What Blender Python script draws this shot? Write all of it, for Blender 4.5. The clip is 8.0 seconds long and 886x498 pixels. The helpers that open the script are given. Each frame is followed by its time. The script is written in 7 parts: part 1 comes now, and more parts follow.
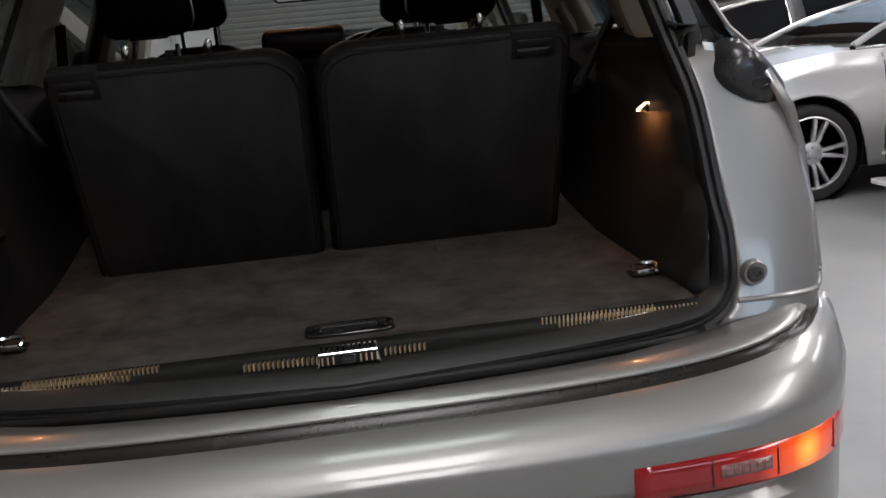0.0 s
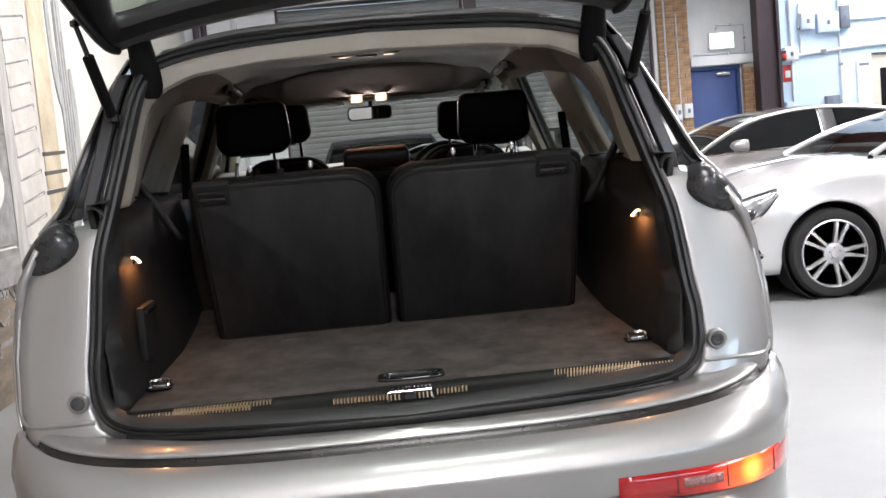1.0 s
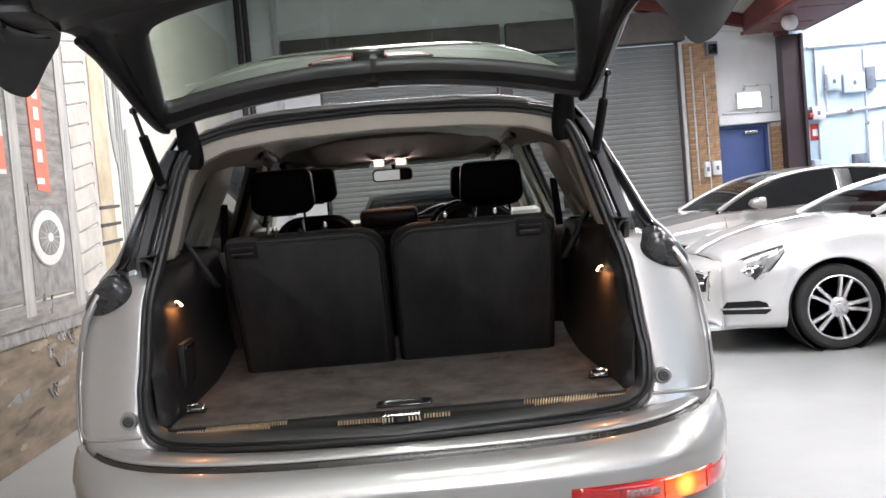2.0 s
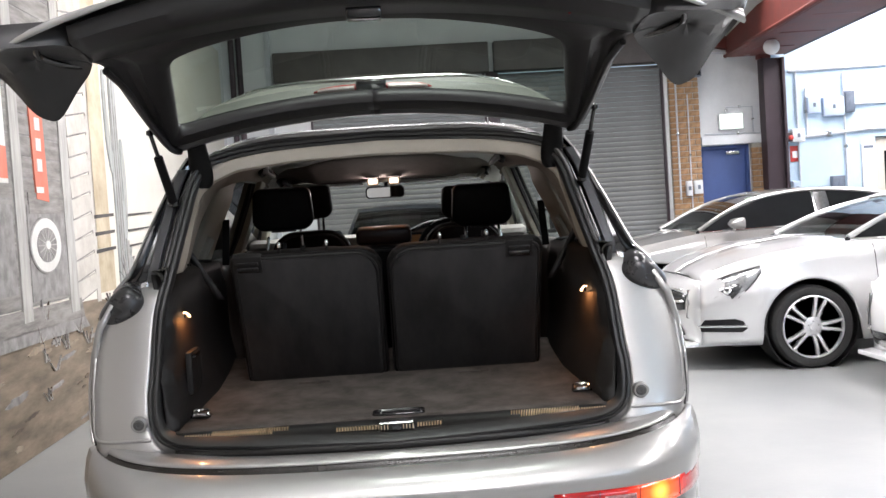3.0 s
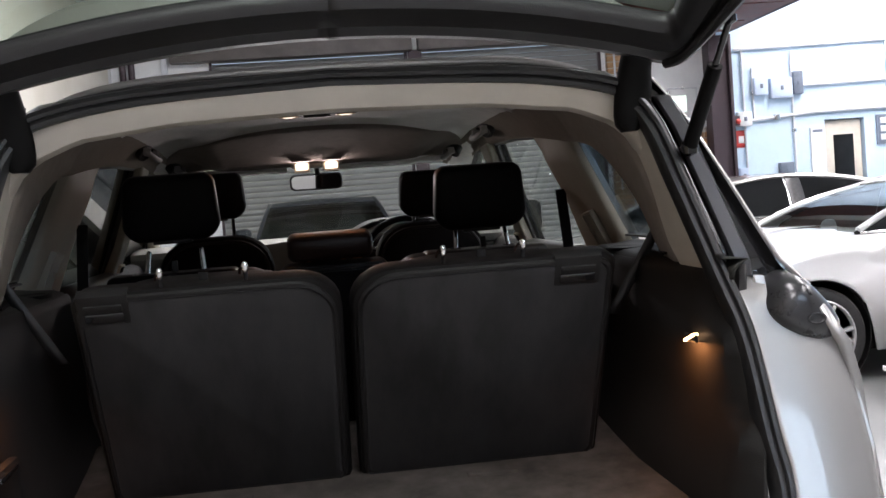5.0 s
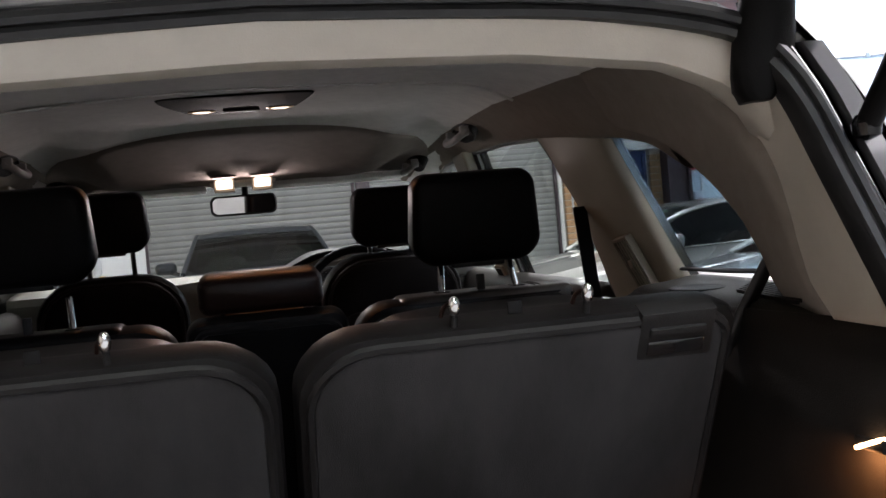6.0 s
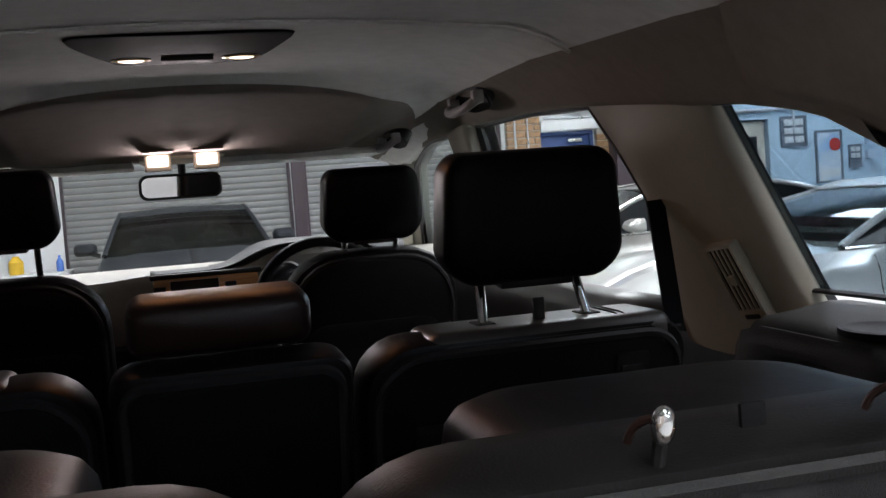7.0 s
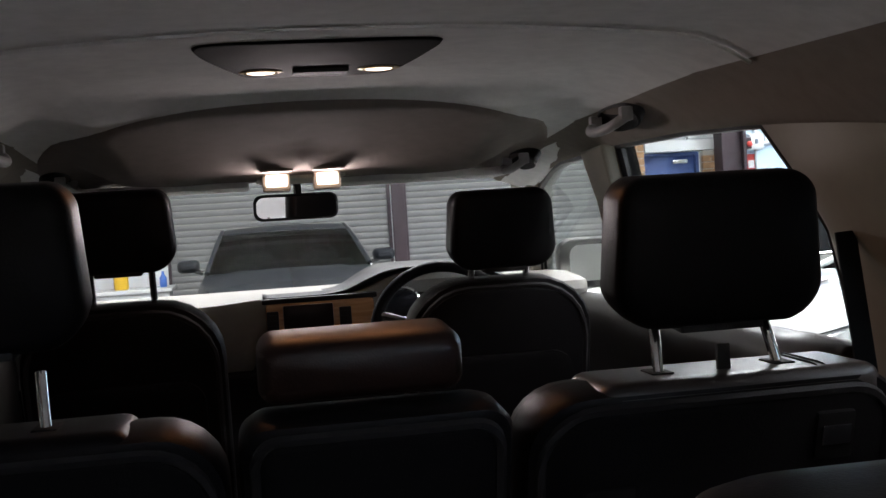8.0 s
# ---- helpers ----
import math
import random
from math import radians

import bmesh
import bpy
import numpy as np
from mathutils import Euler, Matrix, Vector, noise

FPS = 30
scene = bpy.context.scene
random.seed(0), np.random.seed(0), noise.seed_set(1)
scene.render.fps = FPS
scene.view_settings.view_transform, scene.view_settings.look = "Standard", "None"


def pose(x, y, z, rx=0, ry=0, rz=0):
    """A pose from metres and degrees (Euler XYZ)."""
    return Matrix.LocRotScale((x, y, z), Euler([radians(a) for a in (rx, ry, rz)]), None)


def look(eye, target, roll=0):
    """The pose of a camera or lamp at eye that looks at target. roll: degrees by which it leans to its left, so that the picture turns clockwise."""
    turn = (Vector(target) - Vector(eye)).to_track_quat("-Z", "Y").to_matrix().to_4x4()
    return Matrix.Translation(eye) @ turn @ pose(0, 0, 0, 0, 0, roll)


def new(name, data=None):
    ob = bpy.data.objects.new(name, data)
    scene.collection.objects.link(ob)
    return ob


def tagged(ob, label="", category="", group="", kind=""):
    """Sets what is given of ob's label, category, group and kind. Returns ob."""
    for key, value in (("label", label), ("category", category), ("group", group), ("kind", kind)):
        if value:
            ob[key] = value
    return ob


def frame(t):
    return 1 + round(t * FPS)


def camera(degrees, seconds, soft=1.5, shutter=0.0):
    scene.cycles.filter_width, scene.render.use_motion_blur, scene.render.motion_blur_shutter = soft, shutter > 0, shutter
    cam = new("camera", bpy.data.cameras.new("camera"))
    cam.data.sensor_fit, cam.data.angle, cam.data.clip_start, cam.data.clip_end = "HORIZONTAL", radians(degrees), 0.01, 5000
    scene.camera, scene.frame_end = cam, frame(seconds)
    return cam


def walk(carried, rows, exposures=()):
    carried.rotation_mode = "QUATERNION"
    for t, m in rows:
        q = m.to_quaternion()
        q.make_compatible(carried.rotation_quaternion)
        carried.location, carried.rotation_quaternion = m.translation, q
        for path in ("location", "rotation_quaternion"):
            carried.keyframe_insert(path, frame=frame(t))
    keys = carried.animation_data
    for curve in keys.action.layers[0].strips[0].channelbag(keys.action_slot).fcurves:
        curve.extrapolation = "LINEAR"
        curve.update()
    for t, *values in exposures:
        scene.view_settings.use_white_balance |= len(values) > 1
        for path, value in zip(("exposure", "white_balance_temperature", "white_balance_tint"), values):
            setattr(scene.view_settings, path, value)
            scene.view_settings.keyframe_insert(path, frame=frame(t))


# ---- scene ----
cam = camera(45.1, 8.0)
PATH = [
    (0, (-0.003, -1.93, 1.291), (0.208, 0.021, 0.908), -5.4),
    (0.5, (-0.075, -2.278, 1.31), (0.108, -0.305, 1.038), -5.5),
    (1, (-0.042, -2.623, 1.346), (0.085, -0.636, 1.153), -5.1),
    (1.5, (0.077, -2.889, 1.369), (0.133, -0.894, 1.236), -5.0),
    (1.7, (0.098, -3.005, 1.367), (0.145, -1.009, 1.256), -5.0),
    (3, (0.049, -3.368, 1.411), (0.133, -1.372, 1.339), -3.6),
    (3.5, (0.064, -3.117, 1.384), (0.147, -1.12, 1.329), -3.8),
    (4, (0.08, -2.638, 1.398), (0.161, -0.64, 1.369), -4.3),
    (4.5, (-0.032, -2.197, 1.416), (0.129, -0.204, 1.358), -4.7),
    (4.7, (-0.082, -2.054, 1.43), (0.125, -0.067, 1.329), -4.5),
    (5.8, (-0.048, -1.099, 1.433), (0.298, 0.87, 1.375), -4.7),
    (6, (-0.046, -0.934, 1.425), (0.335, 1.028, 1.372), -5.0),
    (6.5, (-0.069, -0.564, 1.452), (0.405, 1.377, 1.366), -4.8),
    (7, (-0.071, -0.286, 1.466), (0.439, 1.645, 1.36), -4.3),
    (7.5, (-0.065, -0.137, 1.476), (0.399, 1.807, 1.413), -4.1),
    (8, (-0.114, -0.102, 1.481), (0.231, 1.867, 1.424), -3.6),
]
EXPOSURES = [(0.0, -0.78, 6800, 17), (0.5, -0.06, 6800, 17), (1.2, 0.42, 6750, 17), (3.0, 0.45, 6750, 17), (3.5, 0.45, 6750, 17), (4.5, 0.2, 6700, 18), (5.8, 0.5, 6750, 19), (6.5, 0.62, 6550, 18), (7.0, 0.64, 6500, 18), (8.0, 0.82, 6600, 19)]
walk(cam, [(t, look(eye, target, roll)) for t, eye, target, roll in PATH], EXPOSURES)

# ---- light ----
world = bpy.data.worlds.new("daylight")
scene.world = world
world.use_nodes = True
wn = world.node_tree
sky = wn.nodes.new("ShaderNodeTexSky")
sky.sky_type = "NISHITA"
sky.sun_disc = False
sky.sun_elevation, sky.sun_rotation = radians(50), radians(200)
wn.nodes["Background"].inputs["Strength"].default_value = 0.12
wn.links.new(sky.outputs["Color"], wn.nodes["Background"].inputs["Color"])


def lamp(name, m, energy, color, size, size_y=None, kind="AREA"):
    data = bpy.data.lights.new(name, kind)
    data.energy, data.color = energy, color
    if kind == "AREA":
        data.shape = "RECTANGLE"
        data.size, data.size_y = size, size_y or size
    else:
        data.shadow_soft_size = size
    ob = new(name, data)
    ob.matrix_world = m
    return ob


# ---- materials ----
def mat(name, color, rough=0.5, metal=0.0, var=0.12, scale=6.0, bump=0.0, bscale=60.0, coat=0.0, spec=0.5, color2=None, emit=None, estr=0.0, stretch=(1, 1, 1)):
    m = bpy.data.materials.new(name)
    m.use_nodes = True
    nt = m.node_tree
    b = nt.nodes["Principled BSDF"]
    b.inputs["Roughness"].default_value = rough
    b.inputs["Metallic"].default_value = metal
    b.inputs["Coat Weight"].default_value = coat
    b.inputs["Coat Roughness"].default_value = 0.05
    b.inputs["Specular IOR Level"].default_value = spec
    tc = nt.nodes.new("ShaderNodeTexCoord")
    mp = nt.nodes.new("ShaderNodeMapping")
    mp.inputs["Scale"].default_value = stretch
    nt.links.new(tc.outputs["Object"], mp.inputs["Vector"])
    n1 = nt.nodes.new("ShaderNodeTexNoise")
    n1.inputs["Scale"].default_value = scale
    n1.inputs["Detail"].default_value = 6
    n1.inputs["Roughness"].default_value = 0.65
    nt.links.new(mp.outputs["Vector"], n1.inputs["Vector"])
    ramp = nt.nodes.new("ShaderNodeMix")
    ramp.data_type = "RGBA"
    c2 = color2 or tuple(c * (1 - var) for c in color)
    c1 = color if color2 else tuple(min(1, c * (1 + var)) for c in color)
    ramp.inputs["A"].default_value = (*c2, 1)
    ramp.inputs["B"].default_value = (*c1, 1)
    cr = nt.nodes.new("ShaderNodeMapRange")
    cr.inputs["From Min"].default_value, cr.inputs["From Max"].default_value = 0.35, 0.65
    nt.links.new(n1.outputs["Fac"], cr.inputs["Value"])
    nt.links.new(cr.outputs["Result"], ramp.inputs["Factor"])
    if var:
        nt.links.new(ramp.outputs["Result"], b.inputs["Base Color"])
    else:
        b.inputs["Base Color"].default_value = (*color, 1)
    rr = nt.nodes.new("ShaderNodeMapRange")
    rr.inputs["To Min"].default_value, rr.inputs["To Max"].default_value = max(0.0, rough - 0.06), min(1.0, rough + 0.06)
    nt.links.new(n1.outputs["Fac"], rr.inputs["Value"])
    if var:
        nt.links.new(rr.outputs["Result"], b.inputs["Roughness"])
    if bump:
        n2 = nt.nodes.new("ShaderNodeTexNoise")
        n2.inputs["Scale"].default_value = bscale
        n2.inputs["Detail"].default_value = 4
        nt.links.new(mp.outputs["Vector"], n2.inputs["Vector"])
        bp = nt.nodes.new("ShaderNodeBump")
        bp.inputs["Strength"].default_value = bump
        bp.inputs["Distance"].default_value = 0.004
        nt.links.new(n2.outputs["Fac"], bp.inputs["Height"])
        nt.links.new(bp.outputs["Normal"], b.inputs["Normal"])
    if emit:
        b.inputs["Emission Color"].default_value = (*emit, 1)
        b.inputs["Emission Strength"].default_value = estr
    return m


def glass(name, tint, rough=0.0, low=0.05, high=0.85):
    m = bpy.data.materials.new(name)
    m.use_nodes = True
    nt = m.node_tree
    nt.nodes.clear()
    out = nt.nodes.new("ShaderNodeOutputMaterial")
    mix = nt.nodes.new("ShaderNodeMixShader")
    tr = nt.nodes.new("ShaderNodeBsdfTransparent")
    tr.inputs["Color"].default_value = (*tint, 1)
    gl = nt.nodes.new("ShaderNodeBsdfGlossy")
    gl.inputs["Roughness"].default_value = rough
    lw = nt.nodes.new("ShaderNodeLayerWeight")
    lw.inputs["Blend"].default_value = 0.5
    pw = nt.nodes.new("ShaderNodeMath")
    pw.operation = "POWER"
    pw.inputs[1].default_value = 4.0
    nt.links.new(lw.outputs["Facing"], pw.inputs[0])
    fr = nt.nodes.new("ShaderNodeMapRange")
    fr.inputs["To Min"].default_value, fr.inputs["To Max"].default_value = low, high
    nt.links.new(pw.outputs["Value"], fr.inputs["Value"])
    nt.links.new(fr.outputs["Result"], mix.inputs["Fac"])
    nt.links.new(tr.outputs["BSDF"], mix.inputs[1])
    nt.links.new(gl.outputs["BSDF"], mix.inputs[2])
    nt.links.new(mix.outputs["Shader"], out.inputs["Surface"])
    return m


M = {}
M["paint"] = mat("grey_metallic_paint", (0.375, 0.37, 0.358), 0.36, 0.6, 0, 7, coat=0.8)
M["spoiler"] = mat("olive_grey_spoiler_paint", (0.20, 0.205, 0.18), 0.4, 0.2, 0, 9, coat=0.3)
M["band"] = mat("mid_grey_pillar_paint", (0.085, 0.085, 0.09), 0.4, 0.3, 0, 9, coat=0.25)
M["silver"] = mat("silver_metallic_paint", (0.72, 0.72, 0.72), 0.28, 0.55, 0, 9, coat=0.9)
M["silver2"] = mat("pewter_silver_paint", (0.33, 0.326, 0.315), 0.28, 0.6, 0, 9, coat=0.9)
M["white"] = mat("white_car_paint", (0.8, 0.8, 0.8), 0.3, 0.0, 0, 9, coat=0.9)
M["black_paint"] = mat("dark_car_paint", (0.02, 0.023, 0.027), 0.4, 0.0, 0, 9, spec=0.12)
M["rubber"] = mat("black_rubber_seal", (0.019, 0.019, 0.019), 0.42, 0, 0.2, 30, 0.1, 200)
M["grey_rubber"] = mat("grey_rubber_buffer", (0.075, 0.075, 0.075), 0.5, 0, 0.2, 30)
M["plug"] = mat("smoky_dark_plug", (0.04, 0.04, 0.042), 0.28, 0.3, 0.15, 14, coat=0.3)
M["matt_black"] = mat("matt_black_moulding", (0.0045, 0.0043, 0.0043), 0.6, 0, 0.15, 20, 0.15, 500, spec=0.15)
M["lining"] = mat("boot_side_lining_plastic", (0.013, 0.012, 0.0112), 0.6, 0, 0.18, 12, 0.25, 500, spec=0.3)
M["shelf"] = mat("dark_olive_grey_shelf_plastic", (0.030, 0.030, 0.026), 0.65, 0, 0.15, 12, 0.2, 500, spec=0.2)
# leather copy with the window light put into its lighter, glossier tone
M["lit_leather"] = mat("window_lit_leather", (0.022, 0.019, 0.017), 0.34, 0, 0.15, 20, 0.1, 300, spec=0.6)
# third row leather, a little lighter than the other black leather
M["leather_rear"] = mat("third_row_black_leather", (0.0075, 0.007, 0.0068), 0.48, 0, 0.25, 14, 0.15, 420, spec=0.14)
M["plastic"] = mat("black_grained_plastic", (0.010, 0.0095, 0.0095), 0.55, 0, 0.15, 20, 0.25, 500, spec=0.3)
M["tg_trim"] = mat("tailgate_lining_plastic", (0.020, 0.0196, 0.0202), 0.36, 0, 0.12, 14, 0.2, 450)
M["groove"] = mat("dark_satin_groove_plastic", (0.016, 0.013, 0.011), 0.25, 0, 0.12, 20)
M["sill"] = mat("dark_satin_sill_cover", (0.011, 0.0107, 0.0103), 0.36, 0, 0.15, 20, 0.15, 500, spec=0.32)
M["gloss_black"] = mat("gloss_black_plastic", (0.012, 0.012, 0.013), 0.12, 0, 0.1, 20, coat=0.5)
M["carpet"] = mat("dark_boot_carpet", (0.084, 0.074, 0.067), 0.95, 0, 0.35, 9, 0.9, 700, spec=0.1)
M["seat_carpet"] = mat("charcoal_seat_back_carpet", (0.0265, 0.0257, 0.026), 0.95, 0, 0.5, 7, 0.5, 900, spec=0.1, color2=(0.040, 0.0388, 0.0394), stretch=(1.6, 1, 0.45))
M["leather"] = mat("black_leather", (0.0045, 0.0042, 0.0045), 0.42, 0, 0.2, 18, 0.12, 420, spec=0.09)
M["seat_back"] = mat("black_seat_back_vinyl", (0.0042, 0.004, 0.0042), 0.65, 0, 0.2, 18, 0.15, 420, spec=0.05)
# lamp warmth put into black leather as brown; also the amber straps
M["leather_brown"] = mat("warm_toned_leather", (0.017, 0.0072, 0.005), 0.42, 0, 0.2, 18, 0.12, 420, spec=0.3)
# darker copy of the beige trim, for the pillars in shade
M["shaded_beige"] = mat("shaded_beige_plastic", (0.33, 0.31, 0.25), 0.55, 0, 0.05, 10, 0.12, 500)
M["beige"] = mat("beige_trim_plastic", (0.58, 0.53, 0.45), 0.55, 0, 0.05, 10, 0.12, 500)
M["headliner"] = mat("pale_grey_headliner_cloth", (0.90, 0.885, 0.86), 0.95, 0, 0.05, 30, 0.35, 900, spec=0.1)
# shade of the front roof lining put into a darker cloth colour
M["taupe"] = mat("roof_shade_cloth", (0.25, 0.212, 0.19), 0.95, 0, 0.06, 30, 0.35, 900, spec=0.1)
# brown grey rail and inner pillar trim with their shade in the colour
M["shaded_lining"] = mat("shade_toned_pillar_cloth", (0.29, 0.25, 0.215), 0.95, 0, 0.06, 30, 0.35, 900, spec=0.1)
M["grip"] = mat("pale_grey_grip_plastic", (0.30, 0.29, 0.285), 0.45, 0, 0.05, 20, 0.1, 400)
M["dash"] = mat("beige_grey_dashboard_plastic", (0.29, 0.28, 0.25), 0.6, 0, 0.06, 30, 0.2, 500)
M["wood"] = mat("amber_wood_trim", (0.52, 0.27, 0.12), 0.25, 0, 0.35, 8, coat=0.6, color2=(0.36, 0.165, 0.065), stretch=(1, 4, 12))
M["chrome"] = mat("polished_chrome", (0.85, 0.85, 0.85), 0.1, 1.0, 0.03, 40)
# warm lamp reflections put into the metal's own colour
M["lamp_tinted_steel"] = mat("lamp_tinted_metal", (0.86, 0.68, 0.46), 0.36, 1.0, 0.06, 60)
M["steel"] = mat("brushed_steel", (0.6, 0.6, 0.6), 0.25, 1.0, 0.08, 60, stretch=(1, 20, 1))
M["alloy"] = mat("silver_alloy", (0.74, 0.74, 0.75), 0.34, 0.7, 0.04, 60)
M["disc"] = mat("dull_brake_steel", (0.14, 0.14, 0.14), 0.45, 0.6, 0.15, 40)
M["tyre"] = mat("tyre_rubber", (0.018, 0.018, 0.018), 0.75, 0, 0.25, 30, 0.3, 120)
M["red_lens"] = mat("red_lamp_lens", (0.33, 0.008, 0.010), 0.12, 0, 0.08, 40, coat=0.8, emit=(1, 0.03, 0.02), estr=0.06)
M["lamp_line"] = mat("dark_red_lens_joint", (0.12, 0.004, 0.005), 0.3, 0, 0.1, 20)


def lit_lens(name, centre):
    """Red lens with a bulb behind it: the glow fades with the distance from the bulb."""
    m = mat(name, (0.33, 0.008, 0.010), 0.12, 0, 0.08, 40, coat=0.8)
    nt = m.node_tree
    b = nt.nodes["Principled BSDF"]
    tc = nt.nodes.new("ShaderNodeTexCoord")
    ds = nt.nodes.new("ShaderNodeVectorMath")
    ds.operation = "DISTANCE"
    ds.inputs[1].default_value = centre
    nt.links.new(tc.outputs["Object"], ds.inputs[0])
    cr = nt.nodes.new("ShaderNodeValToRGB")
    mr = nt.nodes.new("ShaderNodeMapRange")
    mr.inputs["From Max"].default_value = 0.20
    nt.links.new(ds.outputs["Value"], mr.inputs["Value"])
    nt.links.new(mr.outputs["Result"], cr.inputs["Fac"])
    e = cr.color_ramp.elements
    e[0].position, e[0].color = 0.0, (1, 0.62, 0.12, 1)
    e[1].position, e[1].color = 1.0, (0.03, 0.0, 0.0, 1)
    for p, c in ((0.09, (1, 0.38, 0.05, 1)), (0.20, (0.75, 0.10, 0.015, 1)), (0.42, (0.45, 0.035, 0.012, 1)), (0.55, (0.14, 0.006, 0.003, 1))):
        q = e.new(p)
        q.color = c
    nt.links.new(cr.outputs["Color"], b.inputs["Emission Color"])
    b.inputs["Emission Strength"].default_value = 1.9
    return m


M["lit_lens"] = lit_lens("red_lens_lit_by_a_bulb", (0.775, -0.262, 0.542))
# pale tone for the white glints painted on the brake lamp
M["glint_lens"] = mat("pale_glint_lens", (0.68, 0.58, 0.55), 0.12, 0.2, 0.2, 80, coat=0.8)
M["smoky_lens"] = mat("smoky_ribbed_lens", (0.36, 0.17, 0.16), 0.15, 0.1, 0.3, 60, coat=0.8)
M["lamp_inner"] = mat("smoky_lamp_bezel", (0.04, 0.042, 0.045), 0.15, 0.3, 0.4, 20, coat=0.8)
M["lamp_glass"] = mat("clear_headlamp_cover", (0.45, 0.46, 0.47), 0.10, 0.5, 0.3, 14, coat=1.0)
M["warm_glow"] = mat("warm_boot_lamp", (1, 0.8, 0.6), 0.4, 0, 0.02, 5, emit=(1, 0.62, 0.32), estr=9.0)
M["cool_glow"] = mat("white_reading_lamp", (1, 0.95, 0.9), 0.4, 0, 0.02, 5, emit=(1, 0.80, 0.62), estr=1.7)
M["window"] = glass("clear_window_glass", (0.90, 0.94, 0.92), 0.0, 0.01, 0.3)
M["tint"] = glass("green_tinted_tailgate_glass", (0.50, 0.57, 0.52))
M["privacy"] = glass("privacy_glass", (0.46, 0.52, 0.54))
# left side glass darkened beyond its own tint to hold light back
M["dimming_glass"] = glass("left_dimming_glass", (0.30, 0.32, 0.32))
M["car_screen"] = glass("greenish_windscreen", (0.55, 0.62, 0.60), 0.0, 0.06, 0.8)
M["dim_screen"] = glass("dark_tinted_windscreen", (0.17, 0.20, 0.21), 0.0, 0.025, 0.5)
M["cabin_cloth"] = mat("dark_grey_seat_cloth", (0.05, 0.05, 0.052), 0.8, 0, 0.15, 14, 0.2, 300, spec=0.2)
M["dark_glass"] = mat("dark_car_window", (0.012, 0.013, 0.014), 0.05, 0, 0.1, 5, spec=0.16)
M["screen"] = mat("black_glass_screen", (0.014, 0.007, 0.007), 0.3, 0, 0.1, 5, spec=0.15)
M["mirror"] = mat("mirror_glass", (0.9, 0.9, 0.9), 0.01, 1.0, 0.0, 5)
M["concrete"] = mat("painted_concrete_floor", (0.29, 0.30, 0.29), 0.34, 0, 0.10, 0.9, 0.08, 40, color2=(0.225, 0.235, 0.235))
M["ceiling"] = mat("pale_ceiling_sheet", (0.55, 0.58, 0.54), 0.8, 0, 0.06, 2, 0.1, 30)
M["wall_white"] = mat("white_painted_wall", (0.72, 0.74, 0.75), 0.75, 0, 0.06, 2.5, 0.2, 25)
M["wall_grey"] = mat("unseen_grey_wall", (0.30, 0.30, 0.29), 0.75, 0, 0.08, 2.0, 0.2, 25)
M["wall_brown"] = mat("unseen_brown_grey_wall", (0.27, 0.235, 0.20), 0.75, 0, 0.25, 1.2, 0.2, 25)
M["wall_blue"] = mat("pale_blue_painted_wall", (0.52, 0.67, 0.80), 0.7, 0, 0.07, 1.6, 0.2, 25)
M["shutter"] = mat("grey_roller_shutter_steel", (0.175, 0.183, 0.183), 0.5, 0.2, 0.10, 3.0, 0.05, 40)
M["brick"] = mat("ochre_brick", (0.36, 0.215, 0.115), 0.85, 0, 0.35, 9, 0.5, 120)
M["mortar"] = mat("grey_mortar", (0.42, 0.40, 0.36), 0.9, 0, 0.12, 30, 0.4, 120)
M["blue_door"] = mat("blue_painted_door", (0.045, 0.085, 0.24), 0.5, 0, 0.08, 3, 0.1, 40)
M["maroon"] = mat("maroon_painted_steel", (0.042, 0.026, 0.033), 0.5, 0, 0.15, 3, 0.15, 40)
M["red_beam"] = mat("red_oxide_painted_steel", (0.13, 0.026, 0.020), 0.6, 0, 0.2, 3, 0.15, 40)
M["sign_lit"] = mat("lit_exit_sign_face", (0.8, 0.95, 0.9), 0.5, 0, 0.03, 10, emit=(0.82, 1, 0.84), estr=1.25)
M["green_pale"] = mat("pale_green_sign_panel", (0.45, 0.75, 0.6), 0.5, 0, 0.05, 10, emit=(0.5, 0.9, 0.7), estr=0.9)
M["red"] = mat("red_sign_paint", (0.55, 0.05, 0.04), 0.5, 0, 0.1, 10)
M["grey_box"] = mat("grey_enamelled_steel", (0.50, 0.60, 0.74), 0.45, 0, 0.06, 10)
M["dark_box"] = mat("dark_meter_box", (0.15, 0.18, 0.23), 0.4, 0, 0.1, 10)
M["drum"] = mat("dark_brown_drum_casing", (0.085, 0.075, 0.072), 0.5, 0, 0.2, 3)
M["pipe"] = mat("grey_conduit", (0.55, 0.58, 0.62), 0.5, 0, 0.1, 10)


# ---- building helpers ----
def part(name, bm, material, parent=None, label="", smooth=True, thick=0.0, bevel=0.0, sharp=38, recalc=True, offset=-1.0):
    if recalc:
        bmesh.ops.recalc_face_normals(bm, faces=bm.faces[:])
    me = bpy.data.meshes.new(name)
    bm.to_mesh(me)
    bm.free()
    me.materials.append(material)
    if smooth:
        for p in me.polygons:
            p.use_smooth = True
        me.set_sharp_from_angle(angle=radians(sharp))
    ob = new(name, me)
    if thick:
        md = ob.modifiers.new("thickness", "SOLIDIFY")
        md.thickness, md.offset = thick, offset
    if bevel:
        md = ob.modifiers.new("edges", "BEVEL")
        md.width, md.segments, md.limit_method, md.angle_limit = bevel, 2, "ANGLE", radians(40)
    if parent is not None:
        ob.parent = parent
    if label:
        ob["label"] = label
    return ob


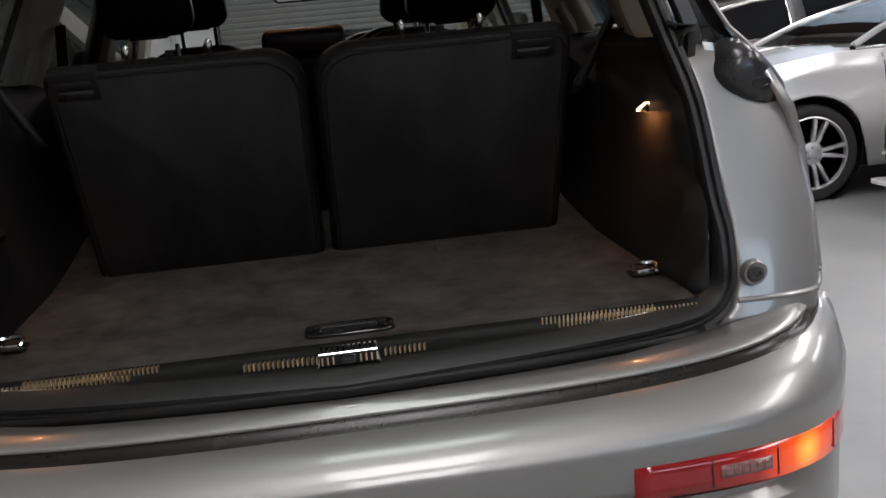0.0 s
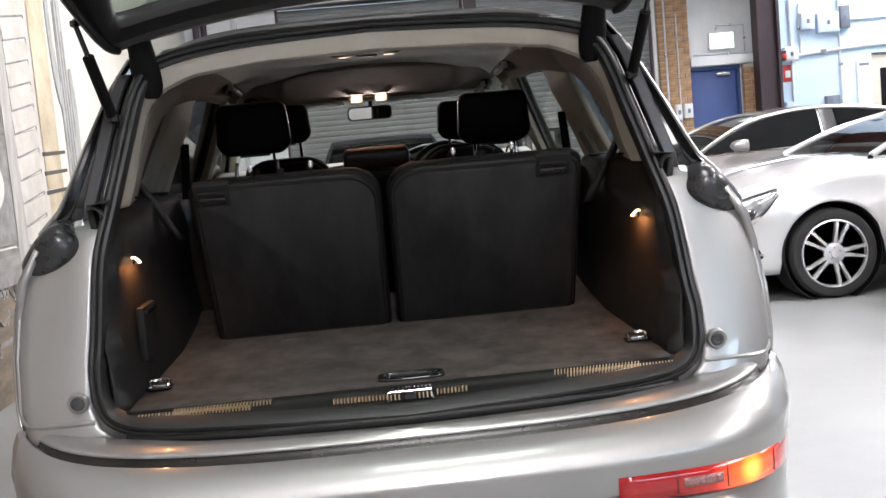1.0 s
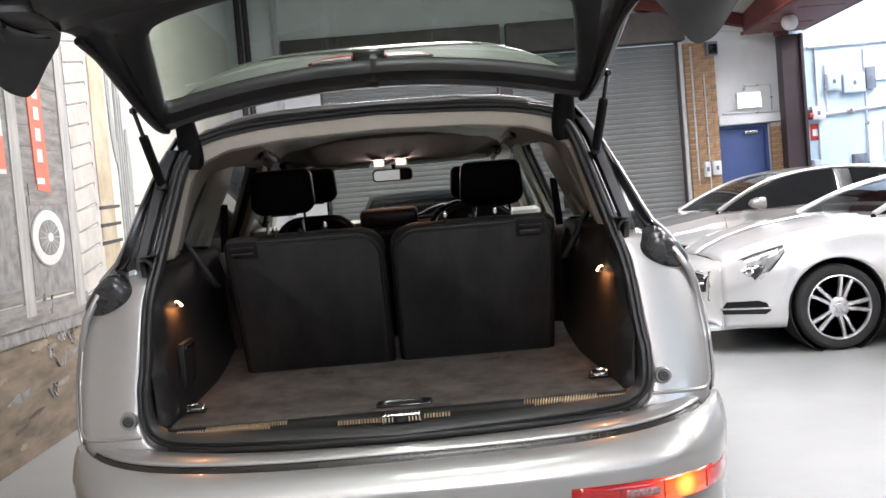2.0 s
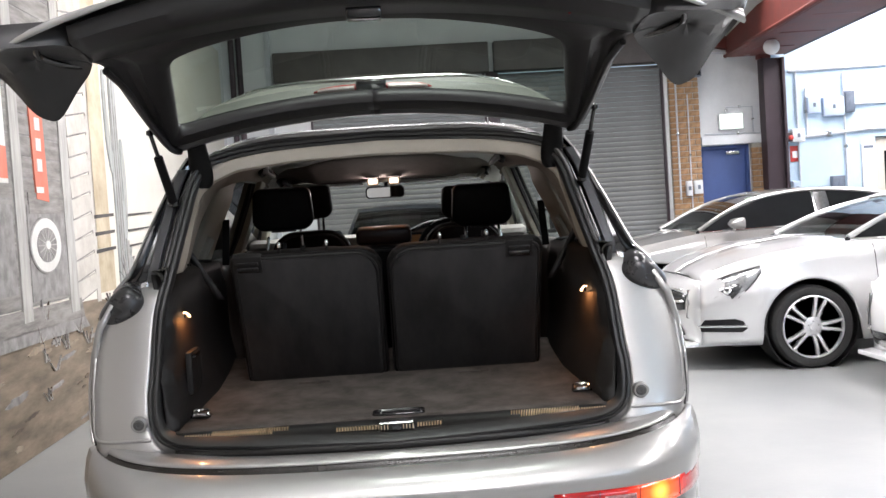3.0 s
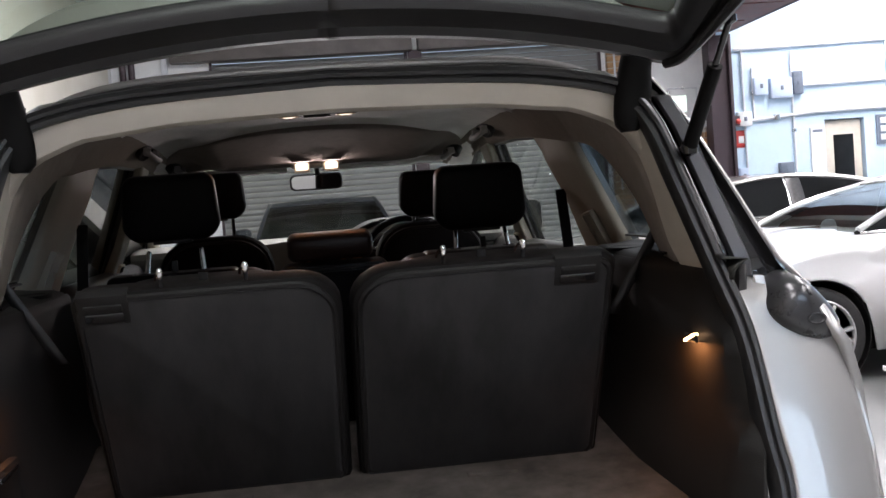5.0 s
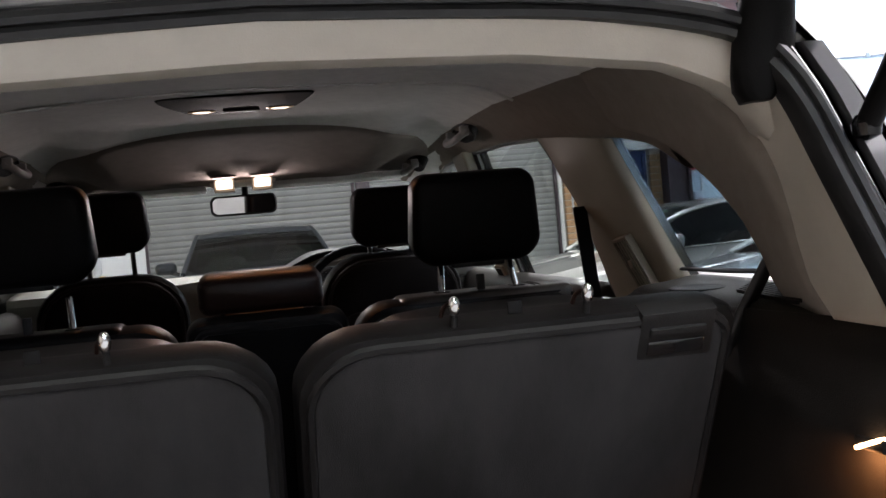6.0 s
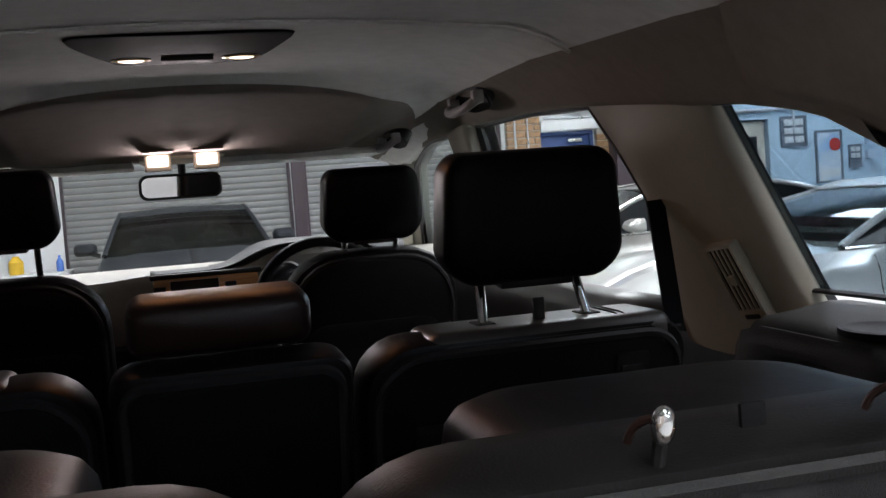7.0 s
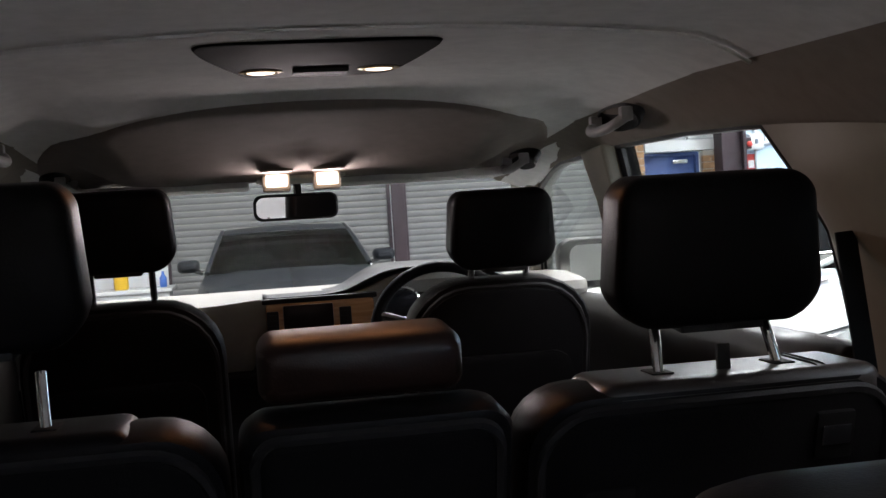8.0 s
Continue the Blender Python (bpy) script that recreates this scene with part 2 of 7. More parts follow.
def thing(name, label, category, kind="", group="", m=None):
    ob = new(name)
    ob.empty_display_size = 0.05
    if m is not None:
        ob.matrix_world = m
    return tagged(ob, label, category, group, kind)


def box(bm, x0, x1, y0, y1, z0, z1, bev=0.0, seg=2, m=None):
    r = bmesh.ops.create_cube(bm, size=1.0)
    vs = r["verts"]
    for v in vs:
        v.co = Vector((x0 + (v.co.x + 0.5) * (x1 - x0), y0 + (v.co.y + 0.5) * (y1 - y0), z0 + (v.co.z + 0.5) * (z1 - z0)))
    if bev:
        es = list({e for v in vs for e in v.link_edges})
        r2 = bmesh.ops.bevel(bm, geom=es, offset=bev, segments=seg, affect="EDGES", profile=0.6)
        vs = list({v for f in r2["faces"] for v in f.verts} | {v for v in vs if v.is_valid})
    if m is not None:
        for v in vs:
            v.co = m @ v.co
    return bm


def bbox(*a, **k):
    return box(bmesh.new(), *a, **k)


def loft(bm, rows, close=False, caps=False):
    vr = [[bm.verts.new(p) for p in row] for row in rows]
    n = len(vr[0])
    for a, b in zip(vr, vr[1:]):
        for i in range(n if close else n - 1):
            j = (i + 1) % n
            try:
                bm.faces.new((a[i], a[j], b[j], b[i]))
            except ValueError:
                pass
    if caps and close:
        bm.faces.new(vr[0])
        bm.faces.new(vr[-1])
    return bm


def tube(bm, pts, r, n=8, caps=True):
    pts = [Vector(p) for p in pts]
    rows = []
    for i, p in enumerate(pts):
        d = (pts[min(i + 1, len(pts) - 1)] - pts[max(i - 1, 0)]).normalized()
        u = d.cross(Vector((0.13, 0.21, 0.97)))
        if u.length < 0.05:
            u = d.cross(Vector((1, 0, 0)))
        u.normalize()
        w = d.cross(u)
        rr = r[i] if isinstance(r, (list, tuple)) else r
        rows.append([p + (u * math.cos(2 * math.pi * k / n) + w * math.sin(2 * math.pi * k / n)) * rr for k in range(n)])
    return loft(bm, rows, True, caps)


def btube(pts, r, n=8):
    return tube(bmesh.new(), pts, r, n)


def lathe(bm, prof, n=40, m=None):
    """prof: (radius, height) pairs about the z axis."""
    rows = [[Vector((r * math.cos(2 * math.pi * k / n), r * math.sin(2 * math.pi * k / n), h)) for k in range(n)] for r, h in prof]
    if m is not None:
        rows = [[m @ p for p in row] for row in rows]
    return loft(bm, rows, True, True)


def blathe(prof, n=40, m=None):
    return lathe(bmesh.new(), prof, n, m)


def plate(bm, outline, axis, a, b):
    """A flat outline of 2D points, extruded along an axis (0, 1 or 2) from a to b."""
    def put(p, h):
        c = [p[0], p[1]]
        c.insert(axis, h)
        return Vector(c)
    lo, hi = [bm.verts.new(put(p, a)) for p in outline], [bm.verts.new(put(p, b)) for p in outline]
    bm.faces.new(lo)
    bm.faces.new(hi[::-1])
    for i in range(len(lo)):
        j = (i + 1) % len(lo)
        bm.faces.new((lo[i], lo[j], hi[j], hi[i]))
    return bm


def bplate(outline, axis, a, b):
    return plate(bmesh.new(), outline, axis, a, b)


def mix(a, b, t):
    return a + (b - a) * t


def smooth01(a, b, x):
    t = min(1.0, max(0.0, (x - a) / (b - a)))
    return t * t * (3 - 2 * t)


def table(pairs, x):
    """Piecewise-linear reading of (x, value) pairs."""
    if x <= pairs[0][0]:
        return pairs[0][1]
    for (x0, v0), (x1, v1) in zip(pairs, pairs[1:]):
        if x <= x1:
            return mix(v0, v1, (x - x0) / (x1 - x0))
    return pairs[-1][1]


def spline(pts, n):
    """n points on a Catmull-Rom curve through pts."""
    pts = [Vector(p) for p in pts]
    out = []
    for k in range(n):
        t = k / (n - 1) * (len(pts) - 1)
        i = min(int(t), len(pts) - 2)
        f = t - i
        p0, p1, p2, p3 = pts[max(i - 1, 0)], pts[i], pts[i + 1], pts[min(i + 2, len(pts) - 1)]
        out.append(0.5 * (2 * p1 + (p2 - p0) * f + (2 * p0 - 5 * p1 + 4 * p2 - p3) * f * f + (3 * p1 - p0 - 3 * p2 + p3) * f ** 3))
    return out


def mirrored(fn):
    """Calls fn for both sides of the car."""
    return [fn(s) for s in (-1, 1)]


# ---- the hall ----
WY, LX, RX, BY, TOP = 12.5, -2.36, 11.5, -8.0, 4.7

ob = tagged(part("floor", bbox(LX - 0.3, RX + 0.3, BY - 0.3, WY + 0.3, -0.2, 0.0), M["concrete"], smooth=False), "pale grey painted concrete floor with scuffs", "floor", kind="structure")
ob = tagged(part("ceiling", bbox(LX - 0.3, RX + 0.3, BY - 0.3, WY + 0.3, TOP, TOP + 0.15), M["ceiling"], smooth=False), "pale grey green sheet ceiling", "ceiling", kind="structure")
# unseen stretch of wall, brown to darken reflections in the car paint
tagged(part("wall_west_south", bbox(LX - 0.25, LX, BY, -0.9, 0, TOP), M["wall_brown"], smooth=False), "unseen brown grey wall, coloured for the paint reflections", "wall", kind="structure")
tagged(part("wall_west", bbox(LX - 0.25, LX, -0.9, WY + 0.25, 0, TOP), M["wall_white"], smooth=False), "white plastered wall carrying a painted mural", "wall", kind="structure")
tagged(part("wall_east", bbox(RX, RX + 0.25, 3.0, WY + 0.25, 0, TOP), M["wall_blue"], smooth=False), "pale blue painted masonry wall", "wall", kind="structure")
# unseen stretch, greyed so the right corner panel reflects less white
tagged(part("wall_east_south", bbox(RX, RX + 0.25, BY, 3.0, 0, TOP), M["wall_grey"], smooth=False), "unseen grey wall, darkened for the paint reflections", "wall", kind="structure")


def wall_run(name, spans, material, label, y0=WY, y1=WY + 0.25):
    """One wall along x, from boxes (x0, x1, z0, z1) that leave its openings free."""
    bm = bmesh.new()
    for x0, x1, z0, z1 in spans:
        box(bm, x0, x1, y0, y1, z0, z1)
    return tagged(part(name, bm, material, smooth=False), label, "wall", kind="structure")


SH1, SH2, SHT = (-1.12, 1.50), (1.66, 4.17), 3.42
wall_run("wall_north", [(LX, SH1[0], 0, TOP), (SH1[0], SH1[1], SHT, TOP), (SH1[1], SH2[0], 0, TOP), (SH2[0], SH2[1], SHT, TOP), (SH2[1], 4.66, 0, TOP), (4.66, 5.40, 2.12, TOP), (5.40, 5.8, 0, TOP)], M["wall_white"], "white painted wall over steel shutters and a blue door")
wall_run("wall_north_east", [(5.8, 7.35, 0, TOP), (7.35, 7.95, 2.12, TOP), (7.95, RX, 0, TOP)], M["wall_blue"], "pale blue wall with conduit, boxes and posters")
# unseen back wall, greyed to cut the light thrown at the car
wall_run("wall_south", [(LX, 2.3, 0, TOP), (2.3, 5.3, 0, 3.1), (2.3, 5.3, 4.3, TOP), (5.3, RX, 0, TOP)], M["wall_grey"], "unseen back wall, greyed for the reflections, with a high window", BY - 0.25, BY)

# high window behind the open space, with the sky outside
win = thing("window_1", "high three pane window under the roof", "window", "structure")
frame_bm = bmesh.new()
for q in ((2.3, 5.3, 3.1, 3.16), (2.3, 5.3, 4.24, 4.3), (2.3, 2.36, 3.16, 4.24), (3.27, 3.33, 3.16, 4.24), (4.27, 4.33, 3.16, 4.24), (5.24, 5.3, 3.16, 4.24)):
    box(frame_bm, q[0], q[1], BY - 0.16, BY - 0.06, q[2], q[3])
part("window_frame", frame_bm, M["pipe"], win, smooth=False)
for x in (2.36, 3.33, 4.33):
    part("pane", bbox(x, x + 0.91, BY - 0.12, BY - 0.112, 3.16, 4.24), M["window"], win, smooth=False).visible_shadow = False
M["sky_glow"] = mat("pale_blue_sky", (0.7, 0.8, 0.95), 0.9, 0, 0.04, 0.5, emit=(0.62, 0.78, 1.0), estr=9.0)
tagged(part("backdrop", bbox(1.8, 5.8, BY - 0.52, BY - 0.5, 2.8, 4.7), M["sky_glow"], smooth=False), "bright pale blue sky outside the high window", "sky", kind="structure")

# skylight sheets in the roof, added and placed where light is wanted
M["sky_sheet"] = mat("translucent_skylight_sheet", (0.8, 0.85, 0.9), 0.6, 0, 0.05, 3, emit=(0.95, 0.97, 1.0), estr=18.0)
for x, y in ((0.3, -1.8), (4.4, -2.4), (0.4, -6.2), (4.2, 2.0), (7.5, 2.0), (4.2, 8.0), (7.2, 10.2), (9.0, 10.2), (-0.1, 5.6), (1.5, 5.6)):
    t = thing("skylight", "long glowing roof sheet added as a daylight source", "skylight", "structure", "roof skylights")
    part("sheet", bbox(x - 0.45, x + 0.45, y - 1.6, y + 1.6, TOP - 0.03, TOP - 0.01), M["sky_sheet"], t, smooth=False)
    part("frame", box(bbox(x - 0.5, x + 0.5, y - 1.66, y - 1.6, TOP - 0.05, TOP - 0.004), x - 0.5, x + 0.5, y + 1.6, y + 1.66, TOP - 0.05, TOP - 0.004), M["pipe"], t, smooth=False)


# ---- the large estate car with its tailgate open ----
suv = thing("suv", "grey metallic large SUV with its tailgate open and cabin lamps lit", "car")

OUT = [(0.70, 0.935), (0.79, 0.955), (0.91, 0.961), (1.02, 0.953), (1.10, 0.938), (1.15, 0.920), (1.18, 0.903), (1.225, 0.865), (1.265, 0.828), (1.31, 0.806), (1.42, 0.757), (1.56, 0.69), (1.64, 0.635)]
SEAL = [(0.70, 0.69), (0.745, 0.738), (0.80, 0.757), (0.90, 0.757), (0.96, 0.75), (1.14, 0.738), (1.268, 0.706), (1.44, 0.66), (1.54, 0.632), (1.60, 0.605), (1.64, 0.56)]


def yo(z):
    return -0.045 + 0.32 * (z - 0.75)


def xg(y, z):
    """Half width of the glasshouse."""
    return 0.865 - (z - 1.2) * 0.45 - 0.06 * max(0.0, (0.8 - y) / 0.6) ** 2


def zroof(y):
    return table([(0.2, 1.695), (0.5, 1.728), (0.9, 1.752), (1.4, 1.77), (2.0, 1.765), (2.5, 1.73), (2.8, 1.68)], y)


def arch_z(y, axles, r, low, zc):
    z = low
    for a in axles:
        if abs(y - a) < r:
            z = max(z, zc + math.sqrt(r * r - (y - a) ** 2))
    return z


def side_half(z):
    return table([(0.2, 0.92), (0.45, 0.965), (0.7, 0.985), (0.9, 0.985), (1.05, 0.968), (1.13, 0.945), (1.18, 0.905)], z)


def taper(y):
    return 0.035 * max(0.0, (0.6 - y) / 0.6) ** 2 + 0.30 * max(0.0, (y - 3.7) / 1.1) ** 2


AXLES = (0.86, 3.86)


def body_side(s):
    rows = []
    for i in range(93):
        y = mix(0.06, 4.72, i / 92)
        zb = arch_z(y, AXLES, 0.42, 0.30, 0.39)
        top = 1.18 if y < 3.2 else mix(1.18, 0.93, ((y - 3.2) / 1.52) ** 1.6)
        rows.append([(s * (side_half(z * 1.18 / max(top, 0.9)) - taper(y)), y, z) for z in (mix(zb, top, k / 12) for k in range(13))])
    return part("side_panel", loft(bmesh.new(), rows), M["paint"], suv, thick=0.02)


mirrored(body_side)


def corner_y(z, t):
    """Depth of the painted corner panel, t from the seal (0) to its outer edge (1)."""
    return yo(z) - 0.008 * math.sin(math.pi * t) + 0.022 * t * t + 0.055 * smooth01(0.80, 1.0, t) ** 2 + 0.05 * smooth01(1.20, 1.26, z)


def corner_at(s, z, t, lift=0.0):
    a, b = table(SEAL, z) - 0.001, table(OUT, z)
    return (s * mix(a, b, t), corner_y(z, t) - lift, z)


def rear_panel(s):
    rows = []
    for k in range(40):
        z = mix(0.715, 1.26, k / 39)
        row = [corner_at(s, z, t) for t in (0, 0.08, 0.2, 0.4, 0.6, 0.75, 0.82, 0.87, 0.91, 0.95, 0.98, 1.0)]
        row.append((s * (table(OUT, z) + 0.004), yo(z) + 0.15, z))
        rows.append(row)
    p = part("rear_panel", loft(bmesh.new(), rows), M["paint"], suv, "light grey painted corner panel beside the boot opening", thick=0.012)
    rows = []
    for k in range(30):
        z = mix(1.20, 1.655, k / 29)
        a, b = table(SEAL, z) + 0.012, table(OUT, z)
        e = smooth01(1.20, 1.29, z)
        rows.append([(s * mix(a, b, t), yo(z) + dy * e + 0.04 * (1 - e), z) for t, dy in ((0, 0.0), (0.15, 0.016), (0.3, 0.03), (0.36, 0.012), (0.62, 0.008), (0.70, 0.03), (0.86, 0.032), (0.9, 0.008), (1.0, 0.03), (1.02, 0.15))])
    part("pillar_gutter", loft(bmesh.new(), rows), M["gloss_black"], suv, "gloss black pillar finisher beside the boot opening", thick=0.01)
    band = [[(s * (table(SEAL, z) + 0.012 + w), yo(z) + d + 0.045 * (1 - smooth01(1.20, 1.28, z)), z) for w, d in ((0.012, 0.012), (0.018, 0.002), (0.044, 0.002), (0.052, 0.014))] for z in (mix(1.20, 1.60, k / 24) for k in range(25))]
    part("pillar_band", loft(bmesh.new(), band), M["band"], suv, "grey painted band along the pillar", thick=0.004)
    rim = [(s * (table(OUT, z) + 0.001), yo(z) + 0.022, z) for z in (mix(1.21, 1.64, k / 24) for k in range(25))]
    part("pillar_edge", btube(rim, 0.005, 6), M["paint"], suv, "bright painted pillar edge")
    part("edge_seal", btube([corner_at(s, mix(0.74, 1.23, k / 30), 0.972, 0.002) for k in range(31)], 0.0055, 6), M["rubber"], suv)
    part("edge_bead", btube([Vector(corner_at(s, mix(0.745, 1.24, k / 30), 1.0, 0.0)) + Vector((s * 0.004, 0.006, 0)) for k in range(31)], 0.007, 6), M["paint"], suv)
    flange = [corner_at(s, mix(1.12, 0.775, k / 24), 0.90, 0.001) for k in range(25)] + [corner_at(s, 0.764, 0.86, 0.001), corner_at(s, 0.758, 0.78, 0.001)] + [corner_at(s, 0.757, t, 0.001) for t in (0.6, 0.4, 0.2, 0.05)]
    part("edge_flange", btube(spline(flange, 70), 0.0055, 8), M["paint"], suv, "raised painted lip round the corner panel")
    # black bump stop and its cup, and the round rubber buffer
    rows = []
    for r, h in ((1.12, -0.05), (1.06, -0.022), (1.0, 0.0), (0.92, 0.016), (0.78, 0.027), (0.6, 0.033), (0.4, 0.036), (0.2, 0.037), (0.03, 0.0372)):
        rows.append([(s * (0.850 + r * (0.075 * math.cos(a) - 0.016 * math.sin(a))), 0.092 + 0.24 * max(0.0, r * 0.075 * math.cos(a)) - h, 1.156 + r * (0.048 * math.sin(a) + 0.030 * max(0.0, math.sin(a)) ** 3 - 0.012 * math.cos(a))) for a in (2 * math.pi * k / 36 for k in range(36))])
    horn = part("lamp_plug", loft(bmesh.new(), rows, True, True), M["plug"], suv, "smoky dark plug bulging from the shoulder", sharp=80)
    part("plug_hole", loft(bmesh.new(), [[(s * (0.856 + r * 0.019 * math.cos(a)), 0.0555 - h, 1.155 + r * 0.011 * math.sin(a)) for a in (2 * math.pi * k / 20 for k in range(20))] for r, h in ((1.0, -0.01), (1.0, 0.0025), (0.8, 0.003), (0.7, 0.0015), (0.1, 0.001))], True, True), M["rubber"], horn)
    part("corner_clip", loft(bmesh.new(), [[(s * (0.775 + 0.6 * dx), 0.116 + 0.6 * dy + d, 1.222 + 0.6 * dz) for dx, dy, dz in ((-0.022, 0.012, -0.026), (0.004, 0.0, -0.030), (0.026, 0.004, -0.008), (0.018, 0.008, 0.026), (-0.012, 0.014, 0.030))] for d in (0.0, 0.02)], True, True), M["steel"], suv, "bright pressed corner bracket")
    m = Matrix.Translation((s * 0.785, -0.050, 0.808)) @ Matrix.Rotation(radians(98), 4, "X")
    cup = part("buffer", blathe([(0.025, -0.012), (0.025, 0.0), (0.022, 0.004), (0.018, 0.003)], 28, m), M["paint"], suv, "round rubber buffer in a metal cup")
    part("rubber_pad", blathe([(0.017, -0.004), (0.017, 0.006), (0.0145, 0.009), (0.008, 0.009), (0.007, 0.006), (0.002, 0.006)], 24, m), M["grey_rubber"], cup)
    return p


mirrored(rear_panel)

# seal round the opening
half = [(0, -0.125, 0.703), (0.36, -0.105, 0.713), (0.60, -0.075, 0.722), (0.70, -0.052, 0.742), (0.745, -0.032, 0.79), (0.757, -0.002, 0.88), (0.75, 0.025, 0.96), (0.738, 0.082, 1.14), (0.706, 0.123, 1.268), (0.66, 0.178, 1.44), (0.632, 0.21, 1.54), (0.60, 0.232, 1.60), (0.55, 0.246, 1.64), (0.36, 0.257, 1.673), (0, 0.262, 1.688)]
half = [Vector(p) for p in spline(half, 70)]
loop_pts = half + [Vector((-p.x, p.y, p.z)) for p in half[-2:0:-1]]
CEN = Vector((0, 0.07, 1.18))


def ring(name, offs, material, label="", keep=None):
    """A band along the opening: offs are (inward, outward-from-car) pairs of its cross-section."""
    rows = []
    n = len(loop_pts)
    for i, p in enumerate(loop_pts):
        d = (loop_pts[(i + 1) % n] - loop_pts[i - 1]).normalized()
        nrm = Vector((0, -0.952, -0.305))
        inw = nrm.cross(d).normalized()
        if inw.dot(CEN - p) < 0:
            inw = -inw
        if keep is None or keep(p):
            rows.append([p + inw * a + nrm * b for a, b in offs])
    if keep is None:
        rows.append(rows[0])
    return part(name, loft(bmesh.new(), rows, True), material, suv, label)


ring("door_seal", [(-0.004, -0.012), (-0.006, 0.008), (0.0, 0.016), (0.007, 0.016), (0.010, 0.009), (0.015, 0.014), (0.023, 0.014), (0.029, 0.004), (0.032, -0.03)], M["rubber"], "black rubber seal round the boot opening")
for side in (-1, 1):
    ring("opening_flange", [(0.0, -0.02), (-0.006, -0.002), (-0.02, 0.0), (-0.04, -0.004), (-0.055, -0.012), (-0.055, -0.03)], M["paint"], "painted lip below the corner of the seal", lambda p: p.z < 0.83 and p.x * side > 0.45)

# roof skin
rows = []
for i in range(40):
    y = mix(0.255, 2.78, i / 39)
    zr = zroof(y)
    hw = mix(0.87, 1.0, smooth01(0.25, 0.9, y))
    rows.append([(x * hw, y + (0.02 * (x / 0.66) ** 2 if y < 0.5 else 0.0), zr + 0.004 - 0.012 * (x / 0.66) ** 2 - 0.085 * abs(x / 0.70) ** 6) for x in (mix(-0.70, 0.70, k / 28) for k in range(29))])
part("roof", loft(bmesh.new(), rows), M["paint"], suv, thick=0.015)
# roof rear edge, dropping into the gutter above the seal
rows = []
for k in range(41):
    x = mix(-0.64, 0.64, k / 40)
    zt = table([(0, 1.698), (0.36, 1.683), (0.55, 1.655), (0.64, 1.60)], abs(x))
    rows.append([(x, 0.275, zt + 0.004), (x, 0.262, zt + 0.002), (x, 0.25, zt - 0.008), (x, 0.258, zt - 0.016)])
part("roof_edge", loft(bmesh.new(), rows), M["gloss_black"], suv, "black strip along the roof rear edge", thick=0.006)

# ---- bumper ----
def bump_y(x, k=0.0):
    return -0.25 + k + 0.26 * abs(x / 0.95) ** 9


def bz(x, c, e):
    return mix(c, e, abs(x / 0.94) ** 3)


def strip(name, prof, material, x0=-0.965, x1=0.965, n=60, label="", thick=0.012, parent=None):
    """A band across the bumper; prof(x) gives its (y, z) points."""
    rows = [[(x, y, z) for y, z in prof(x)] for x in (mix(x0, x1, k / n) for k in range(n + 1))]
    return part(name, loft(bmesh.new(), rows), material, parent or suv, label, thick=thick)


def shelf_prof(x):
    e = abs(x / 0.94)
    a = table([(0, -0.150), (0.5, -0.125), (0.70, -0.080), (0.8, -0.062), (0.85, -0.045), (0.9, -0.004), (0.95, 0.06)], abs(x))
    return [(a, bz(x, 0.698, 0.754)), (mix(a, bump_y(x, 0.06), 0.5), bz(x, 0.693, 0.749)), (bump_y(x, 0.076), bz(x, 0.687, 0.745)), (bump_y(x, 0.066), bz(x, 0.682, 0.741)), (bump_y(x, 0.062), bz(x, 0.676, 0.736))]


def groove_prof(x):
    return [(bump_y(x, 0.068), bz(x, 0.682, 0.739)), (bump_y(x, 0.060), bz(x, 0.668, 0.727)), (bump_y(x, 0.044), bz(x, 0.651, 0.720)), (bump_y(x, 0.028), bz(x, 0.643, 0.712))]


def face_prof(x):
    return [(bump_y(x, 0.034), bz(x, 0.640, 0.708)), (bump_y(x, 0.030), bz(x, 0.648, 0.716)), (bump_y(x, 0.023), bz(x, 0.651, 0.719)), (bump_y(x, 0.008), bz(x, 0.647, 0.714)), (bump_y(x, -0.020), bz(x, 0.631, 0.694)), (bump_y(x, -0.042), bz(x, 0.610, 0.661)), (bump_y(x, -0.052), bz(x, 0.597, 0.643)), (bump_y(x, -0.0535), bz(x, 0.592, 0.636)), (bump_y(x, -0.0525), bz(x, 0.587, 0.630)), (bump_y(x, -0.046), bz(x, 0.545, 0.594)), (bump_y(x, -0.042), bz(x, 0.525, 0.578)), (bump_y(x, -0.038), bz(x, 0.51, 0.572))]


def low_prof(x):
    return [(bump_y(x, -0.04), bz(x, 0.512, 0.573)), (bump_y(x, -0.030), bz(x, 0.50, 0.56)), (bump_y(x, -0.028), bz(x, 0.47, 0.50)), (bump_y(x, -0.045), bz(x, 0.45, 0.475)), (bump_y(x, -0.04), bz(x, 0.36, 0.38)), (bump_y(x, 0.02), bz(x, 0.28, 0.30))]


strip("bumper_shelf", shelf_prof, M["paint"], -0.945, 0.945)
strip("bumper_groove", groove_prof, M["groove"], -0.95, 0.95, label="dark recessed groove along the bumper")
strip("bumper", face_prof, M["paint"], label="grey painted rear bumper skin")
strip("lower_bumper", low_prof, M["paint"], label="grey lower bumper skin")
strip("bumper_trim", lambda x: [(bump_y(x, -0.044), bz(x, 0.500, 0.514)), (bump_y(x, -0.050), bz(x, 0.496, 0.510)), (bump_y(x, -0.044), bz(x, 0.492, 0.506))], M["chrome"], -0.9, 0.9, label="thin bright trim strip", thick=0.006)


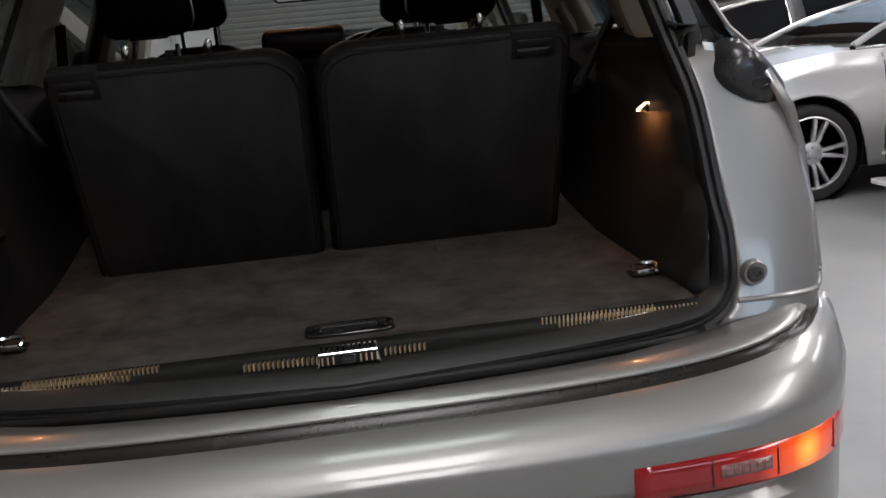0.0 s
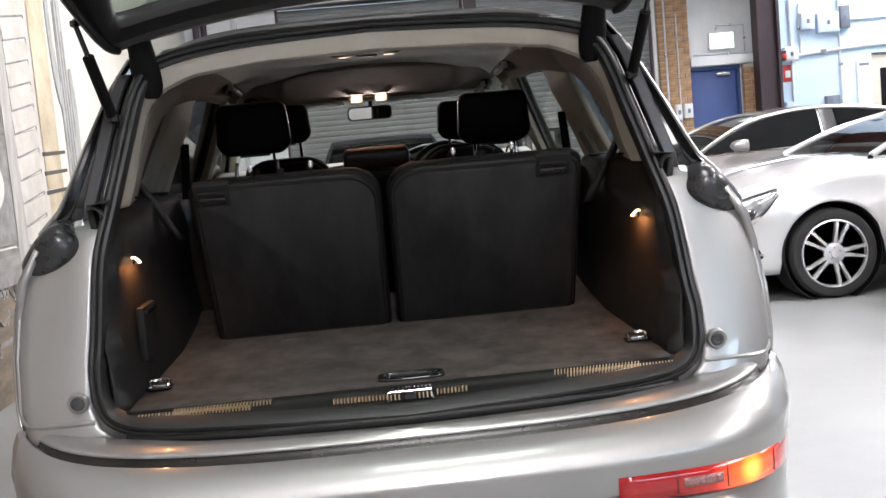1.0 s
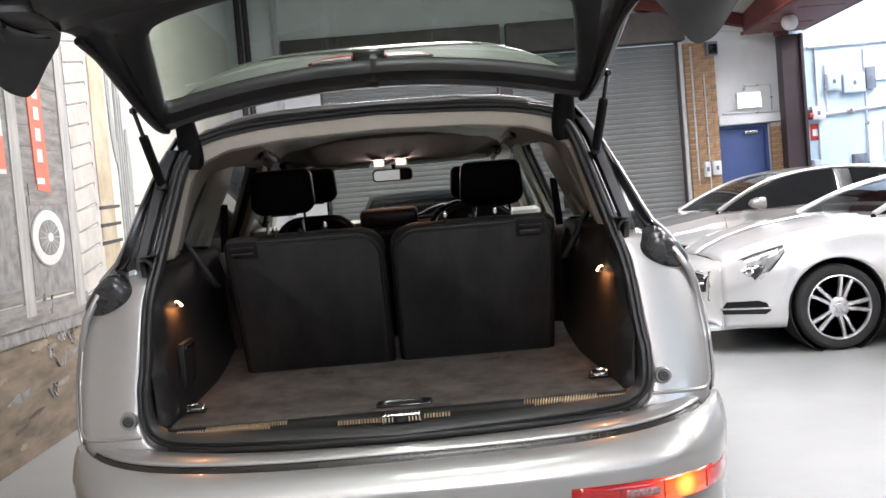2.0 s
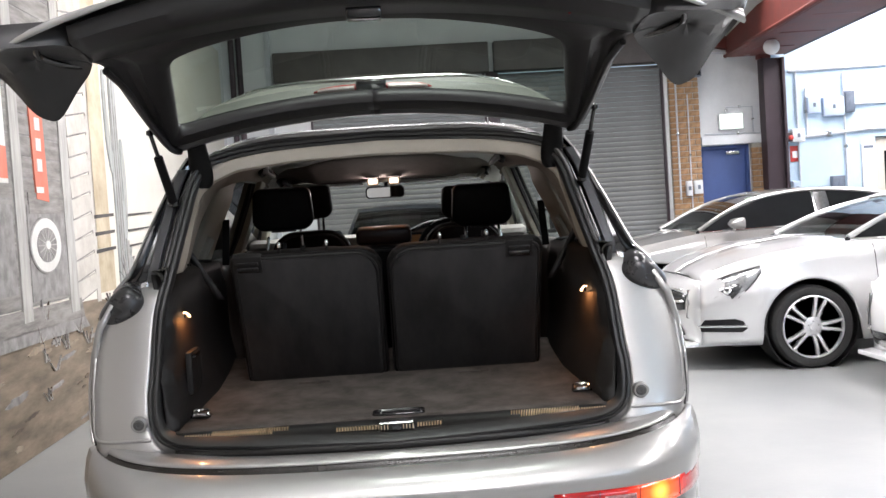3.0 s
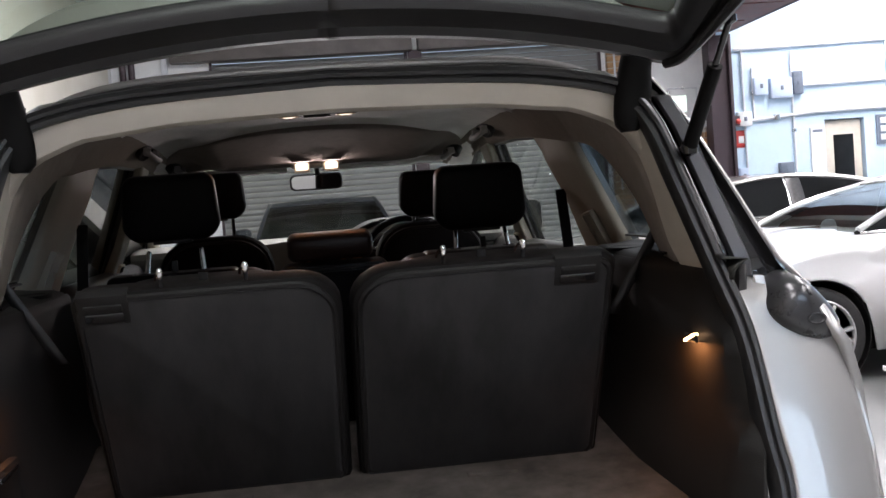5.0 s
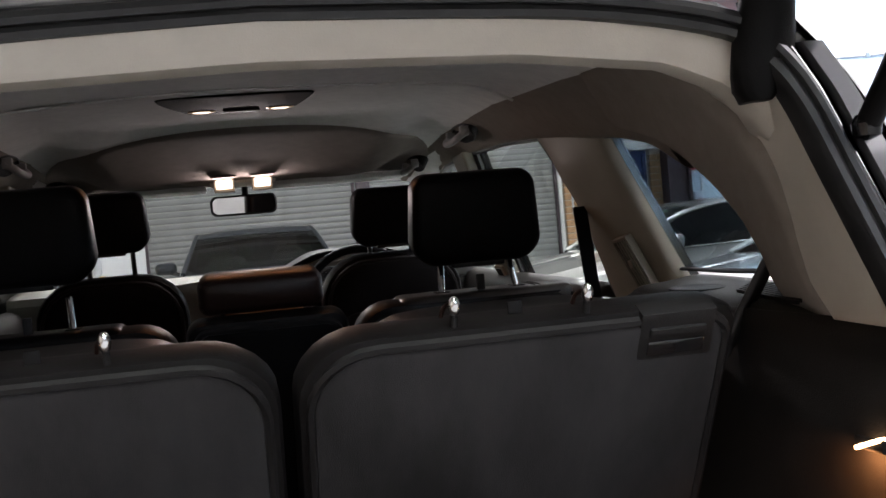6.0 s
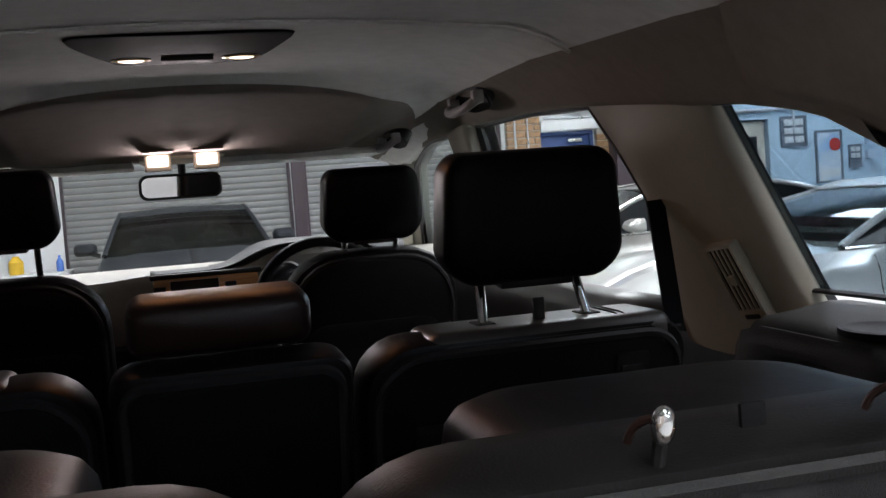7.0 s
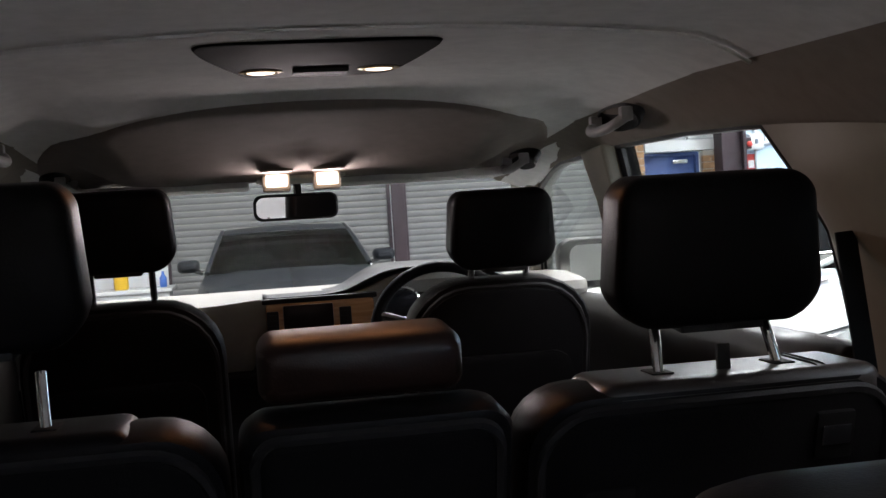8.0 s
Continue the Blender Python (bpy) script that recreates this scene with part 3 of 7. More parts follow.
def bumper_lamp(s):
    def seg(name, x0, x1, material, dy, label="", inset=0.0, par=None):
        rows = []
        for k in range(17):
            x = mix(x0, x1, k / 16)
            t = (x - 0.455) / 0.515
            top, bot = mix(0.566, 0.576, t) - inset, mix(0.508, 0.512, t) + inset
            rows.append([(s * x, bump_y(x, dy) , z) for z in (bot, mix(bot, top, 0.33), mix(bot, top, 0.66), top)])
        bm = loft(bmesh.new(), rows)
        return part(name, bm, material, par or suv, label, thick=0.012)
    base = seg("tail_lamp", 0.455, 0.968, M["lit_lens"] if s > 0 else M["red_lens"], -0.062, "red bumper tail lamp, partly lit" if s > 0 else "red bumper tail lamp")
    seg("reversing_lens", 0.605, 0.70, M["smoky_lens"], -0.066, "clear ribbed lens", 0.019, base)
    for k in range(6):
        seg("lens_rib", 0.612 + 0.0145 * k, 0.619 + 0.0145 * k, M["smoky_lens"], -0.0685, "", 0.022, base)
    for x in (0.590, 0.712, 0.850):
        seg("lens_joint", x - 0.0015, x + 0.0015, M["lamp_line"], -0.0635, "", 0.004, base)


mirrored(bumper_lamp)

# nose, bonnet, windscreen, so that the car is whole
rows = []
for i in range(26):
    y = mix(3.25, 4.74, i / 25)
    top = 1.18 if y < 3.2 else mix(1.18, 0.93, ((min(y, 4.72) - 3.2) / 1.52) ** 1.6)
    rows.append([((side_half(1.18) - taper(y)) * k / 10, y, top + 0.05 * (1 - (k / 10) ** 2) * (1 - (i / 25) ** 3)) for k in range(-10, 11)])
part("bonnet", loft(bmesh.new(), rows), M["paint"], suv, thick=0.015)
rows = []
for k in range(-12, 13):
    x = 0.68 * k / 12
    y = 4.80 - 0.16 * (k / 12) ** 2
    rows.append([(x, y - 0.06, 0.96), (x, y, 0.90), (x, y + 0.06, 0.7), (x, y + 0.08, 0.5), (x, y + 0.02, 0.28)])
part("front_bumper", loft(bmesh.new(), rows), M["paint"], suv, thick=0.02)
rows = [[(x * mix(0.60, 0.80, t), mix(2.78, 3.45, t) - 0.10 * x * x, mix(1.655, 1.17, t) + 0.02 * math.sin(math.pi * t)) for x in (k / 10 for k in range(-10, 11))] for t in (j / 8 for j in range(9))]
ws = part("windscreen", loft(bmesh.new(), rows), M["window"], suv)
ws.visible_shadow = False


def wheel(name, parent, at, r, spokes, s, width=0.25, rim=0.74, twin=False, label=""):
    """A wheel whose outer face looks along s * x."""
    m = Matrix.Translation(at) @ Matrix.Rotation(radians(90) * s, 4, "Y")
    t = part(name, blathe([(r * rim, -width), (r * 0.9, -width), (r * 0.985, -width * 0.9), (r, -width * 0.75), (r, -width * 0.25), (r * 0.985, -width * 0.08), (r * 0.93, 0.004), (r * 0.85, 0.008), (r * rim, -0.004), (r * rim * 0.97, -0.03), (r * rim * 0.97, -width + 0.01)], 56, m), M["tyre"], parent, label)
    part("rim", blathe([(r * rim * 0.985, -0.06), (r * rim * 0.985, 0.002), (r * rim * 0.95, 0.006), (r * rim * 0.93, -0.004), (r * rim * 0.92, -0.03)], 56, m), M["alloy"], t)
    part("barrel", blathe([(r * rim * 0.93, -0.03), (r * rim * 0.90, -0.06), (r * rim * 0.90, -0.2)], 56, m), M["disc"], t)
    part("brake_disc", blathe([(r * rim * 0.55, -0.105), (r * rim * 0.55, -0.095), (r * rim * 0.2, -0.09), (0.01, -0.09)], 36, m), M["disc"], t)
    part("back_plate", blathe([(r * rim * 0.9, -0.15), (r * rim * 0.9, -0.14), (0.01, -0.14)], 36, m), M["disc"], t)
    part("hub", blathe([(r * 0.24, -0.05), (r * 0.235, -0.012), (r * 0.15, -0.006), (r * 0.09, -0.006), (r * 0.085, 0.0), (0.004, 0.002)], 30, m), M["alloy"], t)
    for k in range(spokes):
        for o in ((-0.10, 0.10) if twin else (0.0,)):
            bm = bmesh.new()
            a = 2 * math.pi * (k + 0.25) / spokes
            rr = [(r * 0.17, o * 2.4, 0.019, -0.014), (r * 0.34, o * 1.9, 0.0145, -0.004), (r * 0.55, o * 1.75, 0.0135, -0.002), (r * rim * 0.96, o * 1.85, 0.017, -0.004)] if twin else [(r * 0.17, 0, 0.026, -0.014), (r * 0.34, 0, 0.019, -0.004), (r * 0.55, 0, 0.017, -0.002), (r * rim * 0.96, 0, 0.022, -0.004)]
            rows = []
            for rad, da, w, h in rr:
                c, sn = math.cos(a + da), math.sin(a + da)
                p, q = Vector((rad * c, rad * sn, 0)), Vector((-sn, c, 0))
                rows.append([m @ (p + q * w + Vector((0, 0, h - 0.035))), m @ (p + q * w * 0.75 + Vector((0, 0, h))), m @ (p - q * w * 0.75 + Vector((0, 0, h))), m @ (p - q * w + Vector((0, 0, h - 0.035)))])
            loft(bm, rows, True, True)
            part("spoke", bm, M["alloy"], t)
    for k in range(5):
        a = 2 * math.pi * (k + 0.5) / 5
        part("wheel_bolt", blathe([(0.011, -0.012), (0.011, 0.0), (0.007, 0.002), (0.001, 0.002)], 8, m @ Matrix.Translation((r * 0.125 * math.cos(a), r * 0.125 * math.sin(a), -0.008))), M["rubber"], t)
    return t


for y in AXLES:
    for s in (-1, 1):
        wheel("wheel", suv, (s * 0.975, y, 0.38), 0.38, 6, s, 0.27)
        part("wheel_well", blathe([(0.419, -0.3), (0.419, -0.02), (0.41, -0.02), (0.40, -0.3), (0.01, -0.3)], 40, Matrix.Translation((s * 0.97, y, 0.39)) @ Matrix.Rotation(radians(90) * s, 4, "Y")), M["plastic"], suv)
part("underbody", bbox(-0.66, 0.66, -0.1, 4.6, 0.26, 0.40, 0.03), M["plastic"], suv)

# ---- glasshouse ----
QW = [(1.045, 1.561), (0.95, 1.555), (0.834, 1.536), (0.728, 1.495), (0.646, 1.441), (0.60, 1.39), (0.582, 1.34), (0.60, 1.30), (0.8, 1.294), (1.015, 1.292)]
RD = [(2.04, 1.614), (1.7, 1.61), (1.41, 1.596), (1.375, 1.51), (1.36, 1.43), (1.40, 1.33), (1.47, 1.19), (2.26, 1.17), (2.20, 1.34), (2.09, 1.54)]
FD = [(2.20, 1.608), (2.46, 1.606), (2.6, 1.59), (2.76, 1.555), (3.05, 1.40), (3.4, 1.19), (2.42, 1.17), (2.33, 1.40), (2.25, 1.5)]


def skin(name, outline, s, off0, off1, material, label="", parent=None, bevel=0.0, shadow=True):
    """A panel of the glasshouse: a (y, z) outline laid on the sloping side."""
    bm = bplate(outline, 0, 0.0, 1.0)
    for v in bm.verts:
        v.co.x = s * (xg(v.co.y, v.co.z) + mix(off0, off1, v.co.x))
    ob = part(name, bm, material, parent or suv, label, smooth=False, bevel=bevel)
    ob.visible_shadow = shadow
    return ob


def zhead(x, y):
    """Underside of the headliner, folding down towards the lamp console."""
    z = zroof(y) - 0.052 - 0.02 * (x / 0.6) ** 2
    edge = 1.70 - 0.14 * (x / 0.5) ** 2
    drop = table([(0.0, 0.0), (0.05, 0.006), (0.12, 0.024), (0.55, 0.098), (0.62, 0.10), (1.1, 0.02)], y - edge)
    z -= drop * (1 - smooth01(0.34, 0.58, abs(x)))
    return z - 0.055 * smooth01(0.44, 0.66, abs(x))


WQ = [(1.26, 0.55), (1.30, 0.583), (1.34, 0.582), (1.39, 0.60), (1.44, 0.646), (1.495, 0.728), (1.536, 0.834), (1.556, 0.955), (1.60, 0.975), (1.66, 0.985)]


def glasshouse(s):
    # left panes darkened and casting shadow, to dim light from that side
    skin("quarter_glass", QW, s, -0.022, -0.018, M["privacy"] if s > 0 else M["dimming_glass"], "tinted rear quarter window", shadow=s < 0)
    skin("door_glass", RD, s, -0.022, -0.018, M["window"] if s > 0 else M["dimming_glass"], shadow=s < 0)
    skin("door_glass", FD, s, -0.022, -0.018, M["window"] if s > 0 else M["dimming_glass"], shadow=s < 0)
    cp = [(1.045, 1.561), (1.05, 1.61), (1.41, 1.61), (1.41, 1.596), (1.375, 1.51), (1.36, 1.43), (1.40, 1.33), (1.47, 1.18), (0.98, 1.18), (1.015, 1.292)]
    skin("pillar_skin", cp, s, -0.016, 0.004, M["gloss_black"])
    rows = []
    for k in range(31):
        z = mix(1.17, 1.625, k / 30)
        ya = table([(1.17, 0.962), (1.292, 1.000), (1.561, 1.030), (1.64, 1.04)], z)
        yb = table([(1.17, 1.475), (1.33, 1.402), (1.43, 1.362), (1.51, 1.377), (1.596, 1.412), (1.62, 1.42)], z)
        top = smooth01(1.50, 1.60, z)
        rows.append([(s * (xg(mix(ya, yb, t), z) - mix(o, min(o, 0.046), top)), mix(ya, yb, t), z) for t, o in ((0.0, 0.020), (0.015, 0.036), (0.05, 0.044), (0.2, 0.054), (0.4, 0.064), (0.52, 0.071), (0.60, 0.075), (0.70, 0.074), (0.85, 0.062), (0.96, 0.044), (1.0, 0.024))])
    trim = part("pillar_trim", loft(bmesh.new(), rows), M["shaded_beige"], suv, "olive beige plastic pillar trim in a darker shaded tone, with vent", sharp=60)
    rail = [(1.04, 1.561), (1.41, 1.596), (1.7, 1.61), (2.06, 1.614), (2.46, 1.606), (2.6, 1.59), (2.76, 1.555), (2.84, 1.62), (2.5, 1.70), (1.04, 1.70)]
    skin("roof_rail_skin", rail, s, -0.016, 0.004, M["paint"])
    rows = []
    for k in range(50):
        y = mix(0.70, 2.80, k / 49)
        zw = table([(0.70, 1.478), (0.80, 1.530), (0.95, 1.556), (1.045, 1.562), (1.41, 1.597), (1.7, 1.611), (2.06, 1.615), (2.46, 1.607), (2.6, 1.591), (2.80, 1.55)], y)
        xa, za = xg(y, zw), zhead(0.56, y)
        rows.append([(s * (xa - 0.018), y, zw - 0.002), (s * (xa - 0.044), y, zw - 0.004), (s * (xa - 0.058), y, zw + 0.004), (s * mix(xa - 0.062, 0.56, 0.35), y, mix(zw + 0.01, za, 0.35)), (s * mix(xa - 0.062, 0.56, 0.7), y, mix(zw + 0.01, za, 0.75)), (s * 0.56, y, za - 0.003), (s * 0.54, y, zhead(0.54, y) + 0.002)])
    part("cant_rail_trim", loft(bmesh.new(), rows), M["shaded_lining"], suv, "brown grey roof rail trim, darkened to hold its shade", sharp=70)
    bp = [(2.04, 1.616), (2.20, 1.610), (2.25, 1.5), (2.33, 1.40), (2.42, 1.16), (2.26, 1.16), (2.20, 1.34), (2.09, 1.54)]
    skin("pillar_skin", bp, s, -0.016, 0.004, M["gloss_black"])
    skin("pillar_trim", bp, s, -0.07, -0.026, M["shaded_beige"], bevel=0.008)
    m = Matrix.Translation((s * (xg(2.33, 1.238) - 0.074), 2.33, 1.238)) @ Matrix.Rotation(-s * radians(24), 4, "Y")
    pv = part("pillar_vent", bbox(-0.006, 0.006, -0.046, 0.046, -0.034, 0.034, 0.003, m=m), M["beige"], suv, "beige air vent low on the pillar")
    for k in range(4):
        part("vent_slot", bbox(-0.0075, 0.0075, -0.033 + k * 0.018, -0.023 + k * 0.018, -0.014, 0.026, m=m), M["matt_black"], pv, smooth=False)
    ap = [(2.76, 1.555), (2.84, 1.63), (3.2, 1.42), (3.55, 1.17), (3.40, 1.17), (3.05, 1.40)]
    skin("pillar_skin", ap, s, -0.02, 0.0, M["paint"])
    skin("pillar_trim", ap, s, -0.07, -0.026, M["shaded_beige"], bevel=0.008)
    # window frames of the doors, dark
    for w in (RD, FD):
        pts = [(s * (xg(y, z) - 0.03), y, z) for y, z in w] 
        pts.append(pts[0])
        part("window_seal", btube(pts, 0.011, 6), M["rubber"], suv)
    pts = [(s * (xg(y, z) - 0.028), y, z) for y, z in QW]
    pts.append(pts[0])
    part("window_seal", btube(pts, 0.005, 6), M["rubber"], suv)
    # door linings below the glass
    rows = [[(s * 0.835, y, 1.232), (s * 0.815, y, 1.246), (s * 0.79, y, 1.247), (s * 0.765, y, 1.236), (s * 0.748, y, 1.205), (s * 0.745, y, 1.16), (s * 0.75, y, 1.0), (s * 0.74, y, 0.7), (s * 0.74, y, 0.5)] for y in (mix(1.45, 3.45, k / 10) for k in range(11))]
    part("door_lining", loft(bmesh.new(), rows), M["lit_leather"], suv, thick=0.03)
    # outer skin and beige trim of the rearmost pillar
    rows, rows2, rows3 = [], [], []
    for k in range(26):
        z = mix(1.258, 1.655, k / 25)
        y0, y1 = yo(z) + 0.015, table(WQ, z)
        sx = table(SEAL, z) - 0.028
        xe = sx + 0.010
        xw = xg(y1, z) - 0.030
        ye = max(y0 + 0.12, -0.59 + (xe + 0.10) * (y1 + 0.59) / (xw + 0.10))
        ts = mix(0.62, 0.30, smooth01(1.30, 1.50, z))
        rows.append([(s * (sx + 0.010 * t * t), mix(y0, ye - 0.025, t), z) for t in (0, 0.05, 0.12, 0.2, 0.26, ts)] + [(s * (sx + 0.010 * ts * ts + 0.010), mix(y0, ye - 0.025, ts) + 0.004, z)])
        rows3.append([(s * (sx + 0.010 * t * t + 0.002), mix(y0, ye - 0.025, t), z) for t in (ts, mix(ts, 1.0, 0.3), mix(ts, 1.0, 0.65), 1.0)] + [(s * (xe + 0.004), ye - 0.008, z)] + [(s * mix(xe + 0.012, xw, t), mix(ye + 0.006, y1, t), z) for t in (0.0, 0.3, 0.65, 1.0)])
        rows2.append([(s * mix(table(OUT, z), xg(y, z), smooth01(0, 0.3, y - y0)), y + 0.03, z) for y in (mix(y0, y1, t / 8) for t in range(9))])
    part("pillar_trim", loft(bmesh.new(), rows), M["beige"], suv, "beige plastic trim beside the boot opening", thick=0.012, offset=1.0 if s > 0 else 1.0)
    part("pillar_lining", loft(bmesh.new(), rows3), M["shaded_lining"], suv, "brown grey lining behind the quarter window, its shade painted in", thick=0.012, offset=1.0)
    part("rear_pillar_skin", loft(bmesh.new(), rows2), M["paint"], suv, thick=0.008)
    # air vent on the pillar trim
    yv, zv = 1.125, 1.308
    m = Matrix.Translation((s * (xg(yv, zv) - 0.067), yv, zv)) @ Matrix.Rotation(s * radians(8), 4, "Z") @ Matrix.Rotation(-s * radians(24), 4, "Y") @ Matrix.Rotation(radians(-8), 4, "X")
    bars = bmesh.new()
    for q in ((-0.034, -0.027, -0.058, 0.058), (0.027, 0.034, -0.058, 0.058), (-0.034, 0.034, 0.051, 0.058), (-0.034, 0.034, -0.070, -0.051)):
        box(bars, -0.010, 0.010, q[0], q[1], q[2], q[3], 0.002, m=m)
    vent = part("air_vent", bars, M["shaded_beige"], trim, "beige slatted pillar air vent")
    part("vent_opening", bbox(-0.006, 0.006, -0.028, 0.028, -0.052, 0.052, m=m), M["gloss_black"], vent, smooth=False)
    for k in range(4):
        yy = -0.0165 + k * 0.011
        part("slat", bbox(-0.009, 0.009, yy - 0.0016, yy + 0.0016, -0.051, 0.051, m=m), M["shaded_beige"], vent, smooth=False)
    part("thumb_slide", bbox(-0.013, 0.013, -0.008, 0.008, -0.008, 0.008, 0.002, m=m), M["shaded_beige"], vent)
    part("vent_wheel", bbox(-0.0115, 0.0115, -0.018, 0.018, -0.066, -0.058, 0.002, m=m), M["plastic"], vent)
    # seat belt and its guide
    part("seat_belt", bbox(-0.015, 0.015, -0.002, 0.002, -0.10, 0.095, m=Matrix.Translation((s * 0.682, 1.225, 1.335)) @ Matrix.Rotation(-s * radians(3), 4, "Y") @ Matrix.Rotation(radians(-6), 4, "X")), M["matt_black"], suv, "black seat belt webbing")
    rows = [[(s * (mix(0.735, 0.60, f) + dx), mix(0.47, 0.52, f), mix(1.385, 1.14, f)) for dx in (-0.013, 0.013)] for f in (k / 8 for k in range(9))]
    part("rear_seat_belt", loft(bmesh.new(), rows), M["rubber"], suv, "black third row seat belt", thick=0.003)
    # grab handles
    for y, z, x in ((1.80, 1.640, 0.535), (2.47, 1.606, 0.518)):
        rec = loft(bmesh.new(), [[(s * (x + 0.034 + q * 0.020 * math.cos(a)) - s * h * 0.5, y + q * 0.098 * math.copysign(abs(math.sin(a)) ** 0.7, math.sin(a)), z + 0.014 - q * 0.022 * math.cos(a) - h) for a in (2 * math.pi * k / 28 for k in range(28))] for q, h in ((1.06, -0.02), (1.0, 0.008), (0.92, 0.010), (0.86, 0.004), (0.3, -0.004), (0.02, -0.005))], True)
        g = part("grab_handle", rec, M["plastic"], suv, "folding grab handle in a dark recess")
        pts = spline([(s * (x + 0.020), y + 0.088, z + 0.006), (s * (x + 0.002), y + 0.080, z - 0.006), (s * (x - 0.006), y + 0.05, z - 0.014), (s * (x - 0.008), y, z - 0.016), (s * (x - 0.006), y - 0.05, z - 0.014), (s * (x + 0.002), y - 0.080, z - 0.006), (s * (x + 0.020), y - 0.088, z + 0.006)], 26)
        part("grip", btube(pts, 0.0095, 10), M["grip"], g, "pale grey grip")
        for d in (-0.086, 0.086):
            part("grab_hinge", bbox(s * (x + 0.014) - 0.012, s * (x + 0.014) + 0.012, y + d - 0.009, y + d + 0.009, z - 0.006, z + 0.020, 0.005), M["grip"], g)


mirrored(glasshouse)


rows = [[(x, y, zhead(x, y)) for x in (mix(-0.66, 0.66, k / 44) for k in range(45))] for y in (mix(0.30, 2.80, j / 110) for j in range(111))]
part("headliner", loft(bmesh.new(), rows), M["headliner"], suv, "pale grey cloth headliner", thick=0.01, offset=1.0)
# front slope of the same lining, its shade painted as a darker sheet
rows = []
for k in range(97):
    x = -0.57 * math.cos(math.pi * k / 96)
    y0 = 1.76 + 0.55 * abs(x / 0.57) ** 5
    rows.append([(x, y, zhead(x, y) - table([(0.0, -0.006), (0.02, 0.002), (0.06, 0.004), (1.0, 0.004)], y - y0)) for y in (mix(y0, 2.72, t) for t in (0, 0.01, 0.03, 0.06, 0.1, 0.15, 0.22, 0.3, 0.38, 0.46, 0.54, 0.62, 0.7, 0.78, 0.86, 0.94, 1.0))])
part("roof_shade_panel", loft(bmesh.new(), rows), M["taupe"], suv, "front of the roof lining, its shade painted in darker taupe", thick=0.004, offset=1.0)
seam = [(x, 1.13 + 0.12 * (x / 0.6) ** 2, zhead(x, 1.13) - 0.001) for x in (mix(-0.55, 0.55, k / 30) for k in range(31))]
part("headliner_seam", btube(seam, 0.003, 6), M["headliner"], suv)
# header trim above the opening
rows = []
for k in range(49):
    x = mix(-0.63, 0.63, k / 48)
    a = abs(x)
    zt = table([(0, 1.668), (0.3, 1.660), (0.48, 1.640), (0.56, 1.61), (0.60, 1.58), (0.63, 1.53)], a)
    zl = zt - table([(0, 0.055), (0.5, 0.055), (0.63, 0.06)], a)
    rows.append([(x, 0.262, zt + 0.012), (x, 0.258, zt), (x, 0.262, mix(zt, zl, 0.5)), (x, 0.275, zl + 0.006), (x, 0.30, zl), (x, 0.345, zl + 0.012), (x, 0.40, min(zhead(x, 0.40) - 0.002, zl + 0.06))])
part("header_trim", loft(bmesh.new(), rows), M["beige"], suv, "beige plastic trim above the boot opening", thick=0.006, offset=1.0)
for s in (-1, 1):
    part("trim_joint", btube([(s * 0.575, 0.257, 1.61), (s * 0.578, 0.262, 1.585), (s * 0.582, 0.275, 1.555)], 0.002, 5), M["rubber"], suv)

# ---- load space ----
def panel_x(y, z):
    return table([(-0.05, 0.705), (0.1, 0.69), (0.25, 0.672), (0.45, 0.645), (0.7, 0.64), (1.1, 0.66)], y) - 0.03 * smooth01(1.0, 0.8, z) + 0.02 * smooth01(1.15, 1.27, z)


def droop(y):
    """How far the shelf over the wheel arch rounds off towards the cabin."""
    return 0.11 * smooth01(0.92, 1.13, y) ** 2


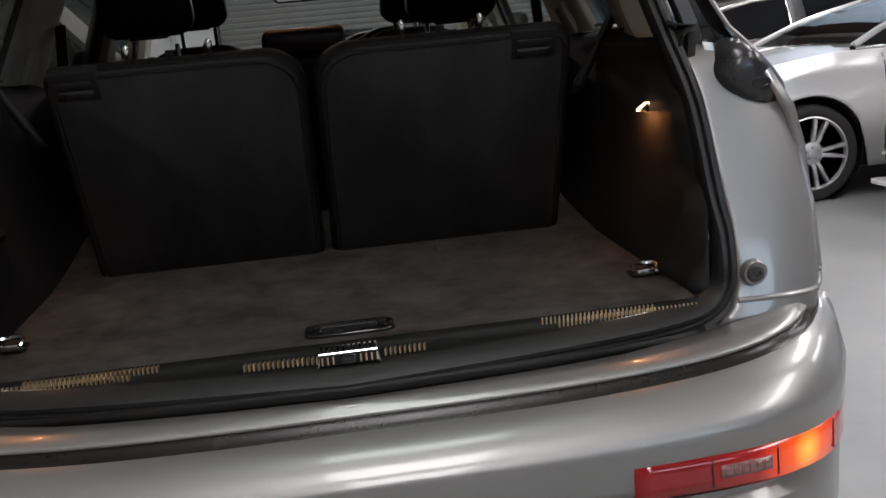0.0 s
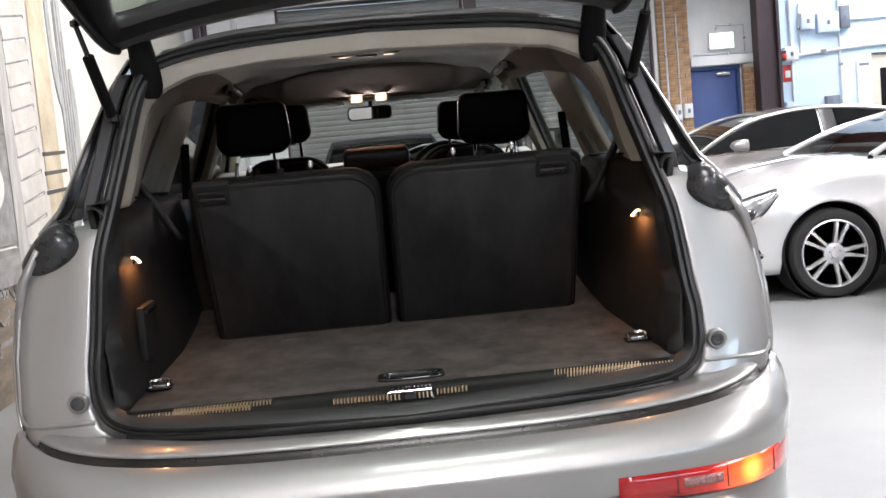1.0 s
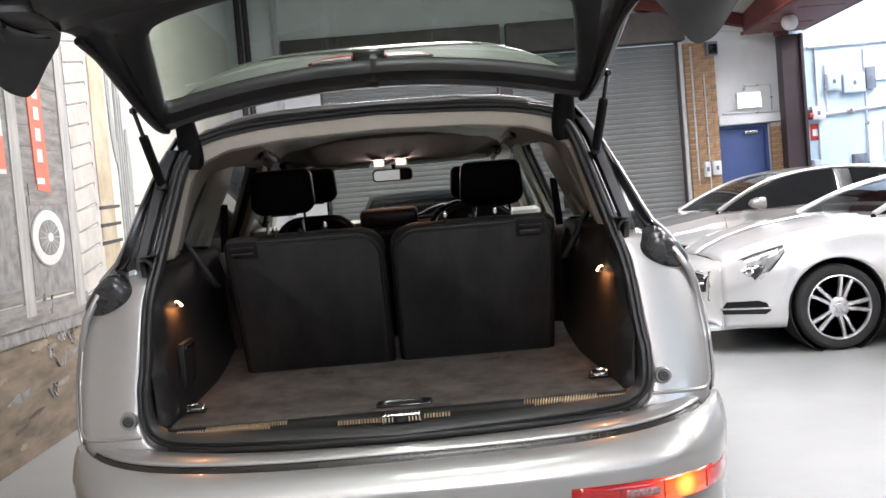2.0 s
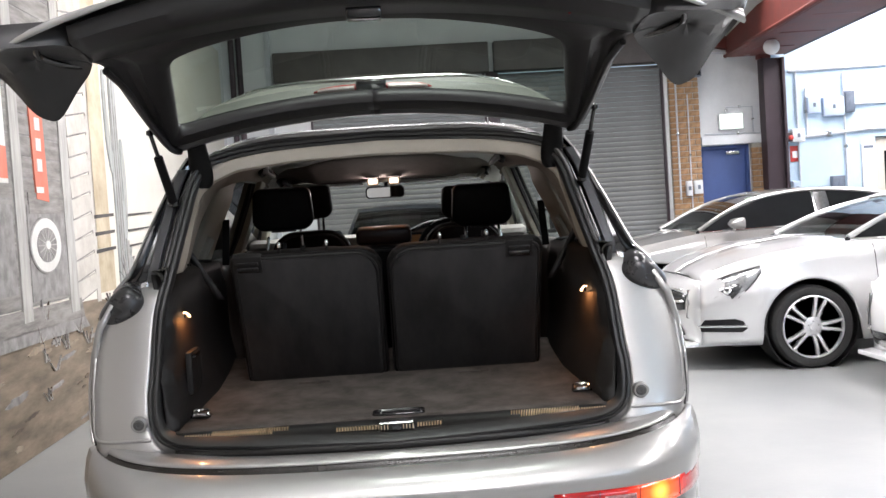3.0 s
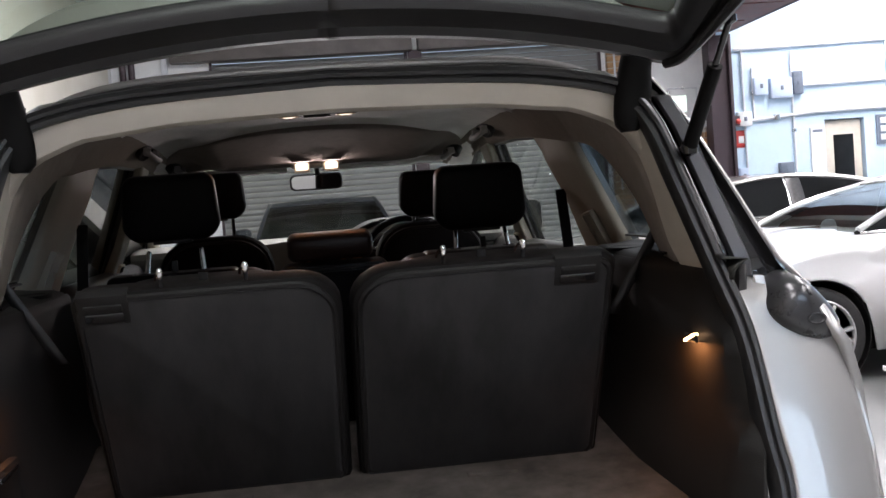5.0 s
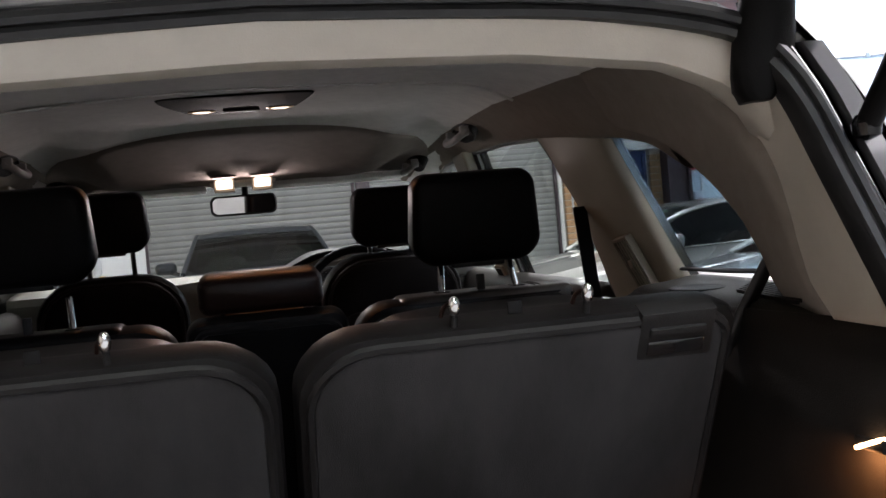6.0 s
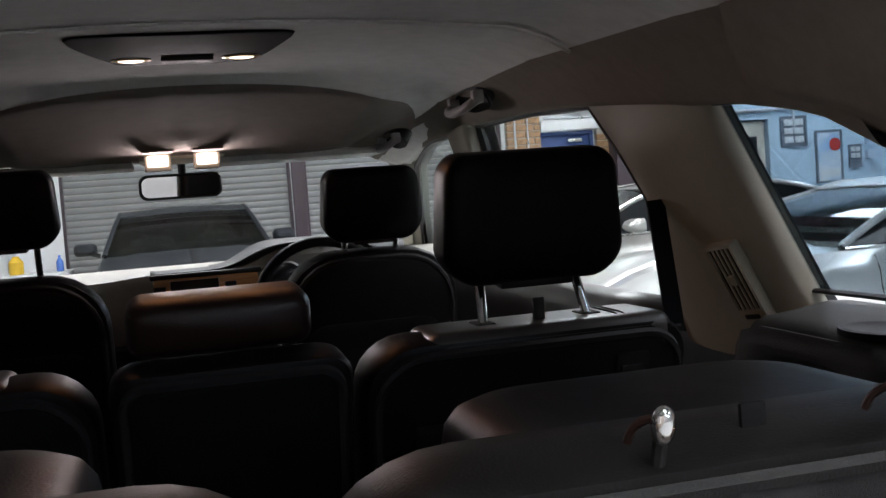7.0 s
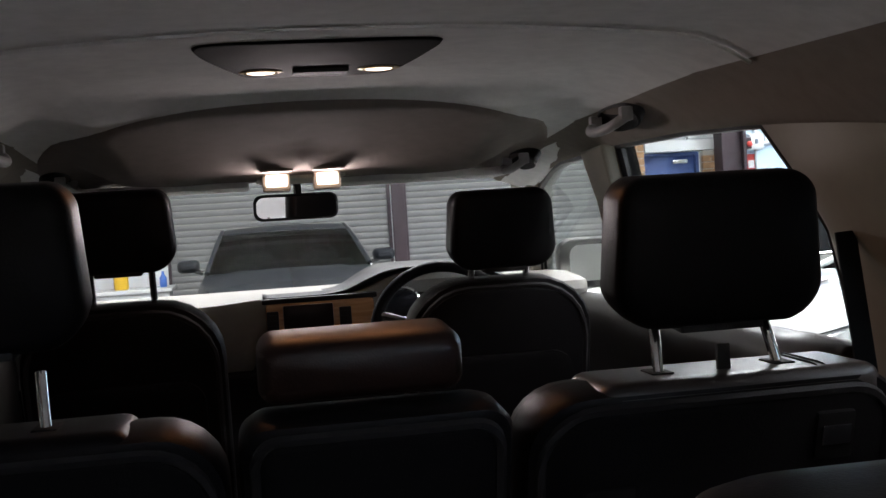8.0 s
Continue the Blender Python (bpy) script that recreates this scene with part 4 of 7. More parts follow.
def side_lining(s):
    rows = [[(s * (panel_x(y, z) + (0.03 if y < yo(z) + 0.02 else 0.0) + 0.05 * smooth01(0.96, 1.12, y) ** 2), max(y, yo(z) + 0.005), z - droop(y) * smooth01(1.05, 1.26, z)) for y in (-0.05, 0.0, 0.05, 0.1, 0.17, 0.25, 0.35, 0.45, 0.6, 0.8, 0.9, 0.95, 1.0, 1.04, 1.08, 1.10, 1.12)] for z in (mix(0.76, 1.262, k / 20) for k in range(21))]
    # left lining takes a darker plastic to stand for its dimmer light
    side = part("side_lining", loft(bmesh.new(), rows), M["lining"] if s > 0 else M["plastic"], suv, "black grained plastic boot side lining", thick=0.01, offset=1.0)
    rows = []
    for j in range(24):
        y = mix(0.09, 1.12, j / 23)
        xo = min(xg(y, 1.265) - 0.03, mix(table(SEAL, 1.26) - 0.02, xg(y, 1.265) - 0.03, smooth01(0.09, 0.4, y)))
        xi = panel_x(y, 1.262)
        xi += 0.05 * smooth01(0.96, 1.12, y) ** 2
        d = droop(y)
        rows.append([(s * xi, y, 1.238 - d), (s * (xi + 0.003), y, 1.256 - d), (s * (xi + 0.014), y, 1.268 - d), (s * (xi + 0.03), y, 1.274 - d), (s * mix(xi, xo, 0.6), y, 1.277 - d * 0.8), (s * xo, y, 1.283 - d * 0.6)])
    part("shelf_top", loft(bmesh.new(), rows), M["shelf"], suv, "dark grey plastic shelf over the wheel arch", thick=0.006)
    # cup holder and speaker slots on the shelf
    part("cup_holder", blathe([(0.052, -0.006), (0.052, 0.0015), (0.046, 0.0025), (0.043, 0.001), (0.002, 0.001)], 32, Matrix.Translation((s * 0.707, 0.742, 1.2752)) @ Matrix.Diagonal((0.85, 1.2, 1, 1))), M["matt_black"], side, "black cup holder recess")
    for k in range(8):
        part("speaker_slot", bbox(-0.0026, 0.0026, -0.125, 0.125, -0.003, 0.0022, m=Matrix.Translation((s * (0.690 + k * 0.0105), 0.475 + k * 0.012, 1.2775 + 0.0006 * k)) @ Matrix.Rotation(-s * radians(9), 4, "Z")), M["matt_black"], side, smooth=False)
    # lamp and its lit recess
    m = Matrix.Translation((s * 0.664, 0.20, 1.12)) @ Matrix.Rotation(s * radians(5), 4, "Z")
    lampo = part("boot_lamp", bbox(-0.003, 0.003, -0.026, 0.026, -0.009, 0.007, 0.002, m=m), M["plastic"], side)
    part("lens", bbox(-0.0055, 0.0055, -0.024, 0.024, -0.003, 0.0025, 0.0012, m=m @ Matrix.Rotation(radians(-20), 4, "X")), M["warm_glow"], lampo, "glowing warm white lens")
    lamp("boot_lamp_light", look((s * 0.648, 0.20, 1.112), (s * 0.69, 0.215, 0.95)), 0.34, (1.0, 0.40, 0.13), 0.034, 0.004)
    # lashing eye
    m = Matrix.Translation((s * 0.625, 0.125, 0.792))
    eye = part("lashing_eye", bbox(-0.032, 0.032, -0.022, 0.022, -0.004, 0.004, 0.003, m=m), M["gloss_black"], suv, "chrome lashing eye in a black socket")
    part("ring", btube(spline([m @ Vector(p) for p in ((-0.022, -0.012, 0.004), (-0.024, 0.004, 0.016), (0, 0.012, 0.018), (0.024, 0.004, 0.016), (0.022, -0.012, 0.004))], 16), 0.0045, 8), M["chrome"], eye)
    part("tab", bbox(-0.018, 0.018, -0.014, -0.003, 0.003, 0.009, 0.002, m=m), M["chrome"], eye)


mirrored(side_lining)
flap = part("storage_flap", bbox(-0.668, -0.648, 0.14, 0.30, 0.86, 1.00, 0.006), M["plastic"], suv, "black storage flap in the side lining")
part("flap_handle", bbox(-0.650, -0.643, 0.16, 0.28, 0.978, 0.990, 0.003), M["gloss_black"], flap)


def floor_z(y):
    return table([(-0.04, 0.779), (0.12, 0.785), (0.53, 0.835), (0.9, 0.87)], y)


rows = [[(x, y, floor_z(y)) for x in (mix(-0.665, 0.665, k / 12) for k in range(13))] for y in (mix(-0.045, 0.95, j / 20) for j in range(21))]
part("load_floor", loft(bmesh.new(), rows), M["carpet"], suv, "dark brown grey carpeted load floor", thick=0.03)
rows = []
for t in range(33):
    a = 2 * math.pi * t / 32
    c, sn = math.copysign(abs(math.cos(a)) ** 0.4, math.cos(a)), math.copysign(abs(math.sin(a)) ** 0.4, math.sin(a))
    rows.append([(0.018 + c * r, 0.003 + sn * (r - 0.045), floor_z(0.003 + sn * (r - 0.045)) + h) for r, h in ((0.085, 0.001), (0.082, 0.006), (0.076, 0.006), (0.072, 0.001), (0.068, 0.001), (0.062, 0.004), (0.05, 0.004))])
part("floor_handle", loft(bmesh.new(), rows), M["gloss_black"], suv, "black recessed floor lifting handle", thick=0.002)
part("handle_plate", bbox(-0.035, 0.07, -0.006, 0.012, 0.781, 0.787, 0.002), M["plastic"], suv)
for x in (-0.28, 0.29):
    part("floor_tab", bbox(x - 0.055, x + 0.055, 0.44, 0.475, 0.823, 0.832, 0.003), M["carpet"], suv, "carpet hinge tab at the floor edge")

# sill plate with ribbed bright inserts
rows = []
for k in range(45):
    x = mix(-0.675, 0.675, k / 44)
    yb = table([(0, -0.128), (0.36, -0.108), (0.60, -0.078), (0.675, -0.06)], abs(x))
    rows.append([(x, yb - 0.022, 0.701), (x, yb - 0.016, 0.716), (x, yb + 0.004, 0.735), (x, yb + 0.014, 0.745), (x, yb + 0.034, 0.750), (x, -0.055, 0.762), (x, -0.040, 0.778)])
sill = part("sill_plate", loft(bmesh.new(), rows), M["sill"], suv, "black sill plate with ribbed bright inserts", thick=0.008)
for x0, x1 in ((-0.665, -0.42), (0.40, 0.665)):
    rows = []
    for k in range(9):
        x = mix(x0, x1, k / 8)
        yb = table([(0, -0.128), (0.36, -0.108), (0.60, -0.078), (0.675, -0.06)], abs(x))
        w = mix(0.003, 0.014, smooth01(0.40, 0.62, abs(x)))
        rows.append([(x, yb + 0.016, 0.744), (x, yb + 0.017 + 0.6 * w, 0.750 + 0.8 * w), (x, yb + 0.020 + 0.6 * w, 0.750 + 0.8 * w), (x, yb + 0.026 + 0.6 * w, 0.746)])
    part("bright_strip", loft(bmesh.new(), rows, True, True), M["steel"], sill)
rib = None
for x0, x1, n, dy in ((-0.645, -0.38, 34, 0.0), (-0.56, -0.33, 30, 0.022), (0.40, 0.665, 34, 0.0), (0.37, 0.58, 27, 0.022), (-0.175, -0.047, 16, -0.010), (0.075, 0.145, 9, -0.010)):
    for k in range(n):
        x = mix(x0, x1, k / (n - 1))
        yb = table([(0, -0.128), (0.36, -0.108), (0.60, -0.078), (0.675, -0.06)], abs(x)) + 0.036 + dy
        if rib is None:
            ob = part("rib", bbox(-0.0016, 0.0016, 0.0, 0.014, -0.008, 0.005, 0.0008, 1, Matrix.Rotation(radians(-14), 4, "Z")), M["lamp_tinted_steel"], sill, smooth=False)
            rib = ob.data
        else:
            ob = new("rib", rib)
            ob.parent = sill
        ob.location = (x, min(yb, -0.058), 0.761 + 0.25 * dy)
latch = part("striker_plate", bbox(-0.04, 0.062, -0.112, -0.066, 0.748, 0.768, 0.004), M["sill"], suv, "boot latch striker plate with bright ribs")
part("striker_slot", bbox(-0.006, 0.024, -0.117, -0.085, 0.750, 0.767, 0.003), M["gloss_black"], latch)
part("striker_bar", btube([(-0.044, -0.113, 0.748), (-0.042, -0.111, 0.770), (0.060, -0.111, 0.770), (0.064, -0.113, 0.748)], 0.0025, 8), M["chrome"], latch)
for k in range(11):
    x = -0.037 + k * 0.0097
    part("striker_rib", bbox(x - 0.0018, x + 0.0018, -0.100, -0.068, 0.769, 0.773), M["chrome"], latch, smooth=False)
    if not -0.010 < x < 0.026:
        part("striker_rib", bbox(x - 0.0015, x + 0.0015, -0.116, -0.110, 0.752, 0.765), M["lamp_tinted_steel"], latch, smooth=False)


# ---- seats ----
def rounded(x0, x1, u0, u1, r, n=7):
    """Rounded outline; r: radii at bottom-left, bottom-right, top-right, top-left."""
    pts = []
    for (cx, cu), rr, a0 in zip(((x0, u0), (x1, u0), (x1, u1), (x0, u1)), r, (180, 270, 0, 90)):
        ox, ou = cx + (rr if cx == x0 else -rr), cu + (rr if cu == u0 else -rr)
        pts += [(ox + rr * math.cos(radians(a0 + 90 * k / (n - 1))), ou + rr * math.sin(radians(a0 + 90 * k / (n - 1)))) for k in range(n)]
    return pts


def inset(pts, d):
    cx, cu = sum(p[0] for p in pts) / len(pts), sum(p[1] for p in pts) / len(pts)
    w, h = max(p[0] for p in pts) - min(p[0] for p in pts), max(p[1] for p in pts) - min(p[1] for p in pts)
    return [(cx + (x - cx) * (1 - 2 * d / w), cu + (u - cu) * (1 - 2 * d / h)) for x, u in pts]


def pad(outline, levels, m, shear=0.0):
    """A padded body: the outline at several depths (depth, inset), placed by m: x across, z up the back, y forward."""
    top = max(u for x, u in outline)
    rows = [[m @ Vector((x, v, u - shear * max(v, 0.0) * max(0.0, u / top))) for x, u in inset(outline, d)] for v, d in levels]
    return loft(bmesh.new(), rows, True, True)


def seat(name, x0, x1, base, lean, high, r, material, back, label, thick=0.12):
    m = Matrix.Translation((0, *base)) @ Matrix.Rotation(radians(lean), 4, "X")
    o = rounded(x0, x1, 0.0, high, r)
    body = part(name, pad(o, [(0.0, 0.012), (0.004, 0.004), (0.014, 0.0), (thick * 0.55, 0.0), (thick * 0.8, 0.006), (thick, 0.03), (thick + 0.012, 0.08)], m, math.tan(radians(lean)) * 0.75), material, suv, label)
    part("back_panel", pad(inset(o, 0.021), [(0.01, 0.0), (-0.004, 0.0), (-0.007, 0.004)], m), back, body)
    part("edge_bead", btube([m @ Vector((x, -0.001, u)) for x, u in inset(o, 0.0165) + inset(o, 0.0165)[:1]], 0.0065, 6), M["plastic"], body)
    return body, m


def headrest(parent, xc, yc, z0, z1, w, d, material, lean=6):
    m = Matrix.Translation((xc, yc, z0)) @ Matrix.Rotation(radians(lean), 4, "X")
    h = z1 - z0
    o = rounded(-w / 2, w / 2, 0, h, (0.042, 0.042, 0.026, 0.026), 9)
    o = [(x * (1 - 0.09 * max(0.0, (u / h - 0.35) / 0.65) ** 1.6 - 0.06 * max(0.0, (0.35 - u / h) / 0.35) ** 2), u + 0.006 * math.cos(math.pi * x / w) * (1 if u > h / 2 else -1)) for x, u in o]
    hr = part("headrest", pad(o, [(-d / 2 - 0.004, 0.05), (-d / 2, 0.018), (-d / 2 + 0.003, 0.009), (-d / 2 + 0.010, 0.002), (-d / 2 + 0.022, 0.0), (0, 0.0), (d / 2 - 0.025, 0.002), (d / 2 - 0.010, 0.010), (d / 2 - 0.002, 0.022), (d / 2, 0.036)], m), material, parent, sharp=70)
    part("headrest_seam", btube([m @ Vector((x, -d / 2 + 0.0135, u)) for x, u in inset(o, 0.0065) + inset(o, 0.0065)[:1]], 0.0011, 5), material, hr)
    part("headrest_base", bbox(-w * 0.20, w * 0.20, -d * 0.42, d * 0.2, -0.008, 0.006, 0.003, m=m), M["plastic"], hr)
    return hr, m


for sx in (-1, 1):
    x0, x1 = (-0.525, -0.010) if sx < 0 else (0.006, 0.545)
    rr = (0.02, 0.02, 0.085, 0.035) if sx < 0 else (0.02, 0.02, 0.035, 0.085)
    body, m = seat("third_row_seat", x0, x1, (0.535, 0.822), 30.5, 0.556, rr, M["leather_rear"], M["seat_carpet"], "raised third row seat, black leather with a carpeted back")
    xh = sx * 0.462
    rel = part("release_plate", bbox(xh - 0.048, xh + 0.048, -0.008, 0.02, 0.485, 0.552, 0.004, m=m), M["plastic"], body, "black seat release handle")
    part("release_handle", bbox(xh - 0.036, xh + 0.036, -0.013, -0.005, 0.517, 0.532, 0.004, m=m), M["plastic"], rel)
    part("release_slot", bbox(xh - 0.036, xh + 0.036, -0.0095, -0.006, 0.492, 0.512, 0.002, m=m), M["gloss_black"], rel)
    # folded-down head restraint on the top, with its bright posts
    xa, xb = (-0.44, -0.135) if sx < 0 else (0.135, 0.44)
    xm = (xa + xb) / 2
    o = rounded(-0.165, 0.165, -0.14, 0.14, (0.03, 0.03, 0.075, 0.075), 9)
    part("folded_headrest", pad(o, [(0.03, 0.012), (0.02, 0.004), (0.0, 0.0), (-0.022, 0.004), (-0.034, 0.012), (-0.041, 0.026), (-0.046, 0.055)], Matrix.Translation((xm, 0.430, 1.262)) @ Matrix.Rotation(radians(-90), 4, "X")), M["leather"], body, "folded black leather headrest")
    for xp in (0.192, 0.352):
        q = Matrix.Translation((sx * xp, 0.262, 1.305)) @ Matrix.Rotation(radians(14), 4, "X")
        post = part("headrest_post", blathe([(0.0005 + 0.0068 * math.sin(math.pi * k / 12), 0.022 - 0.012 * math.cos(math.pi * k / 12)) for k in range(13)], 20, q), M["chrome"], body, "bright metal headrest post end", sharp=80)
        part("post_stem", btube([q @ Vector((0, 0.004, -0.004)), q @ Vector((0, 0.002, 0.014))], 0.0045, 8), M["plastic"], post)
        part("post_clip", btube(spline([q @ Vector(p) for p in ((0, 0.004, 0.024), (-0.005, 0.010, 0.022), (-0.010, 0.017, 0.014), (-0.012, 0.020, 0.004))], 10), 0.0028, 8), M["leather_brown"], post, "amber retaining strap")
    part("belt_tab", bbox(sx * 0.275 - 0.009, sx * 0.275 + 0.009, 0.30, 0.305, 1.295, 1.322, 0.002), M["matt_black"], body)

for x0, x1, rr in ((-0.600, -0.158, (0.02, 0.02, 0.07, 0.05)), (-0.146, 0.146, (0.02, 0.02, 0.03, 0.03)), (0.158, 0.600, (0.02, 0.02, 0.05, 0.07))):
    mid = abs(x0 + x1) < 0.05
    body, m = seat("second_row_seat", x0, x1, (1.165, 0.72), 17, 0.585, rr, M["leather"], M["seat_back"], "black leather second row seat with its back upright", 0.14)
    if mid:
        o = rounded(-0.122, 0.110, 0, 0.072, (0.02, 0.02, 0.022, 0.022))
        hm = Matrix.Translation((0, 1.13, 1.288)) @ Matrix.Rotation(radians(4), 4, "X")
        # warm glow of the roof lamps put into the restraint's colour
        part("low_headrest", pad(o, [(-0.055, 0.016), (-0.048, 0.006), (-0.03, 0.0), (0.04, 0.0), (0.055, 0.02)], hm), M["leather_brown"], body, "low black leather head restraint, lamp glow in its brown tint")
    else:
        c = 0.406 if x0 > 0 else -0.415
        hr, hm = headrest(body, c, 1.085, 1.345 + (0.03 if c < 0 else 0), 1.515 + (0.03 if c < 0 else 0), 0.252, 0.10, M["leather"])
        for dx in (-0.068, 0.068):
            part("headrest_post", btube([(c + dx, 1.085, 1.345), (c + dx * 1.10, 1.058, 1.275)], 0.0065, 10), M["chrome"], hr)
            part("post_slot", bbox(c + dx * 1.09 - 0.013, c + dx * 1.09 + 0.013, 1.044, 1.086, 1.283, 1.2905, 0.002), M["matt_black"], body, "dark slot round the post")
        xa, xb = sorted((c - math.copysign(0.165, c), c + math.copysign(0.172, c)))
        # right pad takes the window-lit copy, left pad the dark leather
        part("top_pad", bbox(xa, xb, 0.998, 1.135, 1.232, 1.2885, 0.024, 6), M["lit_leather"] if c > 0 else M["leather"], body, "smooth leather top of the seat back")
        for dx, yy in ((0.098, 0.0), (-0.108, 0.0)):
            xs = c + math.copysign(dx, c)
            part("pad_seam", btube(spline([(xs, 1.003, 1.272), (xs, 1.016, 1.2875), (xs * 1.004, 1.07, 1.2893), (xs * 1.008, 1.125, 1.2885)], 12), 0.0016, 6), M["leather"], body)
        part("belt_guide", bbox(c - 0.008, c + 0.008, 1.045, 1.052, 1.28, 1.318, 0.002, m=Matrix.Translation((0, 0, 0))), M["plastic"], body)
        xl = math.copysign(0.515, c)
        lev = part("release_lever", bbox(xl - 0.024, xl + 0.024, -0.013, 0.006, 0.485, 0.545, 0.006, m=m), M["matt_black"], body)
        part("lever_slot", bbox(xl - 0.018, xl + 0.018, -0.0155, -0.012, 0.505, 0.53, 0.002, m=m), M["gloss_black"], lev)
        part("back_handle", bbox(c * 0.62 - 0.03, c * 0.62 + 0.03, -0.011, -0.002, 0.445, 0.475, 0.004, m=m), M["matt_black"], body)

for sx in (-1, 1):
    c = sx * 0.395
    body, m = seat("front_seat", c - 0.205, c + 0.205, (2.28, 0.70), 15, 0.668, (0.03, 0.03, 0.13, 0.13), M["leather"], M["leather"], "black leather front seat", 0.14)
    part("seat_pocket", pad(rounded(c - 0.16, c + 0.16, 0.12, 0.50, (0.03, 0.03, 0.05, 0.05)), [(0.01, 0.0), (-0.012, 0.0), (-0.016, 0.01)], m), M["leather"], body)
    hr, hm = headrest(body, c + (0.012 if sx < 0 else 0.0), 2.11, 1.375 + (0.042 if sx < 0 else 0), 1.535 + (0.04 if sx < 0 else 0), 0.228, 0.10, M["leather"])
    for dx in (-0.06, 0.06):
        xp = c + dx + (0.012 if sx < 0 else 0.0)
        part("headrest_post", btube([(xp, 2.115, 1.425), (xp, 2.128, 1.37), (xp, 2.152, 1.30)], 0.007, 10), M["chrome"], hr)
    part("seat_cushion", bbox(c - 0.24, c + 0.24, 2.26, 2.80, 0.58, 0.78, 0.05), M["leather"], body)
for c in (-0.37, 0, 0.37):
    part("seat_cushion", bbox(c - 0.18, c + 0.18, 1.20, 1.70, 0.56, 0.74, 0.05), M["leather"], suv)
part("cabin_floor", bbox(-0.72, 0.72, 0.95, 3.3, 0.42, 0.46), M["carpet"], suv, smooth=False)

# ---- dashboard ----
rows = []
for k in range(57):
    x = mix(-0.80, 0.80, k / 56)
    hump = 0.058 * math.exp(-((x - 0.36) / 0.17) ** 4)
    cen = 0.012 * math.exp(-((x - 0.01) / 0.2) ** 4)
    rows.append([(x, 3.52, 1.22), (x, 3.25, 1.296 + 0.3 * hump), (x, 3.0, 1.302 + hump * 0.8), (x, 2.86, 1.292 + hump + cen), (x, 2.80, 1.284 + hump + cen), (x, 2.79, 1.26 + hump), (x, 2.81, 1.235 + hump - 0.04 * smooth01(-0.10, -0.13, x)), (x, 2.83, 1.22 + hump - 0.12 * smooth01(-0.10, -0.13, x))])
dash = part("dashboard", loft(bmesh.new(), rows), M["dash"], suv, "beige grey soft plastic dashboard", thick=0.02)
part("dash_lower", loft(bmesh.new(), [[(x, 2.832, 1.225 + 0.058 * math.exp(-((x - 0.36) / 0.17) ** 4) - 0.12 * smooth01(-0.10, -0.13, x)), (x, 2.85, 1.16 - 0.07 * smooth01(-0.10, -0.13, x)), (x, 2.87, 1.05), (x, 2.98, 0.75), (x, 3.0, 0.5)] for x in (mix(-0.80, 0.80, k / 56) for k in range(57))]), M["plastic"], suv, "black lower dashboard", thick=0.02)
part("dash_hood", loft(bmesh.new(), [[(x, 2.775, z0 - 0.004), (x, 2.77, z0 + 0.006), (x, 2.80, z0 + 0.012), (x, 2.95, z0 + 0.010), (x, 2.96 + 0.26 * smooth01(0.02, 0.30, x), z0 + 0.006)] for x, z0 in ((mix(-0.105, 0.60, k / 40), 1.292 + 0.058 * math.exp(-((mix(-0.105, 0.60, k / 40) - 0.345) / 0.195) ** 4)) for k in range(41))]), M["plastic"], suv, "black instrument hood", thick=0.01)
con = part("centre_console", bbox(-0.100, 0.190, 2.742, 2.80, 1.10, 1.284, 0.012), M["wood"], suv, "amber wood trimmed centre console")
part("screen", bbox(-0.054, 0.078, 2.736, 2.75, 1.196, 1.277, 0.004), M["screen"], con, "dark central screen")
for x in (-0.082, 0.110):
    v = part("console_vent", bbox(x - 0.016, x + 0.016, 2.737, 2.75, 1.200, 1.264, 0.004), M["plastic"], con)
    for k in range(4):
        part("vent_slat", bbox(x - 0.013, x + 0.013, 2.734, 2.74, 1.209 + k * 0.014, 1.212 + k * 0.014), M["plastic"], v, smooth=False)
part("console_trim", bbox(-0.108, 0.198, 2.748, 2.80, 1.282, 1.296, 0.004), M["plastic"], con)
swm = Matrix.Translation((0.352, 2.58, 1.188)) @ Matrix.Rotation(radians(68), 4, "X")
bm = bmesh.new()
rows = [[swm @ Vector(((0.182 + 0.015 * math.cos(b)) * math.cos(a), (0.182 + 0.015 * math.cos(b)) * math.sin(a), 0.015 * math.sin(b))) for b in (2 * math.pi * j / 10 for j in range(10))] for a in (2 * math.pi * k / 48 for k in range(49))]
wh = part("steering_wheel", loft(bm, rows, True), M["leather"], suv, "black leather steering wheel")
part("wheel_boss", blathe([(0.075, -0.03), (0.07, 0.01), (0.05, 0.022), (0.002, 0.025)], 28, swm), M["plastic"], wh)
for a in (160, 20, 270):
    d = Vector((math.cos(radians(a)), math.sin(radians(a)), 0))
    part("wheel_spoke", btube([swm @ (d * 0.05), swm @ (d * 0.12 + Vector((0, 0, 0.004))), swm @ (d * 0.175)], [0.018, 0.012, 0.012], 8), M["steel"], wh)
for dx in (-0.09, 0.09):
    part("dial", blathe([(0.058, 0), (0.058, 0.012), (0.052, 0.014), (0.05, 0.004), (0.002, 0.004)], 30, Matrix.Translation((0.36 + dx, 2.80, 1.245)) @ Matrix.Rotation(radians(78), 4, "X")), M["chrome"], dash, "round instrument dial with bright ring")
